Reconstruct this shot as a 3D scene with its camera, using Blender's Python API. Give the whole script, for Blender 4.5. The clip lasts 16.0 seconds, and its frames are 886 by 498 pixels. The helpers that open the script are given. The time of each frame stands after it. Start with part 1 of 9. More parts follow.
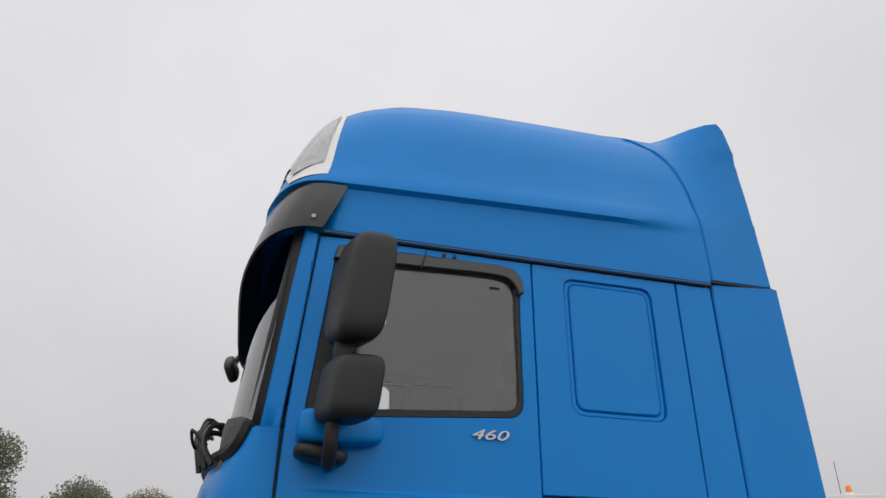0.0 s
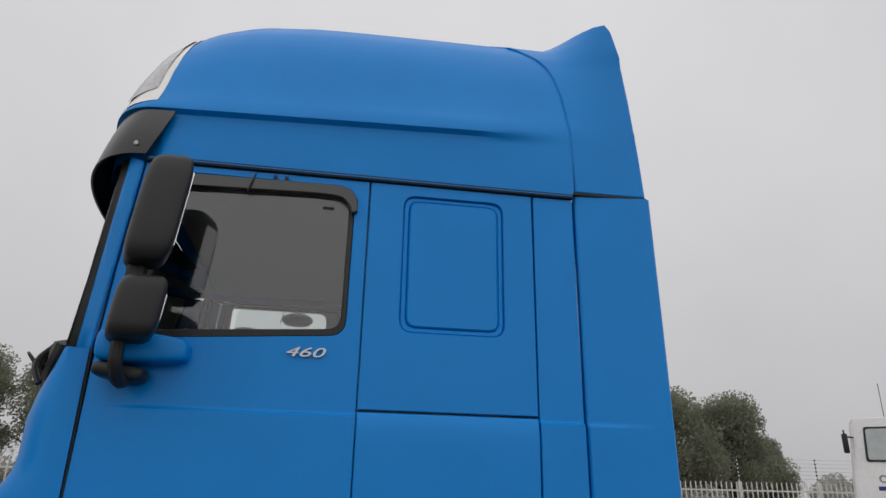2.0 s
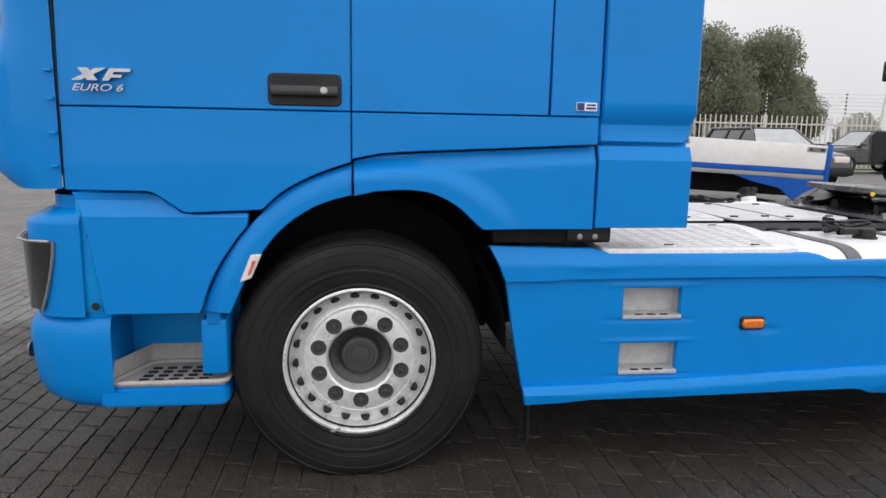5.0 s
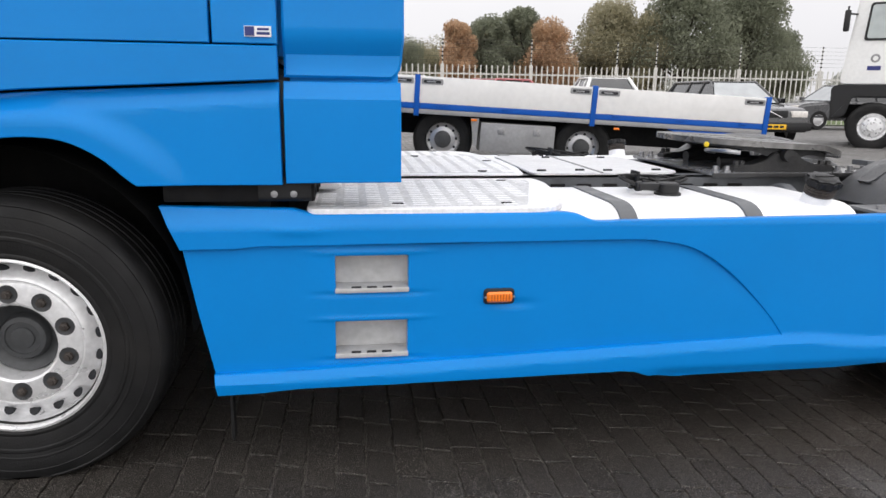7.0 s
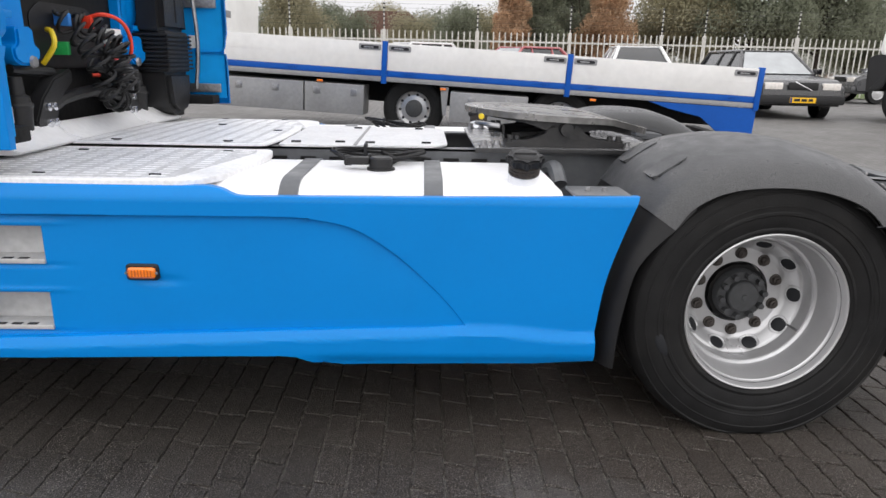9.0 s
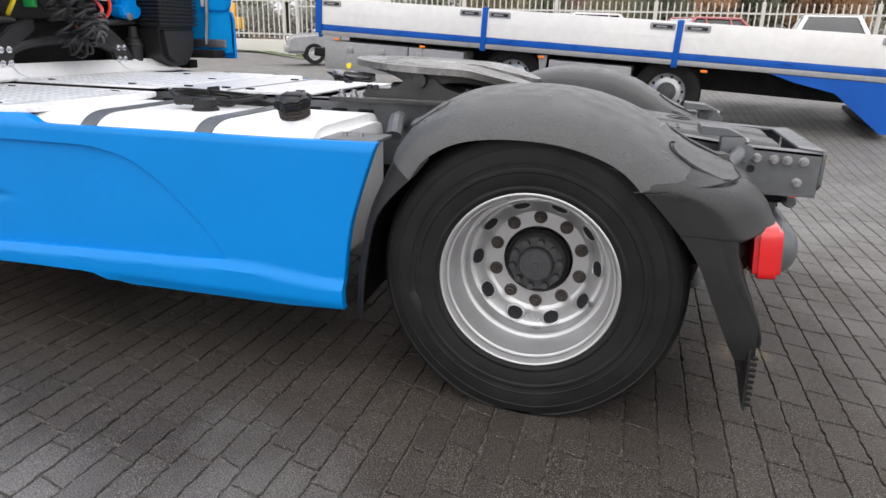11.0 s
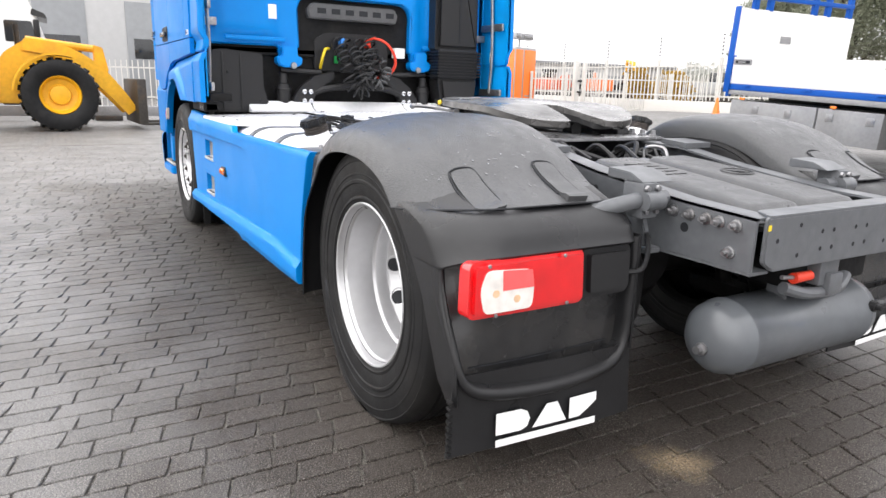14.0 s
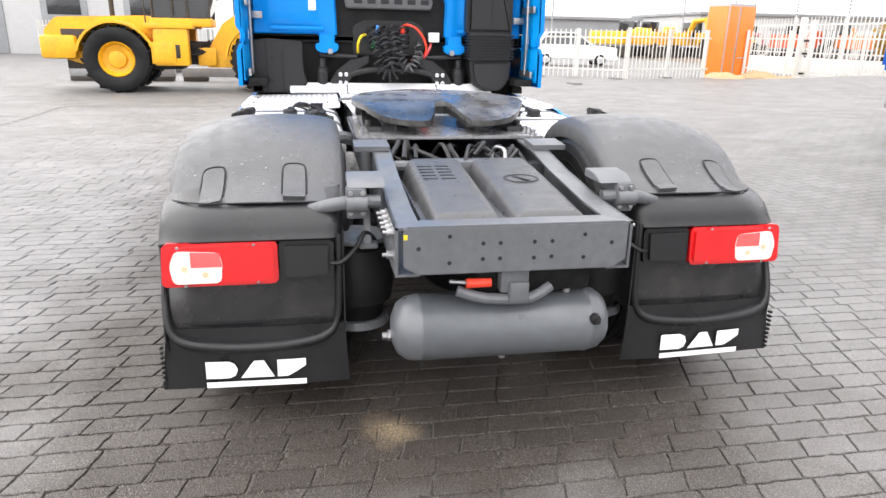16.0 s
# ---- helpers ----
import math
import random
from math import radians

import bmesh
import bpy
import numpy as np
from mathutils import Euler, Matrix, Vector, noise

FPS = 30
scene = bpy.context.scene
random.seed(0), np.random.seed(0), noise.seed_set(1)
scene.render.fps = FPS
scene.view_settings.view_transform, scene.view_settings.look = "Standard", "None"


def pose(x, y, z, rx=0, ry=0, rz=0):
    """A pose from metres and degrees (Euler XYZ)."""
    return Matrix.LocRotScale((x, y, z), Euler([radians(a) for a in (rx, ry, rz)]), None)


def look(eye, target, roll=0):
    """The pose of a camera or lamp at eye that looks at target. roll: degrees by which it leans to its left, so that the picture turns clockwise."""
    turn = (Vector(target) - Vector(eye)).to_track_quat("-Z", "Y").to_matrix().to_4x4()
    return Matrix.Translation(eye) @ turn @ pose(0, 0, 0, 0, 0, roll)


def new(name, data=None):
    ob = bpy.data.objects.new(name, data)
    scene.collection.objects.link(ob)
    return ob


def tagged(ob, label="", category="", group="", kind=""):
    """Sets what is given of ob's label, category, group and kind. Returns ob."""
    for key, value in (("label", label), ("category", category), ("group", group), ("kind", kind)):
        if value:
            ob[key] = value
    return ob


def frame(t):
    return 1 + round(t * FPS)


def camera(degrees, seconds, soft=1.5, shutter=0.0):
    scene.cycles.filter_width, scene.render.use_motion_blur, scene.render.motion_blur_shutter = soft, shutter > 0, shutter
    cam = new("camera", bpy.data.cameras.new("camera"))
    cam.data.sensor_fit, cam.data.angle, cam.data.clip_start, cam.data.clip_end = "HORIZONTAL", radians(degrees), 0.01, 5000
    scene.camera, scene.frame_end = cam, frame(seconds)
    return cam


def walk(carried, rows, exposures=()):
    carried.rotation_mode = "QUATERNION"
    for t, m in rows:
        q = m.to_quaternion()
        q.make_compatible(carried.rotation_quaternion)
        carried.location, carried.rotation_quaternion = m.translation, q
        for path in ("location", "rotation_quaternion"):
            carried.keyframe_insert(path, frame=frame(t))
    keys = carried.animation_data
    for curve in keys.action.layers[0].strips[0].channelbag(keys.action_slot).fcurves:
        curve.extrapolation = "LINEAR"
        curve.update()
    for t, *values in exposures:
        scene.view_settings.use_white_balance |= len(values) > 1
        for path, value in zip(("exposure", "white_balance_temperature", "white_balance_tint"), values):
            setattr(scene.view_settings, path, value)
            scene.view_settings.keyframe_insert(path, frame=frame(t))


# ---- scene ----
cam = camera(67.3, 16.0)
PATH = [
    (0, (-1.157, -3.851, 1.711), (-0.685, -2.117, 2.59), 1.1),
    (0.5, (-0.795, -4.025, 1.682), (-0.432, -2.269, 2.569), 1.1),
    (1, (-0.514, -4.134, 1.68), (-0.129, -2.343, 2.484), 1.0),
    (1.5, (-0.276, -4.063, 1.689), (0.1, -2.251, 2.446), 0.9),
    (2, (-0.123, -4.01, 1.681), (0.181, -2.16, 2.377), 1.2),
    (2.5, (-0.085, -3.983, 1.657), (0.201, -2.092, 2.243), 1.4),
    (3, (-0.087, -3.962, 1.618), (0.164, -2.018, 2.015), 1.6),
    (3.5, (-0.081, -3.964, 1.582), (0.133, -1.982, 1.739), 1.7),
    (4, (-0.117, -3.929, 1.555), (0.093, -1.941, 1.475), 1.6),
    (4.2, (-0.151, -3.894, 1.517), (0.075, -1.912, 1.363), 1.5),
    (6.3, (0.742, -3.652, 1.376), (1.0, -1.71, 0.971), 0.8),
    (6.5, (0.869, -3.576, 1.37), (1.132, -1.637, 0.961), 0.8),
    (7, (1.188, -3.501, 1.35), (1.455, -1.571, 0.898), 0.8),
    (7.5, (1.552, -3.495, 1.348), (1.821, -1.57, 0.875), 0.9),
    (8, (1.934, -3.418, 1.339), (2.198, -1.495, 0.858), 0.9),
    (8.5, (2.278, -3.366, 1.332), (2.524, -1.445, 0.834), 1.0),
    (9, (2.688, -3.468, 1.364), (2.75, -1.543, 0.823), 1.2),
    (9.5, (3.076, -3.434, 1.304), (3.041, -1.503, 0.783), 1.2),
    (10, (3.439, -3.353, 1.287), (3.291, -1.429, 0.761), 1.5),
    (10.2, (3.599, -3.348, 1.281), (3.384, -1.437, 0.729), 1.5),
    (12.3, (5.154, -2.878, 1.284), (4.107, -1.306, 0.627), 1.1),
    (12.5, (5.261, -2.771, 1.245), (4.127, -1.262, 0.585), 1.0),
    (13, (5.546, -2.535, 1.249), (4.242, -1.168, 0.591), 1.4),
    (13.5, (5.915, -2.346, 1.248), (4.388, -1.177, 0.699), 1.1),
    (14, (6.142, -2.137, 1.214), (4.462, -1.162, 0.737), 1.6),
    (14.5, (6.411, -1.785, 1.239), (4.665, -0.931, 0.767), 1.3),
    (15, (6.764, -1.421, 1.308), (4.952, -0.726, 0.827), 1.1),
    (15.5, (6.96, -1.035, 1.388), (5.112, -0.504, 0.839), 1.2),
    (16, (7.065, -0.657, 1.472), (5.193, -0.301, 0.863), 1.2),
]
EXPOSURES = [(0, -0.2), (2.0, -0.36), (2.5, -0.42), (3.0, -0.36), (3.5, -0.24), (4.2, 0.0), (6.3, 0.50), (7.0, 0.46), (8.5, 0.42), (9.0, 0.46), (10.2, 0.54), (12.5, 1.0), (13.5, 1.21), (14.0, 1.27), (14.5, 0.80), (15.0, 1.06), (15.5, 1.45), (16, 1.56)]
walk(cam, [(t, look(eye, target, roll)) for t, eye, target, roll in PATH], exposures=EXPOSURES)

# ---- world and light: overcast, brighter behind the walker ----
world = bpy.data.worlds.new("overcast_sky")
scene.world = world
world.use_nodes = True
wn, wl = world.node_tree.nodes, world.node_tree.links
sky = wn.new("ShaderNodeTexSky")
sky.sky_type, sky.sun_disc = "NISHITA", False
sky.sun_elevation, sky.sun_rotation = radians(48), radians(195)
sky.dust_density = 4.0
dull = wn.new("ShaderNodeHueSaturation")
dull.inputs["Saturation"].default_value = 0.12
wl.new(sky.outputs[0], dull.inputs["Color"])
dim = wn.new("ShaderNodeMix")
dim.data_type, dim.blend_type = "RGBA", "MULTIPLY"
dim.inputs[0].default_value = 1.0
wl.new(dull.outputs[0], dim.inputs[6])
dim.inputs[7].default_value = (0.07, 0.07, 0.07, 1)
coord = wn.new("ShaderNodeTexCoord")
cloud = wn.new("ShaderNodeTexNoise")
cloud.inputs["Scale"].default_value, cloud.inputs["Detail"].default_value = 1.6, 5
wl.new(coord.outputs["Generated"], cloud.inputs["Vector"])
ramp = wn.new("ShaderNodeValToRGB")
ramp.color_ramp.elements[0].position, ramp.color_ramp.elements[0].color = 0.3, (0.74, 0.73, 0.76, 1)
ramp.color_ramp.elements[1].position, ramp.color_ramp.elements[1].color = 0.72, (0.88, 0.87, 0.89, 1)
wl.new(cloud.outputs[0], ramp.inputs[0])
veil = wn.new("ShaderNodeMix")
veil.data_type = "RGBA"
veil.inputs[0].default_value = 0.86
wl.new(dim.outputs[2], veil.inputs[6])
wl.new(ramp.outputs[0], veil.inputs[7])
rise = wn.new("ShaderNodeSeparateXYZ")
wl.new(coord.outputs["Generated"], rise.inputs[0])
lift = wn.new("ShaderNodeMapRange")
lift.inputs[1].default_value, lift.inputs[2].default_value, lift.inputs[3].default_value, lift.inputs[4].default_value = 0.0, 0.75, 0.78, 1.16
wl.new(rise.outputs[2], lift.inputs[0])
height = wn.new("ShaderNodeVectorMath")
height.operation = "SCALE"
wl.new(veil.outputs[2], height.inputs[0])
wl.new(lift.outputs[0], height.inputs["Scale"])
wl.new(height.outputs[0], wn["Background"].inputs[0])
wn["Background"].inputs[1].default_value = 1.1
sun_data = bpy.data.lights.new("sun", "SUN")
sun_data.energy, sun_data.angle, sun_data.color = 1.45, radians(150), (1.0, 0.97, 0.93)
sun = new("sun", sun_data)
sun.matrix_world = look((0.5, -7.2, 7), (1.8, 0, 0))


# ---- materials ----
def material(name, base, rough=0.5, metal=0.0, grain=0.0, scale=40.0, stain=0.0, stain_scale=2.5, stain_colour=None, bump=0.0, bump_scale=60.0, coat=0.0, vary=0.0, rough_vary=0.0, emit=0.0, island=0.0, spec=0.5, coat_rough=0.12):
    """Principled paint with fine grain, larger stains, relief and, where asked, a shift from piece to piece."""
    m = bpy.data.materials.new(name)
    m.use_nodes = True
    n, k = m.node_tree.nodes, m.node_tree.links
    p = n["Principled BSDF"]
    p.inputs["Base Color"].default_value = (*base, 1)
    p.inputs["Roughness"].default_value = rough
    p.inputs["Metallic"].default_value = metal
    p.inputs["Coat Weight"].default_value = coat
    p.inputs["Coat Roughness"].default_value = coat_rough
    p.inputs["Specular IOR Level"].default_value = spec
    if emit:
        p.inputs["Emission Color"].default_value = (*base, 1)
        p.inputs["Emission Strength"].default_value = emit
    tc = n.new("ShaderNodeTexCoord")
    colour = None

    def mix(fac, a, b):
        x = n.new("ShaderNodeMix")
        x.data_type = "RGBA"
        k.new(fac, x.inputs[0])
        for slot, v in ((6, a), (7, b)):
            if isinstance(v, tuple):
                x.inputs[slot].default_value = (*v, 1)
            else:
                k.new(v, x.inputs[slot])
        return x.outputs[2]

    def noise_of(size, detail=4.0):
        x = n.new("ShaderNodeTexNoise")
        x.inputs["Scale"].default_value, x.inputs["Detail"].default_value = size, detail
        k.new(tc.outputs["Object"], x.inputs["Vector"])
        return x.outputs[0]

    def stretch(value, low, high, top=1.0):
        x = n.new("ShaderNodeMapRange")
        x.inputs[1].default_value, x.inputs[2].default_value, x.inputs[4].default_value = low, high, top
        k.new(value, x.inputs[0])
        return x.outputs[0]

    if grain:
        colour = mix(stretch(noise_of(scale), 0.3, 0.7), tuple(c * (1 - grain) for c in base), tuple(min(1, c * (1 + grain)) for c in base))
    if stain:
        dark = stain_colour or tuple(c * 0.4 for c in base)
        colour = mix(stretch(noise_of(stain_scale, 6), 0.48, 0.72, stain), colour or base, dark)
    if vary or island:
        if island:
            g = n.new("ShaderNodeNewGeometry")
            r = g.outputs["Random Per Island"]
        else:
            g = n.new("ShaderNodeObjectInfo")
            r = g.outputs["Random"]
        hsv = n.new("ShaderNodeHueSaturation")
        k.new(stretch(r, 0, 1, 1), hsv.inputs["Value"])
        rng = hsv.inputs["Value"].links[0].from_node
        rng.inputs[3].default_value, rng.inputs[4].default_value = 1 - (vary or island), 1 + (vary or island)
        if colour:
            k.new(colour, hsv.inputs["Color"])
        else:
            hsv.inputs["Color"].default_value = (*base, 1)
        colour = hsv.outputs[0]
    if colour:
        k.new(colour, p.inputs["Base Color"])
    if rough_vary:
        v = stretch(noise_of(stain_scale * 1.7, 5), 0.3, 0.7)
        v.node.inputs[3].default_value, v.node.inputs[4].default_value = max(0.03, rough - rough_vary), min(1, rough + rough_vary)
        k.new(v, p.inputs["Roughness"])
    if bump:
        b = n.new("ShaderNodeBump")
        b.inputs["Strength"].default_value, b.inputs["Distance"].default_value = bump, 0.01
        k.new(noise_of(bump_scale, 6), b.inputs["Height"])
        k.new(b.outputs[0], p.inputs["Normal"])
    return m


def glass_material(name, tint, gloss=0.02, ior=1.5):
    """A thin pane: tinted see-through with a sharp reflection that grows at a slant."""
    m = bpy.data.materials.new(name)
    m.use_nodes = True
    n, k = m.node_tree.nodes, m.node_tree.links
    n.remove(n["Principled BSDF"])
    clear, shine, both, fres = n.new("ShaderNodeBsdfTransparent"), n.new("ShaderNodeBsdfGlossy"), n.new("ShaderNodeMixShader"), n.new("ShaderNodeFresnel")
    clear.inputs[0].default_value = (*tint, 1)
    shine.inputs["Roughness"].default_value = gloss
    fres.inputs[0].default_value = ior
    k.new(fres.outputs[0], both.inputs[0])
    k.new(clear.outputs[0], both.inputs[1])
    k.new(shine.outputs[0], both.inputs[2])
    k.new(both.outputs[0], n["Material Output"].inputs[0])
    return m


BLUE = material("blue_cab_paint", (0.0, 0.203, 0.602), 0.40, coat=0.20, coat_rough=0.08, spec=0.12, grain=0.03, scale=3, rough_vary=0.06, stain=0.12, stain_scale=1.3, stain_colour=(0.0, 0.180, 0.560))
BLUE_IN = material("blue_inner_paint", (0.001, 0.29, 0.72), 0.45, grain=0.06, scale=9, stain=0.3, stain_scale=3, stain_colour=(0.01, 0.11, 0.3), spec=0.2)
SEAM = material("dark_seam_rubber", (0.006, 0.007, 0.01), 0.7, grain=0.2)
BLACK = material("black_plastic", (0.012, 0.012, 0.013), 0.45, grain=0.15, scale=120, bump=0.12, bump_scale=500, rough_vary=0.08, spec=0.38)
GLOSSY_BLACK = material("gloss_black_plastic", (0.010, 0.010, 0.012), 0.18, grain=0.1, coat=0.4, rough_vary=0.05)
VISOR = material("smoked_visor", (0.012, 0.011, 0.011), 0.34, grain=0.1, coat=0.3)
DARK = material("underbody_black", (0.007, 0.007, 0.0075), 0.65, grain=0.4, scale=25, stain=0.5, stain_scale=6, stain_colour=(0.02, 0.018, 0.016), bump=0.2, bump_scale=40, spec=0.2)
RUBBER = material("tyre_rubber", (0.0085, 0.0085, 0.009), 0.58, grain=0.3, scale=14, stain=0.55, stain_scale=4, stain_colour=(0.019, 0.018, 0.017), bump=0.16, bump_scale=150, rough_vary=0.14, spec=0.26)
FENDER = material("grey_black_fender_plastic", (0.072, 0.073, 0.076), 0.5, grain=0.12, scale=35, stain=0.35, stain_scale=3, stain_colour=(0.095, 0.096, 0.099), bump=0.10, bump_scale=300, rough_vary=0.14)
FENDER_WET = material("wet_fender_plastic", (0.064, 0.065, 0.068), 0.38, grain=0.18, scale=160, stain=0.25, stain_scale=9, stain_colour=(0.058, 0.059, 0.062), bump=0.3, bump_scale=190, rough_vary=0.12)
CHASSIS = material("chassis_grey_paint", (0.105, 0.110, 0.118), 0.40, grain=0.1, scale=30, stain=0.4, stain_scale=5, stain_colour=(0.085, 0.089, 0.095), bump=0.05, bump_scale=120, rough_vary=0.12)
TANK_GREY = material("air_tank_grey_paint", (0.100, 0.108, 0.118), 0.36, grain=0.08, scale=20, stain=0.35, stain_scale=4, stain_colour=(0.085, 0.090, 0.097), rough_vary=0.12, coat=0.2)
ALU = material("brushed_aluminium", (0.74, 0.74, 0.75), 0.42, metal=0.35, grain=0.08, scale=50, stain=0.3, stain_scale=5, stain_colour=(0.46, 0.46, 0.47), rough_vary=0.12, bump=0.04, bump_scale=200)
PLATE = material("light_aluminium_plate", (0.86, 0.86, 0.87), 0.5, metal=0.1, grain=0.1, scale=60, stain=0.35, stain_scale=6, stain_colour=(0.48, 0.48, 0.48), rough_vary=0.1, spec=0.3)
PLATE_DULL = material("dull_tread_ground", (0.62, 0.62, 0.63), 0.5, metal=0.2, grain=0.2, scale=60, stain=0.4, stain_scale=6, stain_colour=(0.36, 0.36, 0.36), rough_vary=0.12)
TANK_ALU = material("fuel_tank_aluminium", (0.88, 0.88, 0.89), 0.4, metal=0.15, grain=0.04, scale=30, stain=0.2, stain_scale=3, stain_colour=(0.66, 0.66, 0.68), rough_vary=0.1)
TREAD = material("aluminium_tread", (0.90, 0.90, 0.91), 0.45, metal=0.2, grain=0.1, scale=40, island=0.08)
RIM = material("alloy_rim", (0.78, 0.78, 0.79), 0.34, metal=0.5, grain=0.1, scale=40, stain=0.35, stain_scale=7, stain_colour=(0.38, 0.38, 0.38), rough_vary=0.12)
RIM_PAINT = material("silver_painted_rim", (0.52, 0.52, 0.53), 0.32, metal=0.6, grain=0.03, scale=30, stain=0.15, stain_scale=4, stain_colour=(0.40, 0.39, 0.38), rough_vary=0.05)
STEEL = material("worn_steel", (0.34, 0.34, 0.35), 0.4, metal=0.9, grain=0.2, scale=60, stain=0.3, stain_scale=10, stain_colour=(0.16, 0.13, 0.10))
RUSTY = material("rusty_nut", (0.034, 0.027, 0.023), 0.65, grain=0.4, scale=90, stain=0.5, stain_scale=30, stain_colour=(0.10, 0.085, 0.075))
HUB = material("hub_dark_grey", (0.045, 0.047, 0.05), 0.5, grain=0.2, scale=40, stain=0.4, stain_scale=8)
BADGE = material("satin_badge_silver", (0.42, 0.43, 0.45), 0.22, metal=0.9, grain=0.1, scale=30)
CHROME = material("badge_chrome", (0.75, 0.76, 0.78), 0.16, metal=1.0, grain=0.05)
WHITE = material("white_paint", (0.80, 0.80, 0.79), 0.45, grain=0.04, scale=15, stain=0.2, stain_scale=1.5, stain_colour=(0.62, 0.62, 0.60))
WHITE_PRINT = material("white_print", (0.82, 0.82, 0.82), 0.5, grain=0.05, scale=80)
NAVY = material("navy_print", (0.02, 0.03, 0.16), 0.5, grain=0.05)
STEP_GREY = material("grey_step_plastic", (0.40, 0.38, 0.36), 0.6, grain=0.1, scale=60, stain=0.4, stain_scale=8, stain_colour=(0.25, 0.23, 0.21))
RECESS = material("galvanised_step_recess", (0.50, 0.50, 0.50), 0.5, metal=0.3, grain=0.12, scale=25, stain=0.4, stain_scale=6, stain_colour=(0.34, 0.33, 0.32))
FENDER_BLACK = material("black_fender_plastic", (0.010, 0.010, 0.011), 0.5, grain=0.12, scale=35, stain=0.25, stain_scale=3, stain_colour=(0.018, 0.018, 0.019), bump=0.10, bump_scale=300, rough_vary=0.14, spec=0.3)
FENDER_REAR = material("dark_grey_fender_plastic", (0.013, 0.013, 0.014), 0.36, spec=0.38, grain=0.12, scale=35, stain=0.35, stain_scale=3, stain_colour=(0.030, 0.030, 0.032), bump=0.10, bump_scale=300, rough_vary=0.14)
STREAKED = material("water_streaked_panel", (0.020, 0.020, 0.021), 0.24, grain=0.25, scale=10, stain=0.6, stain_scale=7, stain_colour=(0.050, 0.047, 0.044), bump=0.08, bump_scale=40, rough_vary=0.10)
CABIN_PALE = material("pale_cabin_lining", (0.42, 0.43, 0.40), 0.85, grain=0.08, scale=60, bump=0.1, bump_scale=200)
ORANGE_LENS = material("amber_lens", (0.85, 0.20, 0.01), 0.15, coat=0.6, grain=0.15, scale=60)
AMBER_DARK = material("deep_amber_rib", (0.48, 0.09, 0.005), 0.2, coat=0.5, grain=0.1)
AMBER_PALE = material("pale_amber_bulb", (0.72, 0.48, 0.30), 0.3, grain=0.1)
RED_LENS = material("red_lens", (0.60, 0.004, 0.007), 0.12, coat=0.8, grain=0.1, scale=12)
RED_PALE = material("pale_red_lens", (0.75, 0.10, 0.10), 0.18, coat=0.6, grain=0.1, scale=20)
COUPLING = material("worn_coupling_steel", (0.24, 0.235, 0.23), 0.30, metal=0.7, grain=0.25, scale=22, stain=0.85, stain_scale=3.2, stain_colour=(0.05, 0.048, 0.046), bump=0.10, bump_scale=15, rough_vary=0.16)
WET_PLATE = material("wet_mounting_plate", (0.30, 0.30, 0.31), 0.22, metal=0.35, grain=0.15, scale=20, stain=0.5, stain_scale=5, stain_colour=(0.10, 0.10, 0.10), rough_vary=0.12)
CAST = material("black_cast_iron", (0.022, 0.022, 0.023), 0.4, grain=0.3, scale=40, stain=0.3, stain_scale=9, stain_colour=(0.06, 0.055, 0.05), bump=0.2, bump_scale=60)
WATER = material("standing_rain_water", (0.11, 0.112, 0.116), 0.12, coat=1.0, coat_rough=0.03)
CLEAR_LENS = material("clear_lens", (0.72, 0.68, 0.64), 0.2, coat=0.6, grain=0.12, scale=25)
LAMP_SILVER = material("headlamp_reflector", (0.32, 0.32, 0.33), 0.25, metal=0.7, grain=0.2, scale=30, coat=0.6)
GLASS = glass_material("side_window_glass", (0.84, 0.89, 0.87), 0.01, 2.05)
SCREEN = glass_material("windscreen_glass", (0.62, 0.66, 0.65), 0.01, 1.6)
CABIN = material("cabin_lining", (0.10, 0.10, 0.10), 0.8, grain=0.2, scale=40)
RED = material("red_plastic", (0.75, 0.05, 0.02), 0.4, grain=0.1)
YELLOW = material("yellow_plastic", (0.75, 0.55, 0.02), 0.45, grain=0.1)
GREEN = material("green_plastic", (0.02, 0.35, 0.08), 0.5, grain=0.1)
SKYBLUE = material("light_blue_plastic", (0.05, 0.25, 0.7), 0.4, grain=0.1)


# ---- mesh helpers ----
def part(name, bm, mat, parent=None, label="", angle=32, flip=False):
    """Links a bmesh as one mesh object, under a thing or a part where one is given."""
    if flip:
        bmesh.ops.scale(bm, vec=(1, -1, 1), verts=bm.verts)
        bmesh.ops.reverse_faces(bm, faces=bm.faces)
    me = bpy.data.meshes.new(name)
    bm.to_mesh(me)
    bm.free()
    me.materials.append(mat)
    me.shade_smooth()
    me.set_sharp_from_angle(angle=radians(angle))
    ob = new(name, me)
    if parent:
        ob.parent = parent
    if label:
        tagged(ob, label)
    return ob


def thing(name, label, category, group="", at=(0, 0, 0), kind=""):
    ob = new(name)
    ob.location = at
    ob.empty_display_size = 0.1
    return tagged(ob, label, category, group, kind)


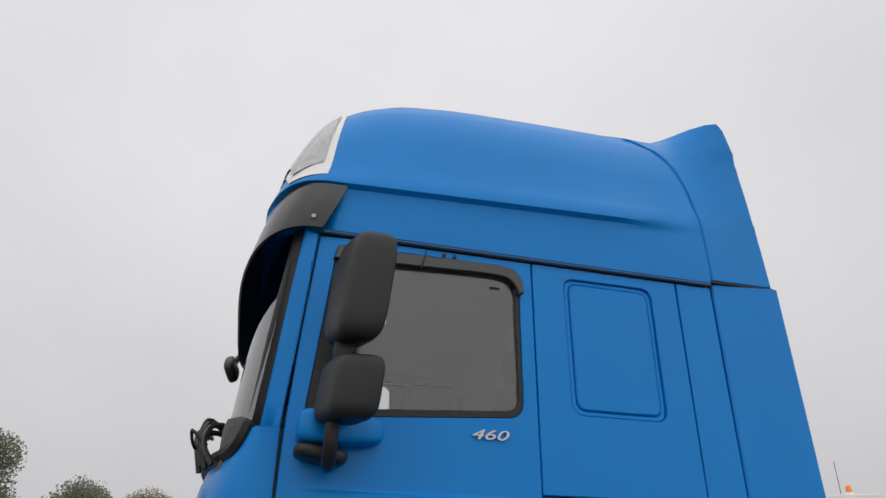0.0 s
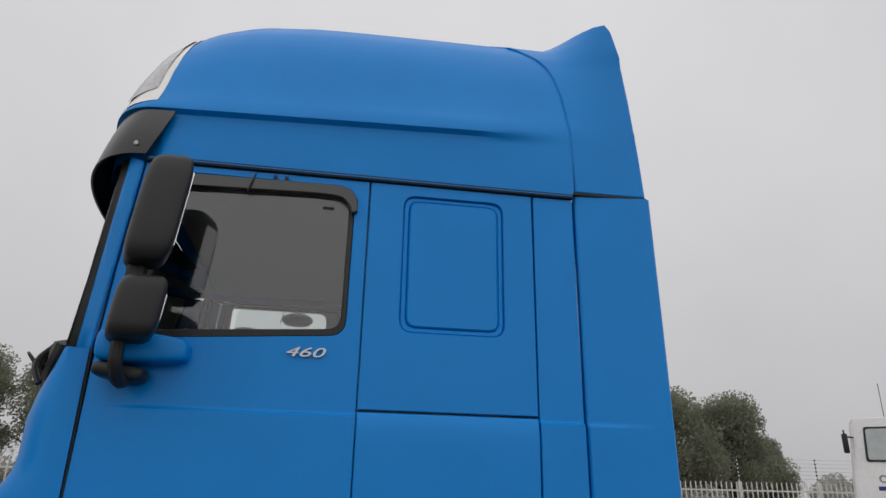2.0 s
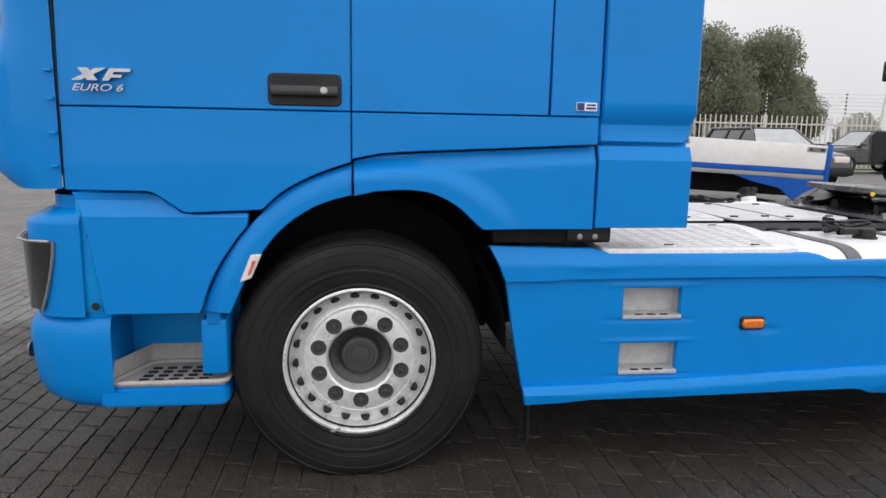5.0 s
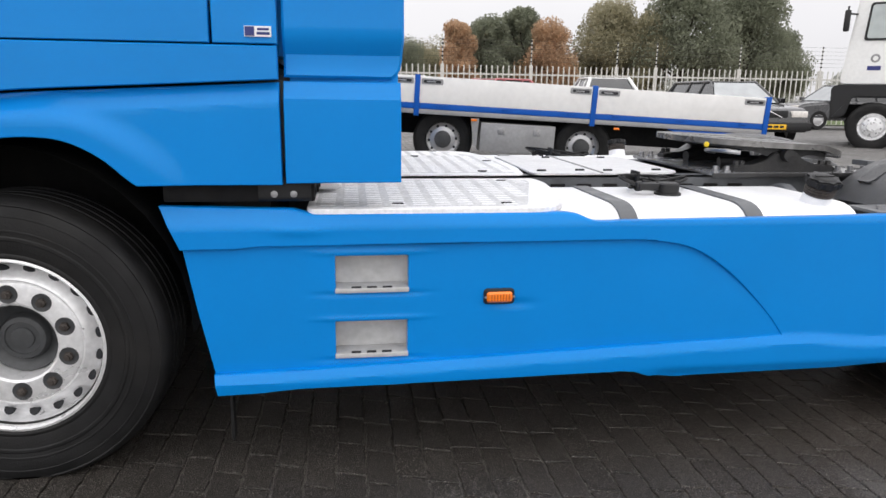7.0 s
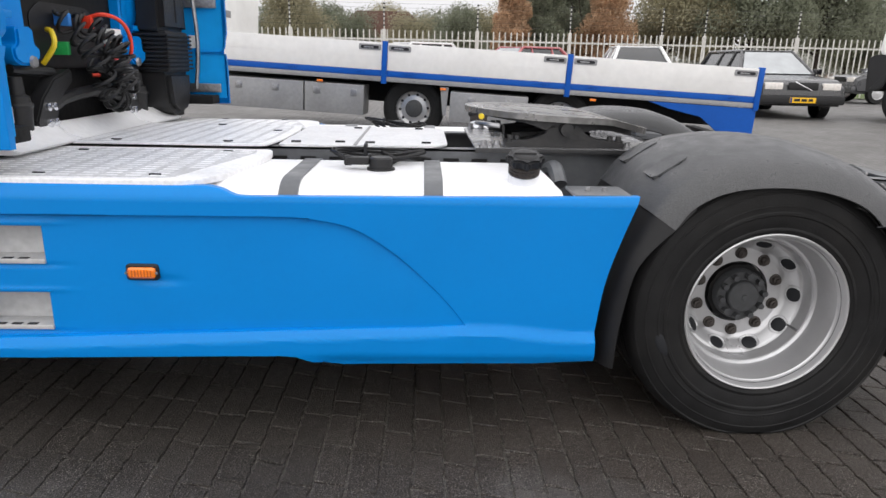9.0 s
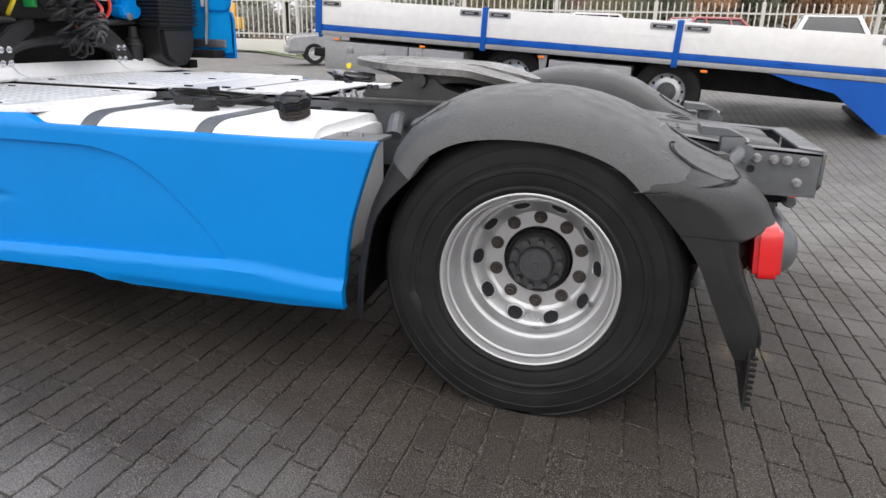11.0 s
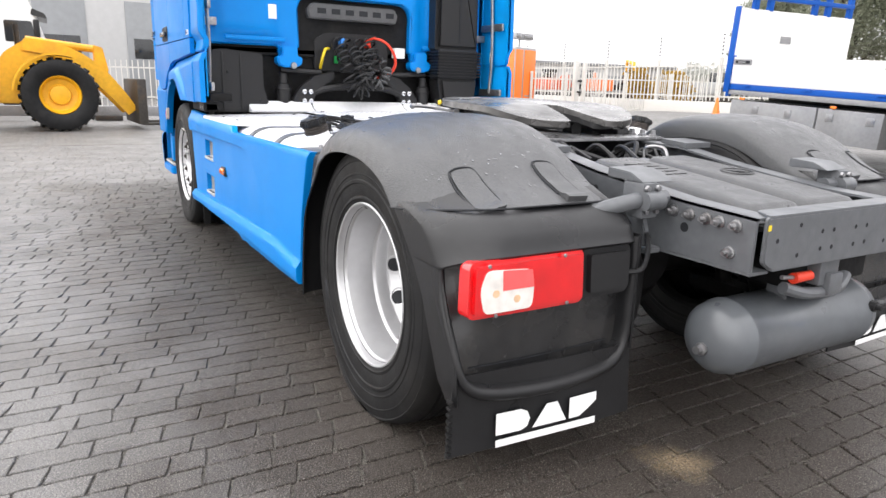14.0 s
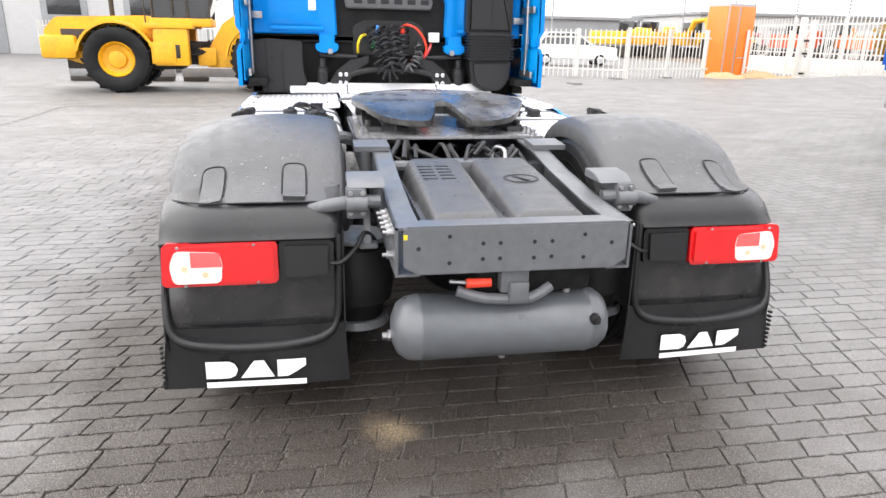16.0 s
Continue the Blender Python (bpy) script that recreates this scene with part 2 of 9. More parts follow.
def add_box(bm, lo, hi, bevel=0.0, m=None, seg=2):
    c, s = (Vector(lo) + Vector(hi)) / 2, Vector(hi) - Vector(lo)
    made = bmesh.ops.create_cube(bm, size=1, matrix=Matrix.Translation(c) @ Matrix.Diagonal((abs(s.x), abs(s.y), abs(s.z), 1)))
    vs = made["verts"]
    if bevel:
        es = list({e for v in vs for e in v.link_edges})
        vs = list({v for f in bmesh.ops.bevel(bm, geom=es, offset=bevel, segments=seg, affect="EDGES", profile=0.6)["faces"] for v in f.verts} | {v for v in vs if v.is_valid})
    if m is not None:
        bmesh.ops.transform(bm, matrix=m, verts=vs)
    return bm


def box(lo, hi, bevel=0.0, m=None, seg=2):
    return add_box(bmesh.new(), lo, hi, bevel, m, seg)


def basis(axis):
    """A turn that lays the local z axis along x, -x, y, -y or z."""
    return {"x": Matrix.Rotation(radians(90), 4, "Y"), "-x": Matrix.Rotation(radians(-90), 4, "Y"), "y": Matrix.Rotation(radians(-90), 4, "X"), "-y": Matrix.Rotation(radians(90), 4, "X"), "z": Matrix.Identity(4)}[axis]


def add_lathe(bm, profile, at=(0, 0, 0), axis="z", seg=32, closed=False):
    """Turns (radius, height) pairs round an axis through at."""
    m = Matrix.Translation(at) @ basis(axis)
    rings = []
    for r, h in profile:
        rings.append([bm.verts.new(m @ Vector((r * math.cos(2 * math.pi * i / seg), r * math.sin(2 * math.pi * i / seg), h))) for i in range(seg)] if r > 1e-6 else [bm.verts.new(m @ Vector((0, 0, h)))])
    pairs = list(zip(rings, rings[1:])) + ([(rings[-1], rings[0])] if closed else [])
    for a, b in pairs:
        for i in range(seg):
            j = (i + 1) % seg
            if len(a) == 1 and len(b) == 1:
                continue
            if len(a) == 1:
                bm.faces.new((a[0], b[j], b[i]))
            elif len(b) == 1:
                bm.faces.new((a[i], a[j], b[0]))
            else:
                bm.faces.new((a[i], a[j], b[j], b[i]))
    return bm


def lathe(profile, at=(0, 0, 0), axis="z", seg=32, closed=False):
    bm = add_lathe(bmesh.new(), profile, at, axis, seg, closed)
    bmesh.ops.recalc_face_normals(bm, faces=bm.faces)
    return bm


def add_tube(bm, pts, r, seg=8, cap=True):
    """A round bar along a polyline."""
    pts = [Vector(p) for p in pts]
    side, rings = None, []
    for i, p in enumerate(pts):
        d = (pts[min(i + 1, len(pts) - 1)] - pts[max(i - 1, 0)]).normalized()
        if side is None:
            side = d.orthogonal().normalized()
        side = (side - d * side.dot(d)).normalized()
        up = d.cross(side)
        rr = r[i] if isinstance(r, (list, tuple)) else r
        rings.append([bm.verts.new(p + (side * math.cos(2 * math.pi * k / seg) + up * math.sin(2 * math.pi * k / seg)) * rr) for k in range(seg)])
    for a, b in zip(rings, rings[1:]):
        for k in range(seg):
            bm.faces.new((a[k], a[(k + 1) % seg], b[(k + 1) % seg], b[k]))
    if cap:
        bm.faces.new(rings[0][::-1])
        bm.faces.new(rings[-1])
    return bm


def smooth_line(pts, n=6):
    """Points along a Catmull-Rom curve through pts."""
    pts = [Vector(p) for p in pts]
    out = []
    for i in range(len(pts) - 1):
        a, b, c, d = pts[max(i - 1, 0)], pts[i], pts[i + 1], pts[min(i + 2, len(pts) - 1)]
        for k in range(n):
            t = k / n
            out.append(0.5 * ((2 * b) + (c - a) * t + (2 * a - 5 * b + 4 * c - d) * t * t + (3 * b - a - 3 * c + d) * t ** 3))
    return out + [pts[-1]]


def tube(pts, r, seg=8, n=0):
    bm = add_tube(bmesh.new(), smooth_line(pts, n) if n else pts, r, seg)
    bmesh.ops.recalc_face_normals(bm, faces=bm.faces)
    return bm


def rounded(pts, r, n=4):
    """A closed outline with its corners rounded; r may be one radius or one for each corner."""
    out, count = [], len(pts)
    for i in range(count):
        p, a, b = Vector(pts[i]), Vector(pts[i - 1]), Vector(pts[(i + 1) % count])
        rr = r[i] if isinstance(r, (list, tuple)) else r
        rr = min(rr, 0.48 * (a - p).length, 0.48 * (b - p).length)
        s, e = p + (a - p).normalized() * rr, p + (b - p).normalized() * rr
        out += [tuple(s.lerp(p, k / n).lerp(p.lerp(e, k / n), k / n)) for k in range(n + 1)] if rr > 1e-5 else [tuple(p)]
    return out


def rect(x0, z0, x1, z1, r=0.0, n=4):
    q = [(x0, z0), (x1, z0), (x1, z1), (x0, z1)]
    return rounded(q, r, n) if r else q


def curve2(pts, n=5):
    return [(p.x, p.y) for p in smooth_line([(x, y, 0) for x, y in pts], n)]


def prism(outline, axis, a, b, bevel=0.0):
    """Extrudes an outline along x, y or z from a to b."""
    put = {"x": lambda u, v, w: (w, u, v), "y": lambda u, v, w: (u, w, v), "z": lambda u, v, w: (u, v, w)}[axis]
    bm = bmesh.new()
    lo, hi = [[bm.verts.new(put(u, v, w)) for u, v in outline] for w in (a, b)]
    bm.faces.new(lo)
    bm.faces.new(hi[::-1])
    for i in range(len(lo)):
        j = (i + 1) % len(lo)
        bm.faces.new((lo[i], hi[i], hi[j], lo[j]))
    bmesh.ops.recalc_face_normals(bm, faces=bm.faces)
    if bevel:
        es = [e for e in bm.edges if len(e.link_faces) == 2 and e.calc_face_angle() > radians(40)]
        bmesh.ops.bevel(bm, geom=es, offset=bevel, segments=2, affect="EDGES")
    return bm


def panel(outline, holes=(), depth=None, dx=0.08, dz=0.08, thick=0.02, lip=0.003, cuts=()):
    """A pressed sheet over an outline in x and z, with holes, bent to y = depth(x, z), with a turned-in rim; it faces -y."""
    bm = bmesh.new()
    edges = []
    for loop in (outline, *holes):
        vs = [bm.verts.new((x, 0, z)) for x, z in loop]
        edges += [bm.edges.new((vs[i], vs[(i + 1) % len(vs)])) for i in range(len(vs))]
    if holes:
        bmesh.ops.triangle_fill(bm, edges=edges, use_beauty=True, use_dissolve=False)
    else:
        bm.faces.new(list(bm.verts))
    xs, zs = [v.co.x for v in bm.verts], [v.co.z for v in bm.verts]
    for axis, lo, hi, step in (((1, 0, 0), min(xs), max(xs), dx), ((0, 0, 1), min(zs), max(zs), dz)):
        if step:
            c = math.ceil((lo + 1e-4) / step) * step
            while c < hi - 1e-4:
                co = Vector(axis) * c
                bmesh.ops.bisect_plane(bm, geom=bm.verts[:] + bm.edges[:] + bm.faces[:], plane_co=co, plane_no=axis, dist=1e-5)
                c += step
    for c in cuts:
        bmesh.ops.bisect_plane(bm, geom=bm.verts[:] + bm.edges[:] + bm.faces[:], plane_co=(0, 0, c), plane_no=(0, 0, 1), dist=1e-5)
    bm.normal_update()
    for f in bm.faces:
        if f.normal.y > 0:
            f.normal_flip()
    if lip:
        rim = {v for e in bm.edges if e.is_boundary for v in e.verts}
        bmesh.ops.inset_region(bm, faces=bm.faces[:], thickness=lip, use_boundary=True, use_even_offset=True)
    else:
        rim = set()
    for v in bm.verts:
        v.co.y = (depth(v.co.x, v.co.z) if depth else 0.0) + (lip if v in rim and v.is_valid else 0.0)
    bmesh.ops.recalc_face_normals(bm, faces=bm.faces)
    if sum(f.normal.y for f in bm.faces) > 0:
        bmesh.ops.reverse_faces(bm, faces=bm.faces)
    if thick:
        rim_edges = [e for e in bm.edges if e.is_boundary]
        made = bmesh.ops.extrude_edge_only(bm, edges=rim_edges)["geom"]
        for v in made:
            if isinstance(v, bmesh.types.BMVert):
                v.co.y += thick
        bmesh.ops.recalc_face_normals(bm, faces=bm.faces)
    return bm


def grid(rows):
    """A sheet through rows of points."""
    bm = bmesh.new()
    vs = [[bm.verts.new(p) for p in row] for row in rows]
    for a, b in zip(vs, vs[1:]):
        for i in range(len(a) - 1):
            bm.faces.new((a[i], a[i + 1], b[i + 1], b[i]))
    bmesh.ops.remove_doubles(bm, verts=bm.verts, dist=1e-5)
    bmesh.ops.recalc_face_normals(bm, faces=bm.faces)
    return bm


def pillow(lo, hi, power=0.4, seg=24):
    """A rounded block: a ball pressed towards its box."""
    c, h = (Vector(lo) + Vector(hi)) / 2, (Vector(hi) - Vector(lo)) / 2
    bm = bmesh.new()
    bmesh.ops.create_uvsphere(bm, u_segments=seg, v_segments=seg // 2, radius=1)
    for v in bm.verts:
        v.co = Vector([c[k] + h[k] * math.copysign(abs(v.co[k]) ** power, v.co[k]) for k in range(3)])
    return bm


def lerp_table(table, x):
    xs, ys = zip(*table)
    return float(np.interp(x, xs, ys))


def smoothstep(a, b, x):
    t = min(1.0, max(0.0, (x - a) / (b - a)))
    return t * t * (3 - 2 * t)


def text_mesh(body, size, depth=0.006, shear=0.25, bold=0.0):
    """Raised lettering with the built-in font, lying in its local x and y."""
    cu = bpy.data.curves.new("lettering", "FONT")
    cu.body, cu.size, cu.extrude, cu.shear, cu.offset = body, size, depth, shear, bold
    cu.align_x = "CENTER"
    tmp = new("lettering", cu)
    bpy.context.view_layer.update()
    me = bpy.data.meshes.new_from_object(tmp.evaluated_get(bpy.context.evaluated_depsgraph_get()))
    bpy.data.objects.remove(tmp)
    bpy.data.curves.remove(cu)
    bm = bmesh.new()
    bm.from_mesh(me)
    bpy.data.meshes.remove(me)
    return bm


# ---- the truck: x to the rear, front axle near x = 0, walked side at -y ----
truck = thing("truck_tractor", "bright blue truck tractor with high sleeper cab on wet pavers", "truck")


def side_y(x, z):
    """The cab's flank: leans in above the belt and curls in at the front pillar."""
    y = -1.24 + max(0.0, z - 1.5) * 0.016
    return y + 0.9 * max(0.0, -0.88 - x) ** 2


def belt_y(x, z):
    """The flank with the pressed belt line, under which the sheet stands a little prouder."""
    return side_y(x, z) - 0.017 * (1 - smoothstep(1.972, 1.986, z)) * smoothstep(-1.0, -0.75, x) - 0.004 * (1 - smoothstep(1.30, 1.36, z))


BELT = (1.963, 1.968, 1.973, 1.978, 1.983, 1.988, 1.993)


def cab_side(flip):
    far = 0.03 if flip else 0.0
    W = rounded([(-0.985, 2.245), (-0.075, 2.305), (-0.072, 3.0 + far), (-0.915, 3.0 + far)], [0.05, 0.07, 0.09, 0.05], 6)
    WI = rounded([(-0.905, 2.285), (-0.098 - 3 * far, 2.335), (-0.098 - 3 * far, 2.965 + 1.6 * far), (-0.845 - 3 * far, 2.965 + 1.6 * far)], [0.04, 0.06, 0.07, 0.04], 6)
    door = part("door", panel([(-1.058, 1.4985), (-0.0115, 1.4985), (-0.0115, 3.034), (-0.993, 3.034), (-1.030, 2.55), (-1.052, 2.15)], [W], belt_y, 0.06, 0.045, 0.03, 0.003, BELT), BLUE, truck, "", 24, flip)
    part("lower_door_panel", panel([(-1.058, 1.192), *curve2([(-0.79, 1.192), (-0.74, 1.188), (-0.68, 1.150), (-0.635, 1.118), (-0.60, 1.113)], 3), (-0.40, 1.122), *curve2([(-0.345, 1.125), (-0.262, 1.198), (-0.14, 1.262), (-0.0115, 1.308)], 4), (-0.0115, 1.4935), (-1.058, 1.4935)], (), belt_y, 0.1, 0.06, 0.03), BLUE, truck, "", 24, flip)
    part("window_frame", panel(W, [WI], lambda x, z: side_y(x, z) + 0.004, 0.2, 0.2, 0.03, 0.004), BLACK, door, "black rubber window frame", 32, flip)
    pane = part("window_pane", panel(rounded([(-0.93, 2.27), (-0.085, 2.32), (-0.085, 2.985 + far), (-0.87, 2.985 + far)], 0.05), (), lambda x, z: side_y(x, z) + 0.014, 0, 0, 0, 0), GLASS, door, "dark tinted side window glass", 32, flip)
    pane.visible_shadow = False
    if not flip:
        part("wind_deflector", panel([(-0.93, 2.925), *curve2([(-0.30, 2.945), (-0.15, 2.94), (-0.10, 2.90), (-0.085, 2.86)], 4), (-0.060, 2.87), *curve2([(-0.062, 2.93), (-0.10, 2.985), (-0.18, 3.000)], 4), (-0.91, 2.992)], (), lambda x, z: side_y(x, z) - 0.024 + (z - 2.9) * 0.12, 0.2, 0.03, 0.03, 0.004), VISOR, door, "smoked wind deflector strip", 32, flip)
    for x in (-0.435, -0.385):
        part("screw", lathe([(0, 0.006), (0.008, 0.005), (0.009, 0)], (x, -1.222, 3.013), "-y", 10), BLACK, door, "", 32, flip)
    part("cable_tie", tube([(-0.52, -1.226, 3.02), (-0.535, -1.245, 2.96), (-0.545, -1.238, 2.925)], 0.004, 5), BLACK, door, "", 32, flip)
    # Handle in its black dish
    handle = part("door_handle", panel(rect(-0.314, 1.512, -0.043, 1.631, 0.026, 6), (), lambda x, z: side_y(x, z) - 0.023, 0, 0, 0.02, 0.006), BLACK, door, "black door handle with key lock", 32, flip)
    part("grip_cavity", panel(rect(-0.302, 1.588, -0.142, 1.621, 0.008), (), lambda x, z: side_y(x, z) - 0.0245, 0, 0, 0, 0), SEAM, handle, "", 32, flip)
    part("lower_cavity", panel(rect(-0.298, 1.523, -0.062, 1.549, 0.008), (), lambda x, z: side_y(x, z) - 0.0245, 0, 0, 0, 0), SEAM, handle, "", 32, flip)
    part("handle_bar", box((-0.303, -1.285, 1.548), (-0.056, -1.264, 1.588), 0.009, None, 3), GLOSSY_BLACK, handle, "", 32, flip)
    part("key_lock", lathe([(0, 0.005), (0.007, 0.005), (0.008, 0.007), (0.013, 0.006), (0.014, 0)], (-0.108, -1.284, 1.568), "-y", 16), BADGE, handle, "", 32, flip)
    # Sleeper flank
    L0, L1 = rounded([(0.150, 2.335), (0.618, 2.335), (0.618, 2.982), (0.150, 2.982)], 0.06, 5), rounded([(0.180, 2.362), (0.590, 2.362), (0.590, 2.956), (0.180, 2.956)], 0.045, 5)

    part("sleeper_panel", panel([(-0.0065, 2.004), (0.758, 2.004), (0.758, 3.034), (-0.004, 3.034)], [L0], belt_y, 0.1, 0.06, 0.03), BLUE, truck, "", 24, flip)
    part("locker_hatch", panel(L0, [L1], lambda x, z: side_y(x, z) + 0.012, 0.2, 0.2, 0.0, 0.007), BLUE, truck, "", 32, flip)
    part("locker_cover", panel(L1, (), lambda x, z: side_y(x, z) + 0.004, 0.2, 0.2, 0.02, 0.006), BLUE, truck, "", 32, flip)
    part("lower_sleeper_panel", panel([(-0.0065, 1.4985), (0.752, 1.4985), (0.758, 1.994), (-0.0065, 1.994)], (), belt_y, 0.1, 0.06, 0.03), BLUE, truck, "", 24, flip)
    part("rear_pillar_panel", panel([(0.762, 1.4985), (0.960, 1.4985), (0.962, 3.034), (0.768, 3.034)], (), belt_y, 0.1, 0.045, 0.03, 0.003, BELT), BLUE, truck, "", 24, flip)
    part("belt_panel", panel([(-0.0065, 1.320), *curve2([(0.10, 1.342), (0.234, 1.352), (0.55, 1.368), (0.958, 1.390)], 3), (0.958, 1.4935), (-0.0065, 1.4935)], (), belt_y, 0.1, 0.06, 0.03), BLUE, truck, "", 24, flip)

    def arch_y(x, z):
        top = lerp_table([(-0.58, 0.72), (-0.435, 1.01), (-0.26, 1.193), (-0.005, 1.305), (0.234, 1.337), (0.96, 1.378)], x)
        low = -1.252 + 0.030 * min(1.0, max(0.0, (z - top + 0.060) / 0.058))
        bow = 0.62 - math.hypot(x - 0.09, (z - 0.60))
        return low - 0.026 * smoothstep(-0.135, -0.065, bow) * (1 - smoothstep(0.05, 0.40, x - 0.35)) * smoothstep(1.33, 1.24, z) if x > -0.01 else low - 0.006

    part("rear_wheel_arch_panel", panel([(-0.001, 1.180), *curve2([(0.08, 1.198), (0.192, 1.205), (0.30, 1.192), (0.40, 1.142), (0.476, 1.073), (0.505, 1.050)], 4), (0.958, 1.050), (0.958, 1.382), *curve2([(0.55, 1.360), (0.234, 1.344), (0.10, 1.334), (-0.001, 1.312)], 4)], (), arch_y, 0.03, 0.012, 0.04), BLUE, truck, "", 20, flip)

    def ring_y(x, z):
        d = math.hypot((x - 0.13) / 0.72, (z - 0.64) / 0.70)
        return -1.224 - 0.034 * (1 - smoothstep(0.88, 0.99, d))

    part("front_wheel_arch_trim", panel([*curve2([(-0.578, 0.722), (-0.555, 0.80), (-0.510, 0.90), (-0.435, 1.012), (-0.345, 1.115), (-0.262, 1.190), (-0.14, 1.254), (-0.008, 1.300)], 4), *curve2([(-0.008, 1.182), (-0.085, 1.162), (-0.17, 1.126), (-0.27, 1.054), (-0.346, 0.965), (-0.42, 0.845), (-0.475, 0.722)], 4)], (), ring_y, 0.03, 0.03, 0.05), BLUE, truck, "", 20, flip)
    part("side_repeater", panel([(-0.435, 0.845), (-0.392, 0.860), (-0.350, 0.955), (-0.392, 0.952)], (), lambda x, z: -1.264, 0, 0, 0.02, 0.004), CLEAR_LENS, truck, "clear side indicator lens", 32, flip)
    part("repeater_core", panel([(-0.405, 0.872), (-0.395, 0.876), (-0.372, 0.93), (-0.385, 0.93)], (), lambda x, z: -1.268, 0, 0, 0.004, 0.001), RED_PALE, truck, "", 32, flip)
    # Rear side deflector, in an upper and a lower leaf
    def deflector_y(x, z):
        return -1.236 + max(0.0, z - 1.5) * 0.014 - 0.012 * (1 - smoothstep(1.968, 1.988, z)) * smoothstep(1.25, 1.05, x) + 0.030 * smoothstep(1.525, 1.47, z) - 0.010 * smoothstep(1.43, 1.40, z) - 0.032 * smoothstep(1.02, 1.36, x)

    part("side_deflector", panel([(0.974, 1.398), *curve2([(1.322, 1.396), (1.352, 1.43), (1.362, 1.52)], 3), (1.358, 2.30), (1.350, 3.066), (0.978, 3.060)], (), deflector_y, 0.1, 0.03, 0.03, 0.008, BELT), BLUE, truck, "", 24, flip)
    part("lower_side_deflector", panel([(0.970, 1.054), (1.352, 1.060), (1.352, 1.386), (0.972, 1.386)], (), lambda x, z: -1.220 - 0.026 * smoothstep(1.02, 1.36, x) - 0.026 * min(1.0, max(0.0, (1.386 - z) / 0.056)), 0.1, 0.03, 0.03, 0.003, (1.330,)), BLUE, truck, "", 24, flip)
    # Inside of the deflector
    part("deflector_lining", panel([(0.99, 1.10), (1.345, 1.10), (1.340, 3.05), (0.99, 3.05)], (), lambda x, z: -1.195 - 0.032 * smoothstep(1.02, 1.36, x) + max(0.0, z - 1.5) * 0.014, 0.1, 0.3, 0.004, 0.004), BLUE_IN, truck, "", 32, flip)
    part("stay_rod", tube([(1.16, -1.172, 1.16), (1.19, -1.168, 1.45), (1.175, -1.168, 1.75), (1.16, -1.165, 2.1), (1.17, -1.16, 2.9)], 0.013, 8, 4), STEEL, truck, "bent steel stay rod", 32, flip)
    for z in (1.165, 1.70, 2.5):
        part("stay_bracket", box((1.00, -1.192, z - 0.028), (1.32, -1.170, z + 0.028), 0.004), STEEL, truck, "", 32, flip)
    part("small_label", box((1.13, -1.19, 1.42), (1.18, -1.186, 1.50), 0.001), WHITE_PRINT, truck, "", 32, flip)


for flip in (False, True):
    cab_side(flip)

# Badges on the walked side
bm = text_mesh("460", 0.056, 0.004, 0.3, 0.0003)
bmesh.ops.transform(bm, matrix=pose(-0.238, -1.236, 2.206, 90, 0, 0) @ Matrix.Diagonal((1.88, 1, 1, 1)), verts=bm.verts)
part("power_badge", bm, BADGE, truck, "chrome 460 badge")
bm = text_mesh("EURO 6", 0.034, 0.004, 0.3, 0.0002)
bmesh.ops.transform(bm, matrix=pose(-0.905, -1.262, 1.549, 90, 0, 0) @ Matrix.Diagonal((1.5, 1, 1, 1)), verts=bm.verts)
part("emission_badge", bm, BADGE, truck, "chrome EURO 6 badge")
bm = bmesh.new()
for pts in ([(-0.990, 1.585), (-0.958, 1.585), (-0.868, 1.628), (-0.905, 1.628)], [(-0.965, 1.628), (-0.93, 1.628), (-0.900, 1.585), (-0.935, 1.585)], [(-0.885, 1.585), (-0.862, 1.585), (-0.835, 1.628), (-0.858, 1.628)], [(-0.845, 1.628), (-0.785, 1.628), (-0.79, 1.616), (-0.85, 1.616)], [(-0.858, 1.606), (-0.815, 1.606), (-0.82, 1.596), (-0.863, 1.596)]):
    tmp = prism(pts, "y", -1.268 - 0.0004 * len(bm.verts) / 8, -1.252)
    me = bpy.data.meshes.new("tmp")
    tmp.to_mesh(me)
    tmp.free()
    bm.from_mesh(me)
    bpy.data.meshes.remove(me)
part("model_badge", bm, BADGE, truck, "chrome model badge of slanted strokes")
sticker = part("dealer_sticker", box((0.862, -1.2640, 1.519), (0.944, -1.2500, 1.551), 0.0), WHITE_PRINT, truck, "small white and navy sticker")
part("navy_mark", box((0.864, -1.2660, 1.521), (0.893, -1.2642, 1.549), 0.0), NAVY, sticker)
part("print_bar", box((0.902, -1.2655, 1.538), (0.938, -1.2642, 1.545), 0.0), NAVY, sticker)
part("print_bar", box((0.900, -1.2655, 1.525), (0.940, -1.2642, 1.533), 0.0), NAVY, sticker)
part("window_mark", box((-0.215, -1.2065, 2.882), (-0.165, -1.2050, 2.894), 0.0), SEAM, truck)


# ---- roof with its step line, lamp panel and side fins ----
ROOF_TOP = [(-1.27, 3.18), (-1.235, 3.262), (-1.205, 3.36), (-1.16, 3.50), (-1.10, 3.66), (-1.03, 3.83), (-0.95, 3.95), (-0.82, 4.06), (-0.62, 4.15), (-0.3, 4.20), (0.3, 4.225), (0.98, 4.245)]


def roof_top(x):
    return sum(lerp_table(ROOF_TOP, x + d) for d in (-0.05, -0.025, 0.0, 0.025, 0.05)) / 5


def nose(x, back, reach, power=4.0):
    """Half width of a blunt rounded nose, as a share of the full width."""
    return (1 - min(0.985, max(0.0, back - x) / reach) ** power) ** (1 / power)


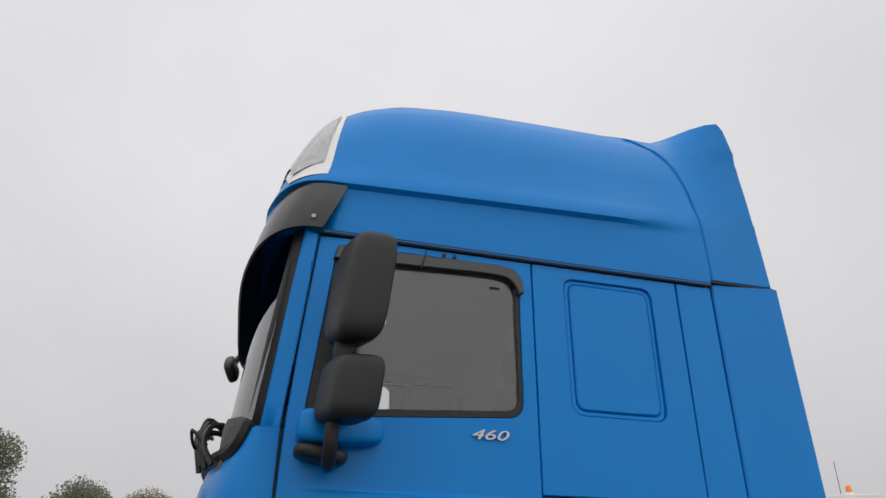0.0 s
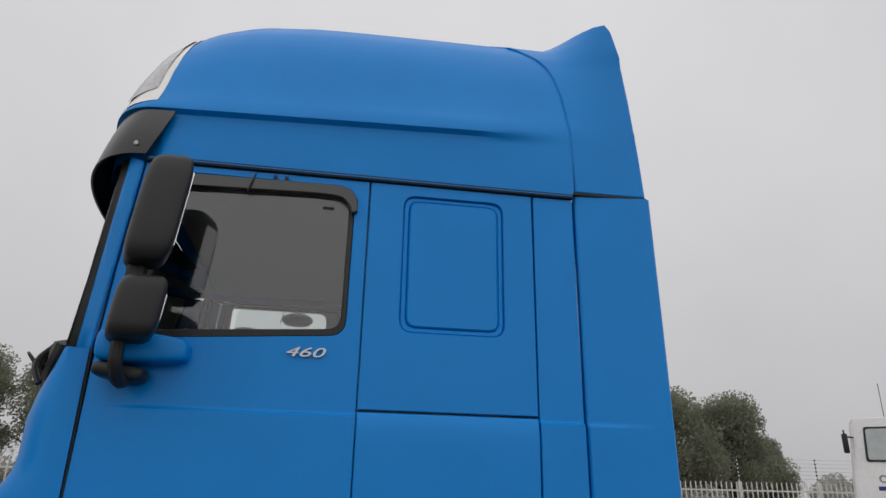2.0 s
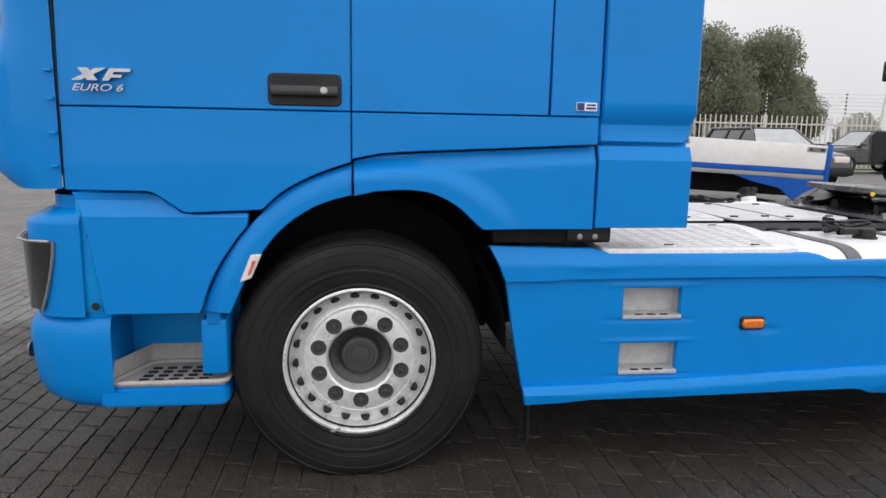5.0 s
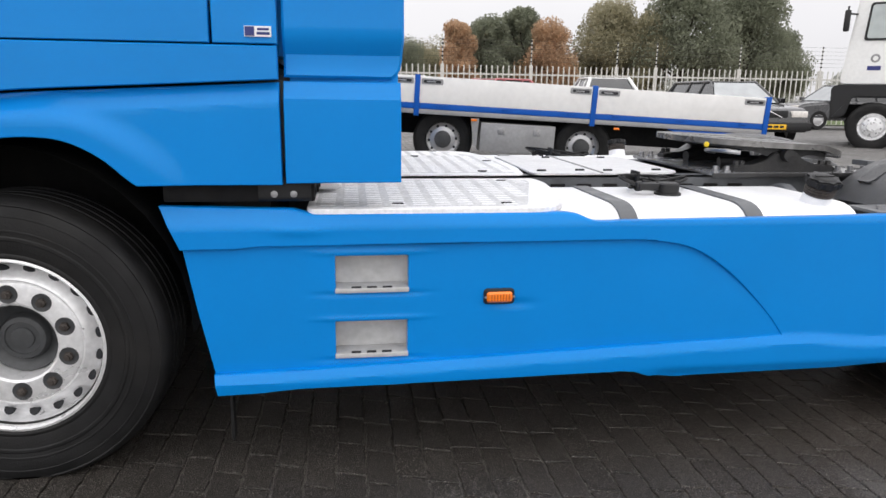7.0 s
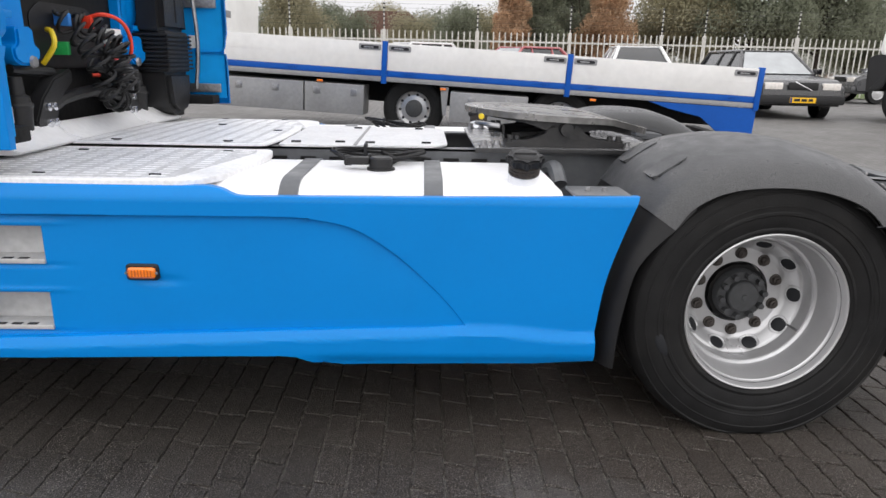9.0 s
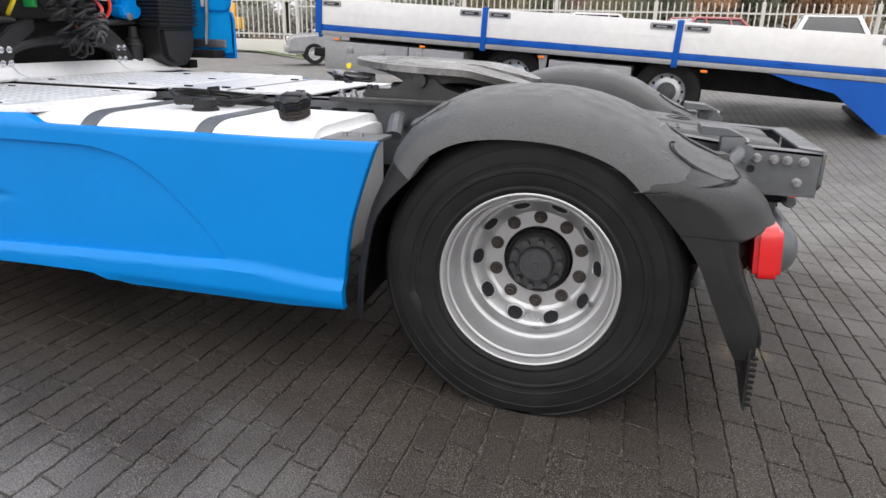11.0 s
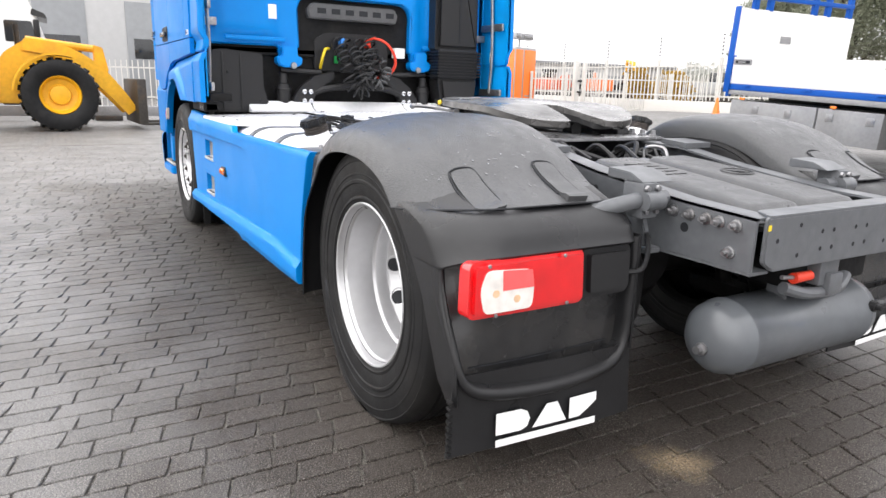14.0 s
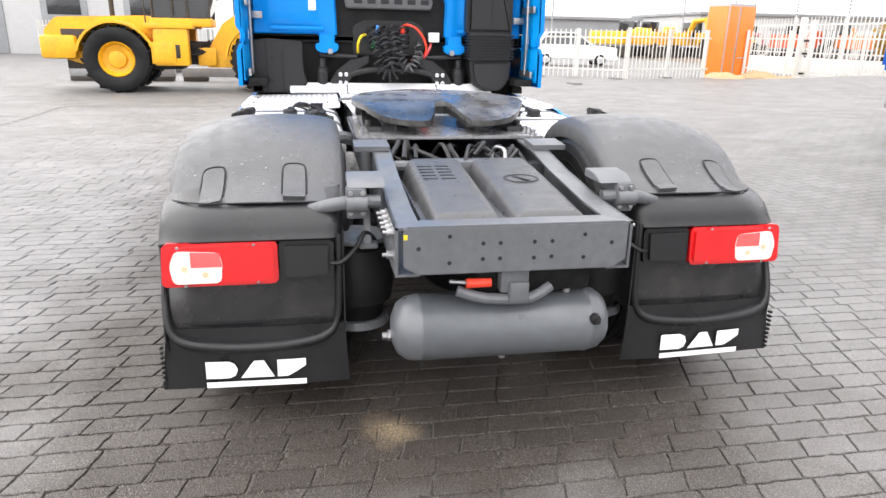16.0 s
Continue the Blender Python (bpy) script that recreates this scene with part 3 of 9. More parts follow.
def roof_row(x):
    fade = 1 - smoothstep(0.45, 0.95, x)
    crease = 3.292 + (x + 0.915) * 0.036
    sec = [(1.222, 3.062), (1.224, 3.15), (1.216, crease - 0.045), (1.216 + 0.006 * fade, crease - 0.012), (1.216 + 0.032 * fade, crease + 0.004), (1.216 + 0.030 * fade, crease + 0.03), (1.208 + 0.016 * fade, crease + 0.075), (1.196, 3.46), (1.170, 3.58), (1.130, 3.70), (1.074, 3.81), (0.995, 3.90), (0.88, 3.965), (0.72, 4.005), (0.5, 4.035), (0.25, 4.048), (0.0, 4.052)]
    row = []
    k = (roof_top(x) - crease) / (4.052 - crease)
    inset = 1 - 0.05 * smoothstep(-0.93, -1.02, x)
    for y, z in sec:
        low = z < crease
        if z > crease:
            z = crease + (z - crease) * k
        y *= nose(x, -0.90, 0.352) * (inset if low else 1.0)
        row.append((x - 0.030 * smoothstep(-0.5, -1.15, x) * (1 - (y / 1.22) ** 2), -y, z))
    return row + [(px, -py, pz) for px, py, pz in row[-2::-1]]


ROOF_X = [-1.296, -1.285, -1.27, -1.25, -1.23, -1.205, -1.18, -1.15, -1.12, -1.085, -1.05, -1.01, -0.97, -0.935, -0.9, -0.86, -0.82, -0.77, -0.72, -0.67, -0.62, -0.56, -0.5, -0.42, -0.35, -0.2, 0.05, 0.3, 0.5, 0.65, 0.8, 0.9, 0.974]
part("roof", grid([roof_row(x) for x in (v if v > -0.9 else -0.9 + (v + 0.9) * 0.82 for v in ROOF_X)]), BLUE, truck, "tall blue roof dome with a pressed step line", 40)
part("roof_back", prism([(-1.2, 3.062), (1.2, 3.062), (1.19, 3.5), (1.1, 3.8), (0.8, 4.14), (-0.8, 4.14), (-1.1, 3.8), (-1.19, 3.5)], "x", 0.93, 0.965), BLUE, truck)
for flip in (False, True):
    def fin_y(x, z):
        half = roof_row(min(x, 0.97))[2:17]
        skin = float(np.interp(min(z, half[-4][2]), [p[2] for p in half], [-p[1] for p in half]))
        w = smoothstep(0.93, 1.24, x)
        return -(skin + 0.010) * (1 - w) - (1.212 + 0.012 * smoothstep(3.86, 3.90, z)) * w

    part("roof_side_fin", panel([(0.982, 3.078), (1.348, 3.084), (1.334, 3.30), (1.305, 3.62), (1.272, 3.90), (1.232, 4.06), (1.206, 4.112), *curve2([(1.10, 4.135), (0.90, 4.14), (0.74, 4.13), (0.62, 4.10)], 4), *curve2([(0.76, 4.02), (0.895, 3.86), (0.955, 3.60), (0.975, 3.30)], 4)], (), fin_y, 0.04, 0.04, 0.04, 0.006), BLUE, truck, "", 30, flip)
    part("roof_gutter", box((-0.99, -1.230, 3.038), (0.965, -1.205, 3.060), 0.003), SEAM, truck, "", 32, flip)
    part("gutter_rail", box((-0.98, -1.233, 3.046), (0.96, -1.228, 3.051), 0.001), BLUE, truck, "", 32, flip)
    part("fin_seam", box((0.97, -1.226, 3.062), (1.345, -1.19, 3.076), 0.002), SEAM, truck, "", 32, flip)
# Lamp panel across the front of the roof
def dome(x, y, out=0.0):
    """A point of the roof skin above the step line, pushed out a little."""
    half = [p for p in roof_row(x)[4:17]]
    ys = [-p[1] for p in half][::-1]
    return Vector((float(np.interp(abs(y), ys, [p[0] for p in half][::-1])) - 0.8 * out, y, float(np.interp(abs(y), ys, [p[2] for p in half][::-1])) + 0.6 * out))


def lens_point(u, v, grow=0.0, out=0.0):
    """u runs across the truck from -1 to 1, v up the lens from 0 to 1."""
    top = -0.885 - 0.125 * abs(u) ** 6 + grow
    low = min(-1.178 + 0.050 * abs(u) ** 4 - grow, top - 0.02)
    x = max(-1.186, low + (top - low) * v)
    half = max(-p[1] for p in roof_row(x)[4:17])
    return dome(x, u * (0.975 + grow * 0.5) * half, out)


part("roof_lamp_rim", grid([[lens_point(u, v, 0.022, 0.006) for v in np.linspace(0, 1, 25)] for u in np.linspace(-1, 1, 121)]), WHITE, truck, "pale rim of the roof lamp panel", 60)
part("roof_lamp_panel", grid([[lens_point(u, v, 0.0, 0.016) for v in np.linspace(0, 1, 25)] for u in np.linspace(-0.985, 0.985, 121)]), LAMP_SILVER, truck, "clear lamp strip across the roof front", 60)

# ---- visor, windscreen, pillars, mirrors ----
def visor_row(v):
    """One line round the visor: v = 0 along the roof, 1 at the lower lip."""
    z_side, z_mid = 3.279 - 0.222 * v, 3.276 - 0.310 * v
    back = -0.900 - 0.090 * v ** 1.2
    front = -1.245 - 0.085 * v ** 0.8
    wide = 1.250 + 0.010 * math.sin(math.pi * v)
    pts = []
    for k in range(61):
        a = math.pi * (k / 60 - 0.5)
        c, s = math.cos(a), math.sin(a)
        x = back + (front - back) * max(0.0, c) ** 0.56
        pts.append(Vector((x, math.copysign(wide * abs(s) ** 0.56, s), z_side + (z_mid - z_side) * c)))
    return pts


bm = grid([visor_row(k / 8) for k in range(9)])
bmesh.ops.solidify(bm, geom=bm.faces[:], thickness=0.010)
part("sun_visor", bm, VISOR, truck, "smoked dark sun visor above the windscreen", 50)
for flip in (False, True):
    part("visor_screw", lathe([(0, 0.008), (0.010, 0.006), (0.012, 0)], (-1.035, -1.256, 3.098), "-y", 12), STEEL, truck, "", 32, flip)
screen_rows = [[Vector((-1.085 - 0.13 * (1 - (abs(y) / 1.17) ** 2.4) - 0.10 * (3.1 - z), y, z)) for y in np.linspace(-1.17, 1.17, 25)] for z in np.linspace(2.20, 3.10, 7)]
screen = part("windscreen", grid(screen_rows), SCREEN, truck, "raked clear windscreen", 50)
screen.visible_shadow = False
for flip in (False, True):
    part("front_pillar", panel([(-1.142, 2.20), (-1.066, 2.20), (-1.060, 2.30), (-1.038, 2.55), (-1.001, 3.034), (-1.062, 3.06), (-1.106, 2.6)], (), lambda x, z: -1.215 + 1.6 * max(0.0, -1.03 - x) ** 1.5, 0.03, 0.1, 0.03, 0.006), BLUE, truck, "", 40, flip)
    part("pillar_trim", panel([(-1.195, 2.20), (-1.136, 2.20), (-1.098, 2.6), (-1.054, 3.06), (-1.105, 3.06), (-1.158, 2.6)], (), lambda x, z: -1.198 + 1.6 * max(0.0, -1.03 - x) ** 1.5, 0.03, 0.1, 0.03, 0.006), BLACK, truck, "", 40, flip)
part("screen_sill", tube([(-1.175, -1.165, 2.22), (-1.215, -1.12, 2.13), (-1.29, -0.9, 2.11), (-1.345, -0.4, 2.15), (-1.355, 0, 2.15), (-1.345, 0.4, 2.15), (-1.29, 0.9, 2.17), (-1.195, 1.15, 2.19)], 0.035, 8, 5), BLACK, truck, "black sill under the windscreen")
for y0 in (-0.75, 0.05, 0.7):
    arm = part("wiper_arm", tube([(-1.345, y0 - 0.15, 2.17), (-1.375, y0 + 0.05, 2.22), (-1.365, y0 + 0.35, 2.28)], 0.013, 6), BLACK, truck)
    part("wiper_blade", tube([(-1.355, y0 - 0.05, 2.235), (-1.355, y0 + 0.5, 2.30)], 0.010, 5), BLACK, arm)
    part("washer_hose", tube([(-1.34, y0 - 0.2, 2.16), (-1.40, y0 - 0.18, 2.22), (-1.39, y0 - 0.05, 2.17), (-1.35, y0, 2.2)], 0.007, 5, 4), BLACK, arm)
# Small front mirror hanging at the corner
bm = pillow((-1.395, 0.60, 2.85), (-1.325, 0.88, 3.00), 0.55, 24)
bmesh.ops.transform(bm, matrix=Matrix.Translation((-1.36, 0.74, 2.925)) @ Matrix.Rotation(radians(28), 4, "X") @ Matrix.Rotation(radians(-25), 4, "Y") @ Matrix.Translation((1.36, -0.74, -2.925)), verts=bm.verts)
front_mirror = part("front_mirror", bm, BLACK, truck, "small black front-view mirror", 60)
part("mirror_arm", tube([(-1.35, 0.80, 2.98), (-1.32, 0.84, 3.05), (-1.25, 0.84, 3.12)], 0.020, 8, 3), BLACK, front_mirror)
for k in range(5):
    part("wiper_linkage", tube([(-1.30 - 0.015 * k, -1.02 + 0.07 * k, 2.08 + 0.02 * (k % 2)), (-1.345 - 0.012 * k, -0.98 + 0.07 * k, 2.16 + 0.015 * k), (-1.335 - 0.01 * k, -0.90 + 0.06 * k, 2.24 + 0.025 * (k % 3)), (-1.29, -0.80 + 0.06 * k, 2.27)], 0.012, 6, 4), BLACK, truck)


def mirror_set(flip):
    arm = part("mirror_arm", tube([(-0.880, -1.29, 2.085), (-0.890, -1.36, 2.055), (-0.895, -1.425, 2.09), (-0.895, -1.445, 2.18), (-0.885, -1.445, 2.60), (-0.868, -1.445, 2.86)], 0.026, 10, 4), BLACK, truck, "", 32, flip)
    bm = pillow((-1.010, -1.385, 2.112), (-0.680, -1.195, 2.248), 0.42, 32)
    for v in bm.verts:
        f = (v.co.x + 1.010) / 0.33
        v.co.z = 2.195 + (v.co.z - 2.180) * (1.0 - 0.30 * f)
        v.co.y = -1.21 + (v.co.y + 1.21) * (1.0 - 0.35 * f)
    part("arm_foot", bm, BLUE, truck, "blue mirror foot cover", 70, flip)
    bm = pillow((-1.012, -1.370, 2.076), (-0.815, -1.215, 2.138), 0.6, 28)
    for v in bm.verts:
        v.co.z -= 0.020 * smoothstep(-1.0, -0.85, v.co.x) * smoothstep(-0.76, -0.85, v.co.x)
    part("foot_base", bm, BLACK, arm, "", 70, flip)
    for name, z0, z1, x0, w in (("main_mirror", 2.475, 2.925, -0.945, 0.180), ("wide_mirror", 2.185, 2.425, -0.950, 0.18)):
        bm = pillow((x0, -1.57, z0), (x0 + w, -1.37, z1), 0.42, 40)
        for v in bm.verts:
            v.co.x += (v.co.y + 1.47) * -0.30 + (v.co.z - z0) * 0.10
        housing = part(name, bm, BLACK, arm, "black mirror housing", 70, flip)
        bm = box((x0 + w - 0.010, -1.525, z0 + 0.07), (x0 + w + 0.002, -1.415, z1 - 0.07), 0.003)
        for v in bm.verts:
            v.co.x += (v.co.y + 1.47) * -0.30 + (v.co.z - z0) * 0.10
        part("mirror_glass", bm, CHROME, housing, "", 32, flip)
    part("arm_bridge", box((-0.915, -1.47, 2.40), (-0.845, -1.41, 2.50), 0.015), BLACK, arm, "", 32, flip)


for flip in (False, True):
    mirror_set(flip)
part("kerb_mirror", lathe([(0, 0.05), (0.08, 0.045), (0.12, 0.02), (0.125, 0), (0.10, -0.03), (0, -0.05)], (-0.42, 1.36, 2.985), "z", 20), BLACK, truck, "black kerb mirror above the far door")
# Cabin inside
part("cabin_ceiling", box((-1.02, -1.10, 3.105), (0.92, 1.16, 3.12)), CABIN_PALE, truck)
part("cabin_floor", box((-1.12, -1.16, 1.55), (0.92, 1.16, 1.60)), CABIN, truck)
part("dashboard", box((-1.28, -1.08, 1.9), (-0.80, 1.08, 2.27), 0.06), CABIN, truck)
part("bunk_wall", box((0.30, -1.16, 1.6), (0.34, 1.16, 3.10)), CABIN_PALE, truck)
part("cabin_back", box((0.90, -1.17, 1.42), (0.94, 1.17, 3.06)), DARK, truck)
part("steering_wheel", lathe([(0.225, -0.014), (0.239, 0), (0.225, 0.014), (0.211, 0)], (-0.60, -0.62, 2.32), "z", 28, True), CABIN, truck)
for y in (-0.62, 0.62):
    seat = part("seat", box((-0.35, y - 0.26, 1.9), (0.16, y + 0.26, 2.12), 0.06), CABIN, truck)
    part("backrest", box((0.06, y - 0.25, 2.08), (0.22, y + 0.25, 2.62), 0.07), CABIN, seat)
    part("headrest", box((0.10, y - 0.14, 2.62), (0.20, y + 0.14, 2.82), 0.05), CABIN, seat)
for flip in (False, True):
    part("door_lining", panel([(-0.99, 1.6), (0.88, 1.6), (0.88, 3.03), (-0.95, 3.03)], [rounded([(-0.96, 2.24), (-0.06, 2.30), (-0.06, 3.015 + (0.012 if flip else 0)), (-0.90, 3.015 + (0.012 if flip else 0))], 0.06)], lambda x, z: -1.18 + max(0.0, z - 1.5) * 0.012, 0, 0, 0.02, 0), CABIN_PALE, truck, "", 32, flip)


# ---- front corner, bumper and entry step ----
def corner_row(z, out, back=-1.066, inset=0.0, tuck=0.0):
    y0 = -1.238 + inset
    pts = [(back, y0 + tuck), (back - 0.07, y0 + 0.004), (back - 0.135 - out * 0.6, y0 + 0.025), (back - 0.185 - out * 0.95, y0 + 0.075), (back - 0.225 - out, y0 + 0.16), (back - 0.265 - out, y0 + 0.30), (back - 0.30 - out, y0 + 0.55), (back - 0.325 - out, -0.35), (back - 0.335 - out, 0.0)]
    return [Vector((x, y, z)) for x, y in pts] + [Vector((x, -y, z)) for x, y in pts[-2::-1]]


part("front_panel", grid([corner_row(z, o, -1.066, 0.0, 0.022) for z, o in ((2.20, -0.075), (2.12, -0.05), (2.03, -0.02), (1.93, 0.0), (1.80, 0.0), (1.74, 0.01), (1.70, 0.03), (1.66, 0.062), (1.62, 0.07), (1.45, 0.072), (1.30, 0.07), (1.26, 0.06), (1.22, 0.02), (1.205, 0.0), (1.195, -0.01))]), BLUE, truck, "blue front corner panels and nose", 50)
for flip in (False, True):
    for z in (1.28, 1.40, 1.52, 1.62):
        part("corner_louvre", box((-1.092, -1.2405, z - 0.004), (-1.068, -1.22, z + 0.004), 0.001), BLUE_IN, truck, "", 32, flip)
    part("corner_gap", box((-1.0655, -1.208, 1.20), (-1.0575, -1.18, 2.20)), SEAM, truck, "", 32, flip)
part("bumper_upper", grid([corner_row(z, o, -1.01, i) for z, o, i in ((1.17, -0.06, 0.05), (1.12, -0.06, 0.05), (1.105, -0.04, 0.02), (1.075, 0.02, 0.0), (1.06, 0.03, 0.0), (0.95, 0.03, 0.0), (0.80, 0.02, 0.0), (0.71, 0.012, 0.0), (0.70, -0.02, 0.02))]), BLUE, truck, "", 40)
part("bumper_lower", grid([corner_row(z, o, -0.925, i) for z, o, i in ((0.705, 0.06, 0.03), (0.695, 0.10, 0.012), (0.665, 0.125, 0.0), (0.62, 0.132, -0.004), (0.55, 0.132, -0.004), (0.44, 0.120, 0.0), (0.38, 0.09, 0.008), (0.34, 0.04, 0.03), (0.325, -0.03, 0.07))]), BLUE, truck, "blue lower bumper", 50)
for flip in (False, True):
    def lamp_row(z):
        """A line of the lamp glass, which narrows downwards to a point."""
        a = min(1.0, 0.25 + 0.75 * ((1.0 - z) / 0.27) ** 1.6)
        q = [Vector((p.x - 0.006, p.y - 0.005, p.z)) for p in corner_row(z, 0.034 + 0.03 * (z - 0.73), -1.01)[1:7]]
        return [q[0].lerp(q[1], a), q[1].lerp(q[2], a), q[2].lerp(q[3], a), q[3], q[4], q[5]]

    lamp = part("headlamp", grid([lamp_row(z) for z in (1.0, 0.95, 0.90, 0.85, 0.80, 0.76, 0.735)]), GLOSSY_BLACK, truck, "dark headlamp wrapping the bumper corner", 50, flip)
    part("lamp_border", tube([lamp_row(z)[0] for z in (1.0, 0.95, 0.90, 0.85, 0.80, 0.76, 0.735)], 0.006, 6), LAMP_SILVER, lamp, "", 40, flip)
    part("headlamp_edge", tube([(p.x - 0.010, p.y - 0.008, p.z) for p in lamp_row(1.0)[:5]], 0.006, 6), LAMP_SILVER, lamp, "", 40, flip)
    part("fog_lamp", lathe([(0, 0.012), (0.025, 0.010), (0.032, 0)], (-1.262, -1.125, 0.555), "-x", 18), LAMP_SILVER, truck, "", 40, flip)

    def low_y(x, z):
        return -1.222 - 0.030 * min(1.0, max(0.0, (1.155 - z) / 0.060))

    part("lower_flank_panel", panel([(-0.935, 0.722), (-0.59, 0.722), *curve2([(-0.582, 0.74), (-0.560, 0.81), (-0.515, 0.905), (-0.44, 1.018), (-0.405, 1.060), (-0.398, 1.112)], 3), (-0.60, 1.105), *curve2([(-0.64, 1.110), (-0.69, 1.148), (-0.745, 1.178), (-0.80, 1.184)], 3), (-1.035, 1.184), (-0.99, 1.09), (-0.955, 0.85)], (), low_y, 0.05, 0.03, 0.03, 0.003, (1.095, 1.155)), BLUE, truck, "", 24, flip)
    part("bumper_side_fill", box((-1.02, -1.21, 0.70), (-0.93, -1.0, 1.19), 0.01), BLUE_IN, truck, "", 32, flip)
    for z in (1.02, 0.75, 0.58):
        part("bumper_clip", lathe([(0, 0.004), (0.014, 0.003), (0.015, 0)], (-0.975, -1.232, z), "-y", 10), SEAM, truck, "", 32, flip)
    part("corner_groove", box((-1.028, -1.222, 0.72), (-0.950, -1.17, 1.16), 0.012), BLUE_IN, truck, "", 32, flip)
    step = part("entry_step", prism(rounded([(-0.99, -1.236), (-0.50, -1.236), (-0.50, -1.02), (-0.56, -0.90), (-0.93, -0.90)], 0.04), "z", 0.340, 0.415, 0.012), BLUE, truck, "blue entry step with grey tread", 40, flip)
    dish = [(-0.955, -1.212), (-0.508, -1.212), (-0.508, -1.06), (-0.60, -0.955), (-0.86, -0.955)]
    tread = part("step_tread", prism(rounded(dish, 0.03), "z", 0.415, 0.428, 0.004), STEP_GREY, step, "grey ribbed tread", 40, flip)
    ring = rounded(dish, 0.04, 6)
    part("tread_rim", tube([(a, b, 0.432) for a, b in ring + ring[:1]], 0.011, 8), STEP_GREY, tread, "", 60, flip)
    wall_pts = [(-0.965, -1.20), (-0.875, -0.948), (-0.60, -0.948), (-0.505, -1.05)]
    rows = [[Vector((a, b + 0.6 * h, 0.428 + h)) for a, b in wall_pts] for h in (0.0, 0.02, 0.045, 0.07)]
    part("tread_upstand", grid(rows), STEP_GREY, tread, "", 40, flip)
    for i in range(5):
        for j in range(4):
            part("tread_slot", box((-0.855 + i * 0.058 + j * 0.006, -1.18 + j * 0.045, 0.4285), (-0.818 + i * 0.058 + j * 0.006, -1.160 + j * 0.045, 0.431), 0.004), SEAM, step, "", 32, flip)
    part("step_back", box((-0.99, -0.90, 0.40), (-0.50, -0.86, 0.73), 0.01), BLUE_IN, truck, "", 32, flip)
    part("step_side", box((-1.00, -1.20, 0.42), (-0.955, -0.88, 0.72), 0.012), BLUE, truck, "", 32, flip)
    part("step_post", box((-0.600, -1.215, 0.46), (-0.498, -1.0, 0.69), 0.02), BLUE, truck, "", 40, flip)
    part("step_strut", box((-0.575, -1.215, 0.66), (-0.52, -1.17, 0.76), 0.005), BLUE, truck, "", 32, flip)


# ---- wheels ----
AXLE_F, AXLE_R, HUB_Z = 0.022, 3.965, 0.490


def tyre_profile():
    half = [(0.290, 0.120), (0.310, 0.146), (0.318, 0.149), (0.321, 0.153), (0.327, 0.153), (0.331, 0.151), (0.350, 0.156), (0.372, 0.158), (0.376, 0.162), (0.384, 0.162), (0.388, 0.159), (0.400, 0.160), (0.402, 0.162), (0.406, 0.162), (0.408, 0.160), (0.430, 0.160), (0.444, 0.157), (0.446, 0.159), (0.450, 0.158), (0.452, 0.156), (0.464, 0.153), (0.476, 0.147), (0.480, 0.150), (0.486, 0.146), (0.497, 0.130), (0.504, 0.116)]
    tread = []
    for h in (0.078, 0.027, -0.027, -0.078):
        tread += [(0.507, h + 0.007), (0.495, h + 0.005), (0.495, h - 0.005), (0.507, h - 0.007)]
    grow = lambda r: r + 0.013 * smoothstep(0.32, 0.50, r)  # noqa: E731
    return [(grow(r), h) for r, h in half + tread + [(r, -h) for r, h in half[::-1]]]


def add_tyre(name, x, y, parent, flip):
    bm = lathe(tyre_profile(), (x, y, HUB_Z), "-y", 72)
    for v in bm.verts:
        if v.co.z < 0.004:
            v.co.y += (v.co.y - y) * 0.10 * min(1, (0.004 - v.co.z) / 0.02)
            v.co.z = 0.004
        bulge = smoothstep(0.12, 0.02, v.co.z)
        v.co.y += math.copysign(0.010, v.co.y - y) * bulge if abs(v.co.y - y) > 0.13 else 0
    return part(name, bm, RUBBER, parent, "", 28, flip)


def ring_of(n, r, phase=0.0):
    return [(r * math.cos(2 * math.pi * k / n + phase), r * math.sin(2 * math.pi * k / n + phase), 2 * math.pi * k / n + phase) for k in range(n)]


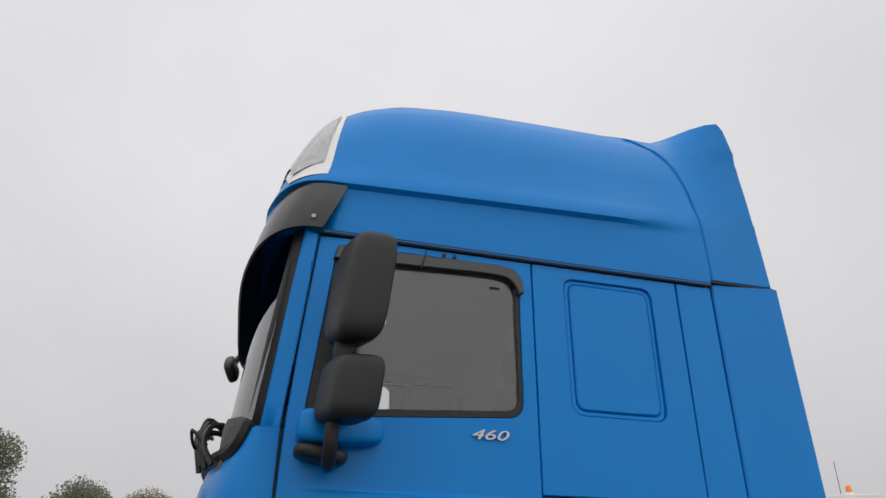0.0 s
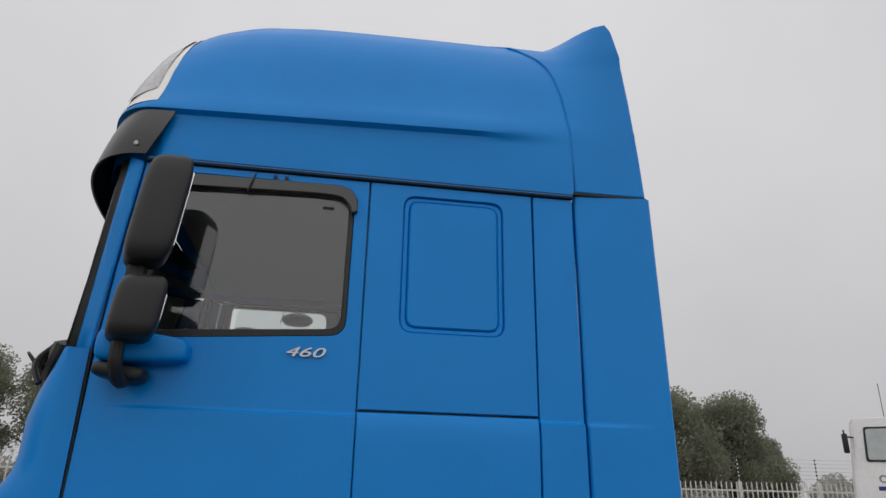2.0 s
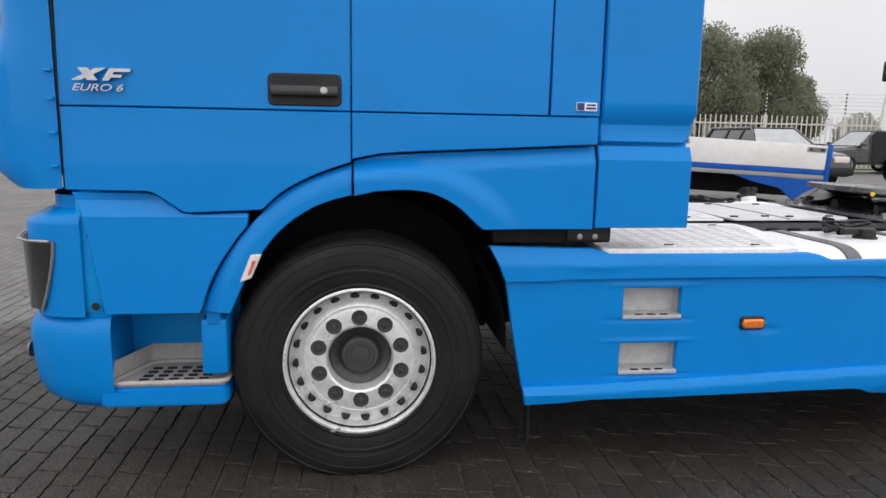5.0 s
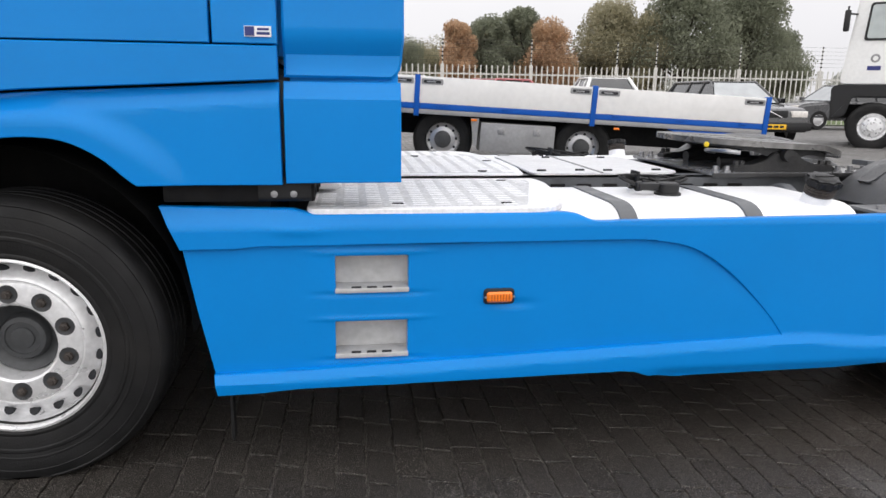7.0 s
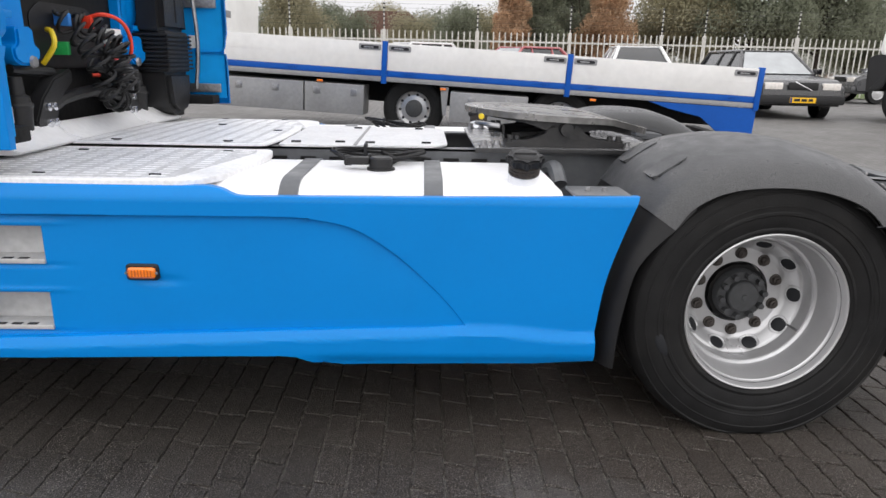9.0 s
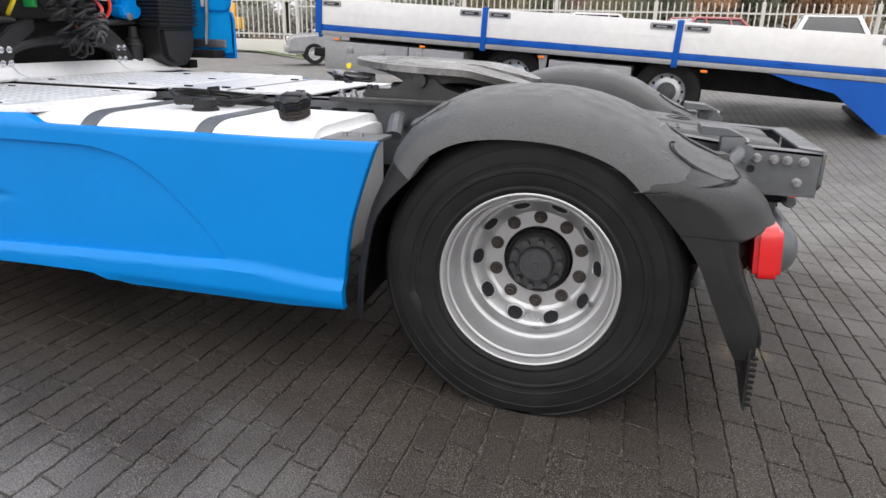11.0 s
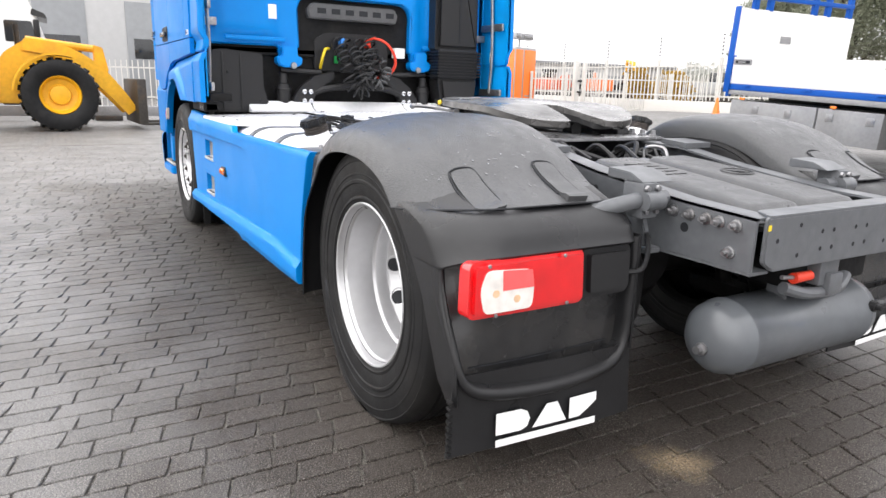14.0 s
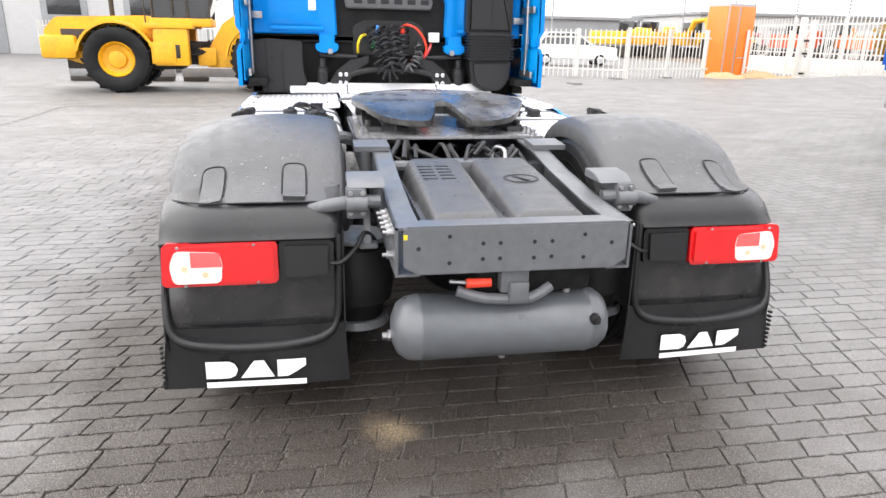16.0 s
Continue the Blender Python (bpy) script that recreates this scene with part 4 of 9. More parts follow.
def wheel_front(flip):
    yc = -1.045
    wheel = part("front_wheel", lathe([(0.310, 0.140), (0.312, 0.148), (0.304, 0.150), (0.297, 0.140), (0.294, 0.105), (0.293, 0.060), (0.288, 0.052), (0.278, 0.056), (0.238, 0.098), (0.228, 0.104), (0.222, 0.103), (0.218, 0.107), (0.210, 0.109), (0.146, 0.109), (0.138, 0.105), (0.132, 0.090), (0.131, -0.02)], (AXLE_F, yc, HUB_Z), "-y", 72), RIM, truck, "bright ten-hole alloy front wheel", 26, flip)
    add_tyre("tyre", AXLE_F, yc, wheel, flip)
    part("hub", lathe([(0.131, 0.02), (0.126, 0.045), (0.112, 0.035), (0.085, 0.02), (0.080, 0.045), (0.076, 0.052), (0.060, 0.056), (0.058, 0.050), (0.040, 0.050), (0.038, 0.056), (0, 0.060)], (AXLE_F, yc, HUB_Z), "-y", 40), HUB, wheel, "dark grey greasy hub cap", 30, flip)
    for dx, dz, a in ring_of(10, 0.178, 0.33):
        part("nut_recess", lathe([(0.033, 0.1085), (0.033, 0.1100), (0.0315, 0.1105), (0.030, 0.1097), (0, 0.1097)], (AXLE_F + dx, yc, HUB_Z + dz), "-y", 20), HUB, wheel, "", 30, flip)
        part("wheel_nut", lathe([(0, 0.130), (0.008, 0.130), (0.0085, 0.124), (0.016, 0.122), (0.017, 0.1095)], (AXLE_F + dx, yc, HUB_Z + dz), "-y", 6), RUSTY, wheel, "", 30, flip)
    for dx, dz, a in ring_of(20, 0.263, 0.08):
        m = Matrix.Translation((AXLE_F + dx, yc - 0.074, HUB_Z + dz)) @ Matrix.Rotation(-a, 4, "Y") @ Matrix.Rotation(radians(-46), 4, "Z")
        bm = bmesh.new()
        bmesh.ops.create_uvsphere(bm, u_segments=14, v_segments=8, radius=1, matrix=m @ Matrix.Diagonal((0.025, 0.009, 0.0195, 1)))
        part("vent_slot", bm, SEAM, wheel, "", 60, flip)
    for a, l in ((1.32 * math.pi, 0.03),):
        part("balance_weight", box((-0.025, -0.0005, -0.005), (0.025, 0.003, 0.005), 0.001, Matrix.Translation((AXLE_F - 0.105, yc - 0.152, HUB_Z - 0.292)) @ Matrix.Rotation(radians(-20), 4, "Y")), RIM_PAINT, wheel, "", 30, flip)


def wheel_rear(flip):
    yc = -1.050
    wheel = part("rear_wheel", lathe([(0.305, 0.138), (0.307, 0.146), (0.303, 0.149), (0.298, 0.147), (0.293, 0.138), (0.291, 0.120), (0.287, 0.112), (0.283, 0.108), (0.274, 0.070), (0.268, 0.030), (0.266, 0.006), (0.258, -0.002), (0.252, -0.001), (0.249, -0.008), (0.248, -0.040), (0.244, -0.052), (0.237, -0.054), (0.230, -0.060), (0.207, -0.092), (0.196, -0.104), (0.184, -0.110), (0.128, -0.110), (0.126, -0.14)], (AXLE_R, yc, HUB_Z), "-y", 72), RIM_PAINT, truck, "deep silver rear wheel with round hand holes", 26, flip)
    add_tyre("tyre", AXLE_R, yc, wheel, flip)
    add_tyre("inner_tyre", AXLE_R, -0.70, wheel, flip)
    part("hub", lathe([(0.127, -0.16), (0.118, -0.13), (0.104, -0.12), (0.102, -0.072), (0.096, -0.062), (0.066, -0.060), (0.062, -0.042), (0.056, -0.036), (0.012, -0.034), (0.010, -0.030), (0, -0.030)], (AXLE_R, yc, HUB_Z), "-y", 36), HUB, wheel, "dark grease-covered hub", 30, flip)
    for dx, dz, a in ring_of(10, 0.085, 0.15):
        part("hub_bolt", lathe([(0, -0.036), (0.0125, -0.036), (0.014, -0.062)], (AXLE_R + dx, yc, HUB_Z + dz), "-y", 6), HUB, wheel, "", 30, flip)
    for dx, dz, a in ring_of(10, 0.163, 0.32):
        part("wheel_nut", lathe([(0, -0.082), (0.009, -0.082), (0.010, -0.088), (0.0165, -0.090), (0.018, -0.104), (0.024, -0.106), (0.025, -0.1105)], (AXLE_R + dx, yc, HUB_Z + dz), "-y", 12), RUSTY, wheel, "", 30, flip)
    for dx, dz, a in ring_of(10, 0.220, 0.0):
        m = Matrix.Translation((AXLE_R + dx, yc + 0.077, HUB_Z + dz)) @ Matrix.Rotation(-a, 4, "Y") @ Matrix.Rotation(radians(-55), 4, "Z")
        bm = bmesh.new()
        bmesh.ops.create_uvsphere(bm, u_segments=18, v_segments=8, radius=1, matrix=m @ Matrix.Diagonal((0.031, 0.006, 0.036, 1)))
        part("hand_hole", bm, SEAM, wheel, "", 60, flip)
        ring = [m @ Vector((0.033 * math.cos(q), -0.003, 0.038 * math.sin(q))) for q in np.linspace(0, 2 * math.pi, 21)]
        part("hole_edge", tube(ring, 0.0035, 5), RIM_PAINT, wheel, "", 60, flip)
    part("valve_stem", tube([(AXLE_R + 0.20, yc + 0.05, HUB_Z - 0.12), (AXLE_R + 0.215, yc + 0.0, HUB_Z - 0.125)], 0.005, 6), STEEL, wheel, "", 30, flip)
    bm = bmesh.new()
    bmesh.ops.create_uvsphere(bm, u_segments=14, v_segments=8, radius=1, matrix=Matrix.Translation((AXLE_R - 0.385, yc - 0.158, HUB_Z - 0.12)) @ Matrix.Rotation(radians(-25), 4, "Y") @ Matrix.Diagonal((0.022, 0.006, 0.05, 1)))
    part("tyre_scuff_mark", bm, SEAM, wheel, "dark worn patch on the tyre wall", 60, flip)


for flip in (False, True):
    wheel_front(flip)
    wheel_rear(flip)
part("front_axle", tube([(AXLE_F, -0.9, HUB_Z), (AXLE_F, 0.9, HUB_Z)], 0.07, 10), DARK, truck)
part("rear_axle", tube([(AXLE_R, -0.95, HUB_Z), (AXLE_R, 0.95, HUB_Z)], 0.12, 12), DARK, truck)
part("differential", lathe([(0, 0.26), (0.12, 0.24), (0.22, 0.15), (0.25, 0), (0.22, -0.15), (0.1, -0.24), (0, -0.25)], (AXLE_R, 0, HUB_Z + 0.02), "x", 20), DARK, truck)
for flip in (False, True):
    rows = []
    for k in range(19):
        a = math.pi * (1.02 - 1.04 * k / 18)
        x, z = 0.03 + 0.60 * math.cos(a), 0.56 + 0.62 * math.sin(a)
        rows.append([Vector((x, y, z)) for y in (-1.20, -1.0, -0.7, -0.55)])
    part("wheel_well_liner", grid(rows), DARK, truck, "", 40, flip)
    part("wheel_well_back", prism([(-0.6, 0.45), (0.66, 0.45), (0.70, 1.0), (0.4, 1.2), (-0.3, 1.2), (-0.55, 0.9)], "y", -0.56, -0.54), DARK, truck, "", 40, flip)
part("engine_block", box((-0.9, -0.5, 0.42), (0.85, 0.5, 1.45), 0.08), DARK, truck)
part("cab_underside", box((-0.9, -1.17, 1.40), (0.94, 1.17, 1.46), 0.01), DARK, truck)
for flip in (False, True):
    part("cab_rear_filler", box((0.50, -1.20, 1.065), (1.30, -1.05, 1.12), 0.01), DARK, truck, "", 32, flip)
    part("arch_bracket", box((0.56, -1.19, 0.985), (1.06, -1.10, 1.045), 0.008), DARK, truck, "", 32, flip)
    for x in (0.925, 0.99):
        part("bracket_bolt", lathe([(0, 0.012), (0.012, 0.010), (0.014, 0)], (x, -1.19, 1.012), "-y", 10), STEEL, truck, "", 30, flip)

# ---- side skirt with foot recesses and pressed sweep line ----
SWEEP = [(0.612, 0.829), (0.80, 0.830), (0.87, 0.837), (2.16, 0.842), *curve2([(2.24, 0.841), (2.38, 0.823), (2.47, 0.793), (2.56, 0.738), (2.65, 0.665), (2.74, 0.577), (2.80, 0.510), (2.842, 0.453)], 5)]
LOW = [(0.7, 0.378), (1.1, 0.388), (2.842, 0.453), (3.0, 0.452), (3.12, 0.436), (3.34, 0.428)]


def skirt_y(x, z):
    """Outer skin: upper band, rear end and the lower flange that leans out."""
    low = lerp_table(LOW, x)
    y = -1.238 + 0.035 * smoothstep(0.895, 0.975, z) - 0.024 * min(1.0, max(0.0, (low - z) / 0.032))
    dent = smoothstep(0.90, 0.93, x) * (1 - smoothstep(1.0, 1.16, x)) * math.exp(-((z - 0.893) / 0.016) ** 2)
    return y + 0.02 * smoothstep(0.35, 0.30, z) * (1 if x > 2.3 else 0.3) - 0.008 * dent


def skirt_inner_y(x, z):
    """The pressed field inside the sweep line, with ripples beside the foot recesses and the lamp."""
    y = -1.219 - 0.014 * smoothstep(2.1, 2.7, x) * smoothstep(0.0, 0.30, 0.85 - z)
    for zc, s in ((0.808, 1), (0.657, -1), (0.566, 1), (0.412, -1)):
        y -= 0.0045 * s * math.exp(-((z - zc) / 0.008) ** 2) * smoothstep(1.00, 1.12, x) * (1 - smoothstep(1.38, 1.50, x))
    return y + 0.008 * math.exp(-(((x - 1.76) / 0.07) ** 2 + ((z - 0.605) / 0.016) ** 2))


SKIRT = [(0.707, 0.305), (0.85, 0.309), (0.99, 0.320), (1.5, 0.325), (2.18, 0.336), *curve2([(2.24, 0.331), (2.30, 0.310), (2.40, 0.299)], 3), (3.10, 0.306), (3.318, 0.320), *curve2([(3.317, 0.43), (3.338, 0.60), (3.375, 0.74), (3.440, 0.928)], 5), (3.05, 0.920), *curve2([(2.10, 0.912), (2.05, 0.915), (2.0, 0.935), (1.95, 0.943)], 3), (1.055, 0.943), (1.03, 0.950), (0.985, 0.962), (0.545, 0.974), (0.582, 0.90), *SWEEP, (2.0, 0.4216), (1.1, 0.388), (0.696, 0.378)]
FIELD = [*curve2([(0.614, 0.842), (0.634, 0.72), (0.654, 0.60), (0.690, 0.415), (0.700, 0.366)], 4), (1.1, 0.376), (2.0, 0.410), (2.855, 0.441), *[(x + 0.010, z + 0.012) for x, z in SWEEP[::-1][:-1]]]
STEPS = [rect(1.124, 0.668, 1.381, 0.796), rect(1.120, 0.424, 1.378, 0.556)]
for flip in (False, True):
    skirt = part("side_skirt", panel(SKIRT, (), skirt_y, 0.05, 0.012, 0.03, 0.003), BLUE, truck, "bright blue side skirt with two foot recesses", 30, flip)
    part("pressed_field", panel(FIELD, STEPS, skirt_inner_y, 0.03, 0.007, 0.03, 0.002), BLUE, skirt, "", 40, flip)
    for (x0, z0), _, (x1, z1), _ in STEPS:
        bm = bmesh.new()
        add_box(bm, (x0 - 0.004, -1.14, z0 - 0.01), (x1 + 0.004, -1.13, z1 + 0.01))
        add_box(bm, (x0 - 0.012, -1.213, z0 - 0.004), (x0 - 0.001, -1.13, z1 + 0.004))
        add_box(bm, (x1 + 0.001, -1.213, z0 - 0.004), (x1 + 0.012, -1.13, z1 + 0.004))
        add_box(bm, (x0 - 0.01, -1.213, z1 + 0.001), (x1 + 0.01, -1.13, z1 + 0.012))
        part("foot_recess", bm, RECESS, skirt, "grey galvanised foot recess", 30, flip)
        sill = part("foot_bar", box((x0 - 0.002, -1.227, z0 - 0.006), (x1 + 0.002, -1.14, z0 + 0.012), 0.004), RECESS, skirt, "", 30, flip)
        for k in range(3):
            part("grip_slot", box((x0 + 0.055 + k * 0.055, -1.224, z0 + 0.008), (x0 + 0.09 + k * 0.055, -1.205, z0 + 0.0135), 0.001), SEAM, sill, "", 30, flip)
    lamp = part("side_marker", panel(rect(1.655, 0.606, 1.769, 0.666, 0.016), (), lambda x, z: -1.230, 0, 0, 0.02, 0.006), BLACK, skirt, "amber side marker lamp in black rim", 30, flip)
    part("amber_cover", panel(rect(1.664, 0.616, 1.760, 0.656, 0.013), (), lambda x, z: -1.242, 0, 0, 0.012, 0.007), ORANGE_LENS, lamp, "", 30, flip)
    for k in range(7):
        part("lens_rib", box((1.680 + k * 0.0107, -1.2432, 0.624), (1.6835 + k * 0.0107, -1.2418, 0.648), 0.0005), AMBER_DARK, lamp, "", 30, flip)
    for x0 in (1.6595, 1.7645):
        part("lens_screw", lathe([(0, 0.006), (0.0045, 0.005), (0.005, 0)], (x0, -1.234, 0.636), "-y", 10), STEEL, lamp, "", 30, flip)
    part("skirt_flap", box((0.735, -1.19, 0.10), (0.745, -1.14, 0.31)), RUBBER, truck, "", 30, flip)

# ---- fuel tanks ----
def fuel_tank(flip):
    sec = rounded([(-1.195, 0.40), (-0.50, 0.40), (-0.50, 0.948), (-1.195, 0.948)], [0.12, 0.10, 0.11, 0.17], 8)
    bm = prism(sec, "x", 1.55, 3.20)
    ends = [e for e in bm.edges if abs(e.verts[0].co.x - e.verts[1].co.x) < 1e-5]
    bmesh.ops.bevel(bm, geom=ends, offset=0.035, segments=4, affect="EDGES")
    lean = Matrix.Translation((3.055, -1.045, 0.940)) @ Matrix.Rotation(radians(17), 4, "X")

    def leaned(b):
        bmesh.ops.transform(b, matrix=lean, verts=b.verts)
        return b

    tank = part("fuel_tank", bm, TANK_ALU, truck, "large polished aluminium fuel tank with black straps", 40, flip)
    for x in (2.215, 2.725):
        outer = [(y + (0.006 if y > -0.85 else -0.006), z + (0.006 if z > 0.7 else -0.006)) for y, z in sec]
        part("strap", prism(outer, "x", x - 0.034, x + 0.034), CHASSIS, tank, "dark steel tank strap", 40, flip)
    part("filler_neck", leaned(lathe([(0.072, -0.07), (0.066, -0.02), (0.060, 0.0), (0.056, 0.006), (0.055, 0.040), (0.044, 0.044)], (0, 0, 0), "z", 28)), TANK_ALU, tank, "bright filler neck", 30, flip)
    part("neck_band", leaned(lathe([(0.050, 0.040), (0.057, 0.043), (0.058, 0.050), (0.054, 0.053), (0.058, 0.056), (0.058, 0.063), (0.054, 0.066), (0.058, 0.069), (0.058, 0.076), (0.050, 0.080)], (0, 0, 0), "z", 28)), RUSTY, tank, "brown stained collar under the cap", 30, flip)
    lobes = []
    for k in range(64):
        a = 2 * math.pi * k / 64
        r = 0.0655 + 0.0055 * max(-1.0, min(1.0, 2.2 * math.cos(8 * a)))
        lobes.append((r * math.cos(a), r * math.sin(a)))
    cap = part("fuel_cap", leaned(prism(lobes, "z", 0.080, 0.113, 0.007)), BLACK, tank, "black lobed fuel cap", 40, flip)
    part("cap_top", leaned(lathe([(0, 0.119), (0.030, 0.119), (0.044, 0.116), (0.048, 0.112)], (0, 0, 0), "z", 24)), BLACK, cap, "", 40, flip)
    part("cap_grip", leaned(box((-0.040, -0.007, 0.117), (0.040, 0.007, 0.123), 0.003)), BLACK, cap, "", 40, flip)
    sender = part("level_sender", lathe([(0, 0.052), (0.038, 0.052), (0.046, 0.046), (0.047, 0.012), (0.055, 0.010), (0.056, 0.0)], (2.52, -0.835, 0.947), "z", 24), BLACK, tank, "black fuel level sender", 30, flip)
    part("sender_plug", box((2.385, -0.855, 0.968), (2.475, -0.805, 0.998), 0.008), BLACK, sender, "", 30, flip)
    part("plug_collar", lathe([(0.017, 0), (0.021, 0.004), (0.021, 0.026), (0.017, 0.03)], (2.375, -0.83, 0.983), "x", 12), BLACK, sender, "", 30, flip)
    for k in range(4):
        r, lift = 0.036 + 0.016 * (k % 3), 0.018 * (k % 4)
        loop = [(2.39, -0.83, 0.984), (2.36 - 0.012 * k, -0.80 + 0.01 * k, 1.0 + lift * 0.4)]
        loop += [(2.49 + 0.04 * k + (r + 0.05) * math.cos(a), -0.70 + 0.018 * k + r * 0.8 * math.sin(a), 0.968 + lift * 0.5 + 0.010 * math.sin(2 * a + k)) for a in np.linspace(3.4 - 0.5 * k, -1.6 - 0.5 * k, 7)]
        part("sender_cable", tube(loop + [(2.60 + 0.04 * k, -0.56, 0.955)], 0.006 if k % 2 else 0.008, 6, 4), BLACK, tank, "", 60, flip)
    part("cable_tie", box((2.44, -0.70, 0.975), (2.452, -0.62, 1.030), 0.003), SEAM, tank, "", 30, flip)


for flip in (False, True):
    fuel_tank(flip)

# ---- catwalk of tread plates behind the cab ----
def plate(name, outline, z, slope=0.0, label="", flip=False, mat=ALU, low=0.0, high=0.010):
    bm = prism(outline, "z", low, high, min(0.003, 0.3 * (high - low)))
    for v in bm.verts:
        v.co.z += z + slope * (v.co.y + 0.5)
    return part(name, bm, mat, truck, label, 40, flip)


def treads(outline_box, z, slope, skip, flip=False):
    """Rows of raised grip bars on a plate, one joined piece."""
    x0, y0, x1, y1 = outline_box
    vs, fs = [], []
    nx, ny = int((x1 - x0) / 0.079), int((y1 - y0) / 0.040)
    for j in range(ny):
        for i in range(nx):
            x, y = x0 + (i + 0.5) * (x1 - x0) / nx, y0 + (j + 0.5) * (y1 - y0) / ny
            if skip(x, y):
                continue
            zz, b = z + 0.0118 + slope * (y + 0.5), len(vs)
            for ax, ay, az in ((-0.027, -0.0080, 0), (0.027, -0.0080, 0), (0.027, 0.0080, 0), (-0.027, 0.0080, 0), (-0.025, -0.0060, 0.0014), (0.025, -0.0060, 0.0014), (0.025, 0.0060, 0.0014), (-0.025, 0.0060, 0.0014)):
                vs.append((x + ax, (-1 if flip else 1) * (y + ay), zz + az))
            fs += [(b + 4, b + 5, b + 6, b + 7), (b, b + 1, b + 5, b + 4), (b + 1, b + 2, b + 6, b + 5), (b + 2, b + 3, b + 7, b + 6), (b + 3, b, b + 4, b + 7)]
    me = bpy.data.meshes.new("grip_texture")
    me.from_pydata(vs, [], fs)
    me.materials.append(TREAD)
    ob = new("grip_texture", me)
    ob.parent = truck
    return tagged(ob, "raised grip bars of the tread plate", "", "", "stuff")


for flip in (False, True):
    plate("outer_tread_plate", rounded([(1.03, -1.212), (1.90, -1.212), (1.99, -1.08), (2.045, -0.62), (2.02, -0.49), (1.03, -0.485)], [0.05, 0.09, 0.1, 0.08, 0.03, 0.02]), 0.966, 0.022, "aluminium tread plate over the tank", flip, PLATE, -0.013)
    plate("tread_ground", rounded([(1.06, -1.172), (1.82, -1.172), (1.975, -0.60), (1.96, -0.525), (1.06, -0.525)], 0.03), 0.966, 0.022, "dull ground between the grip bars", flip, PLATE_DULL, 0.0104, 0.0116)
    treads((1.06, -1.165, 1.97, -0.53), 0.966, 0.022, lambda x, y: x > 1.80 + (y + 1.17) * 0.26, flip)
    for x, y in ((1.35, -1.13), (1.75, -1.13), (1.25, -0.6), (1.85, -0.58)):
        part("plate_clip", box((x - 0.02, y - 0.006, 0.960), (x + 0.02, y + 0.006, 0.983 + 0.022 * (y + 0.5)), 0.002), SEAM, truck, "", 30, flip)
plate("middle_tread_plate", rounded([(1.10, -0.470), (1.985, -0.470), (2.02, -0.2), (2.02, 0.2), (1.985, 0.470), (1.10, 0.470)], 0.03), 0.985, 0, "aluminium tread plate between the frame rails", False, PLATE)
plate("tread_ground", rounded([(1.13, -0.44), (1.95, -0.44), (1.97, -0.2), (1.97, 0.2), (1.95, 0.44), (1.13, 0.44)], 0.03), 0.985, 0, "dull ground between the grip bars", False, PLATE_DULL, 0.0104, 0.0116)
treads((1.14, -0.43, 1.965, 0.43), 0.985, 0, lambda x, y: False)
plate("frame_cover_plate", rounded([(2.03, -0.455), (2.74, -0.43), (2.80, -0.36), (2.80, 0.36), (2.74, 0.43), (2.03, 0.455)], 0.05), 0.985, 0, "plain aluminium cover plate over the frame")
part("cover_plate_rib", box((2.37, -0.44, 0.993), (2.385, 0.44, 0.9985), 0.001), STEEL, truck)
for x, y in ((1.30, -0.40), (1.80, -0.40), (1.55, 0.38), (1.92, 0.1), (2.10, -0.36), (2.30, -0.34), (2.44, -0.35), (2.70, -0.33), (2.32, 0.33), (2.66, 0.33)):
    part("plate_clip", box((x - 0.022, y - 0.007, 0.990), (x + 0.022, y + 0.007, 1.003), 0.002), SEAM, truck)
ramp_sec = [(0.965, 1.020), (1.0, 1.066), (1.035, 1.064), (1.085, 1.020), (1.15, 0.998), (1.13, 0.985), (0.965, 0.985)]
for y0, y1 in ((-0.88, -0.40), (-0.388, 0.388), (0.40, 0.88)):
    part("catwalk_ramp", prism(ramp_sec, "y", y0, y1, 0.004), TANK_ALU, truck, "bright sloping ramp behind the cab", 50)

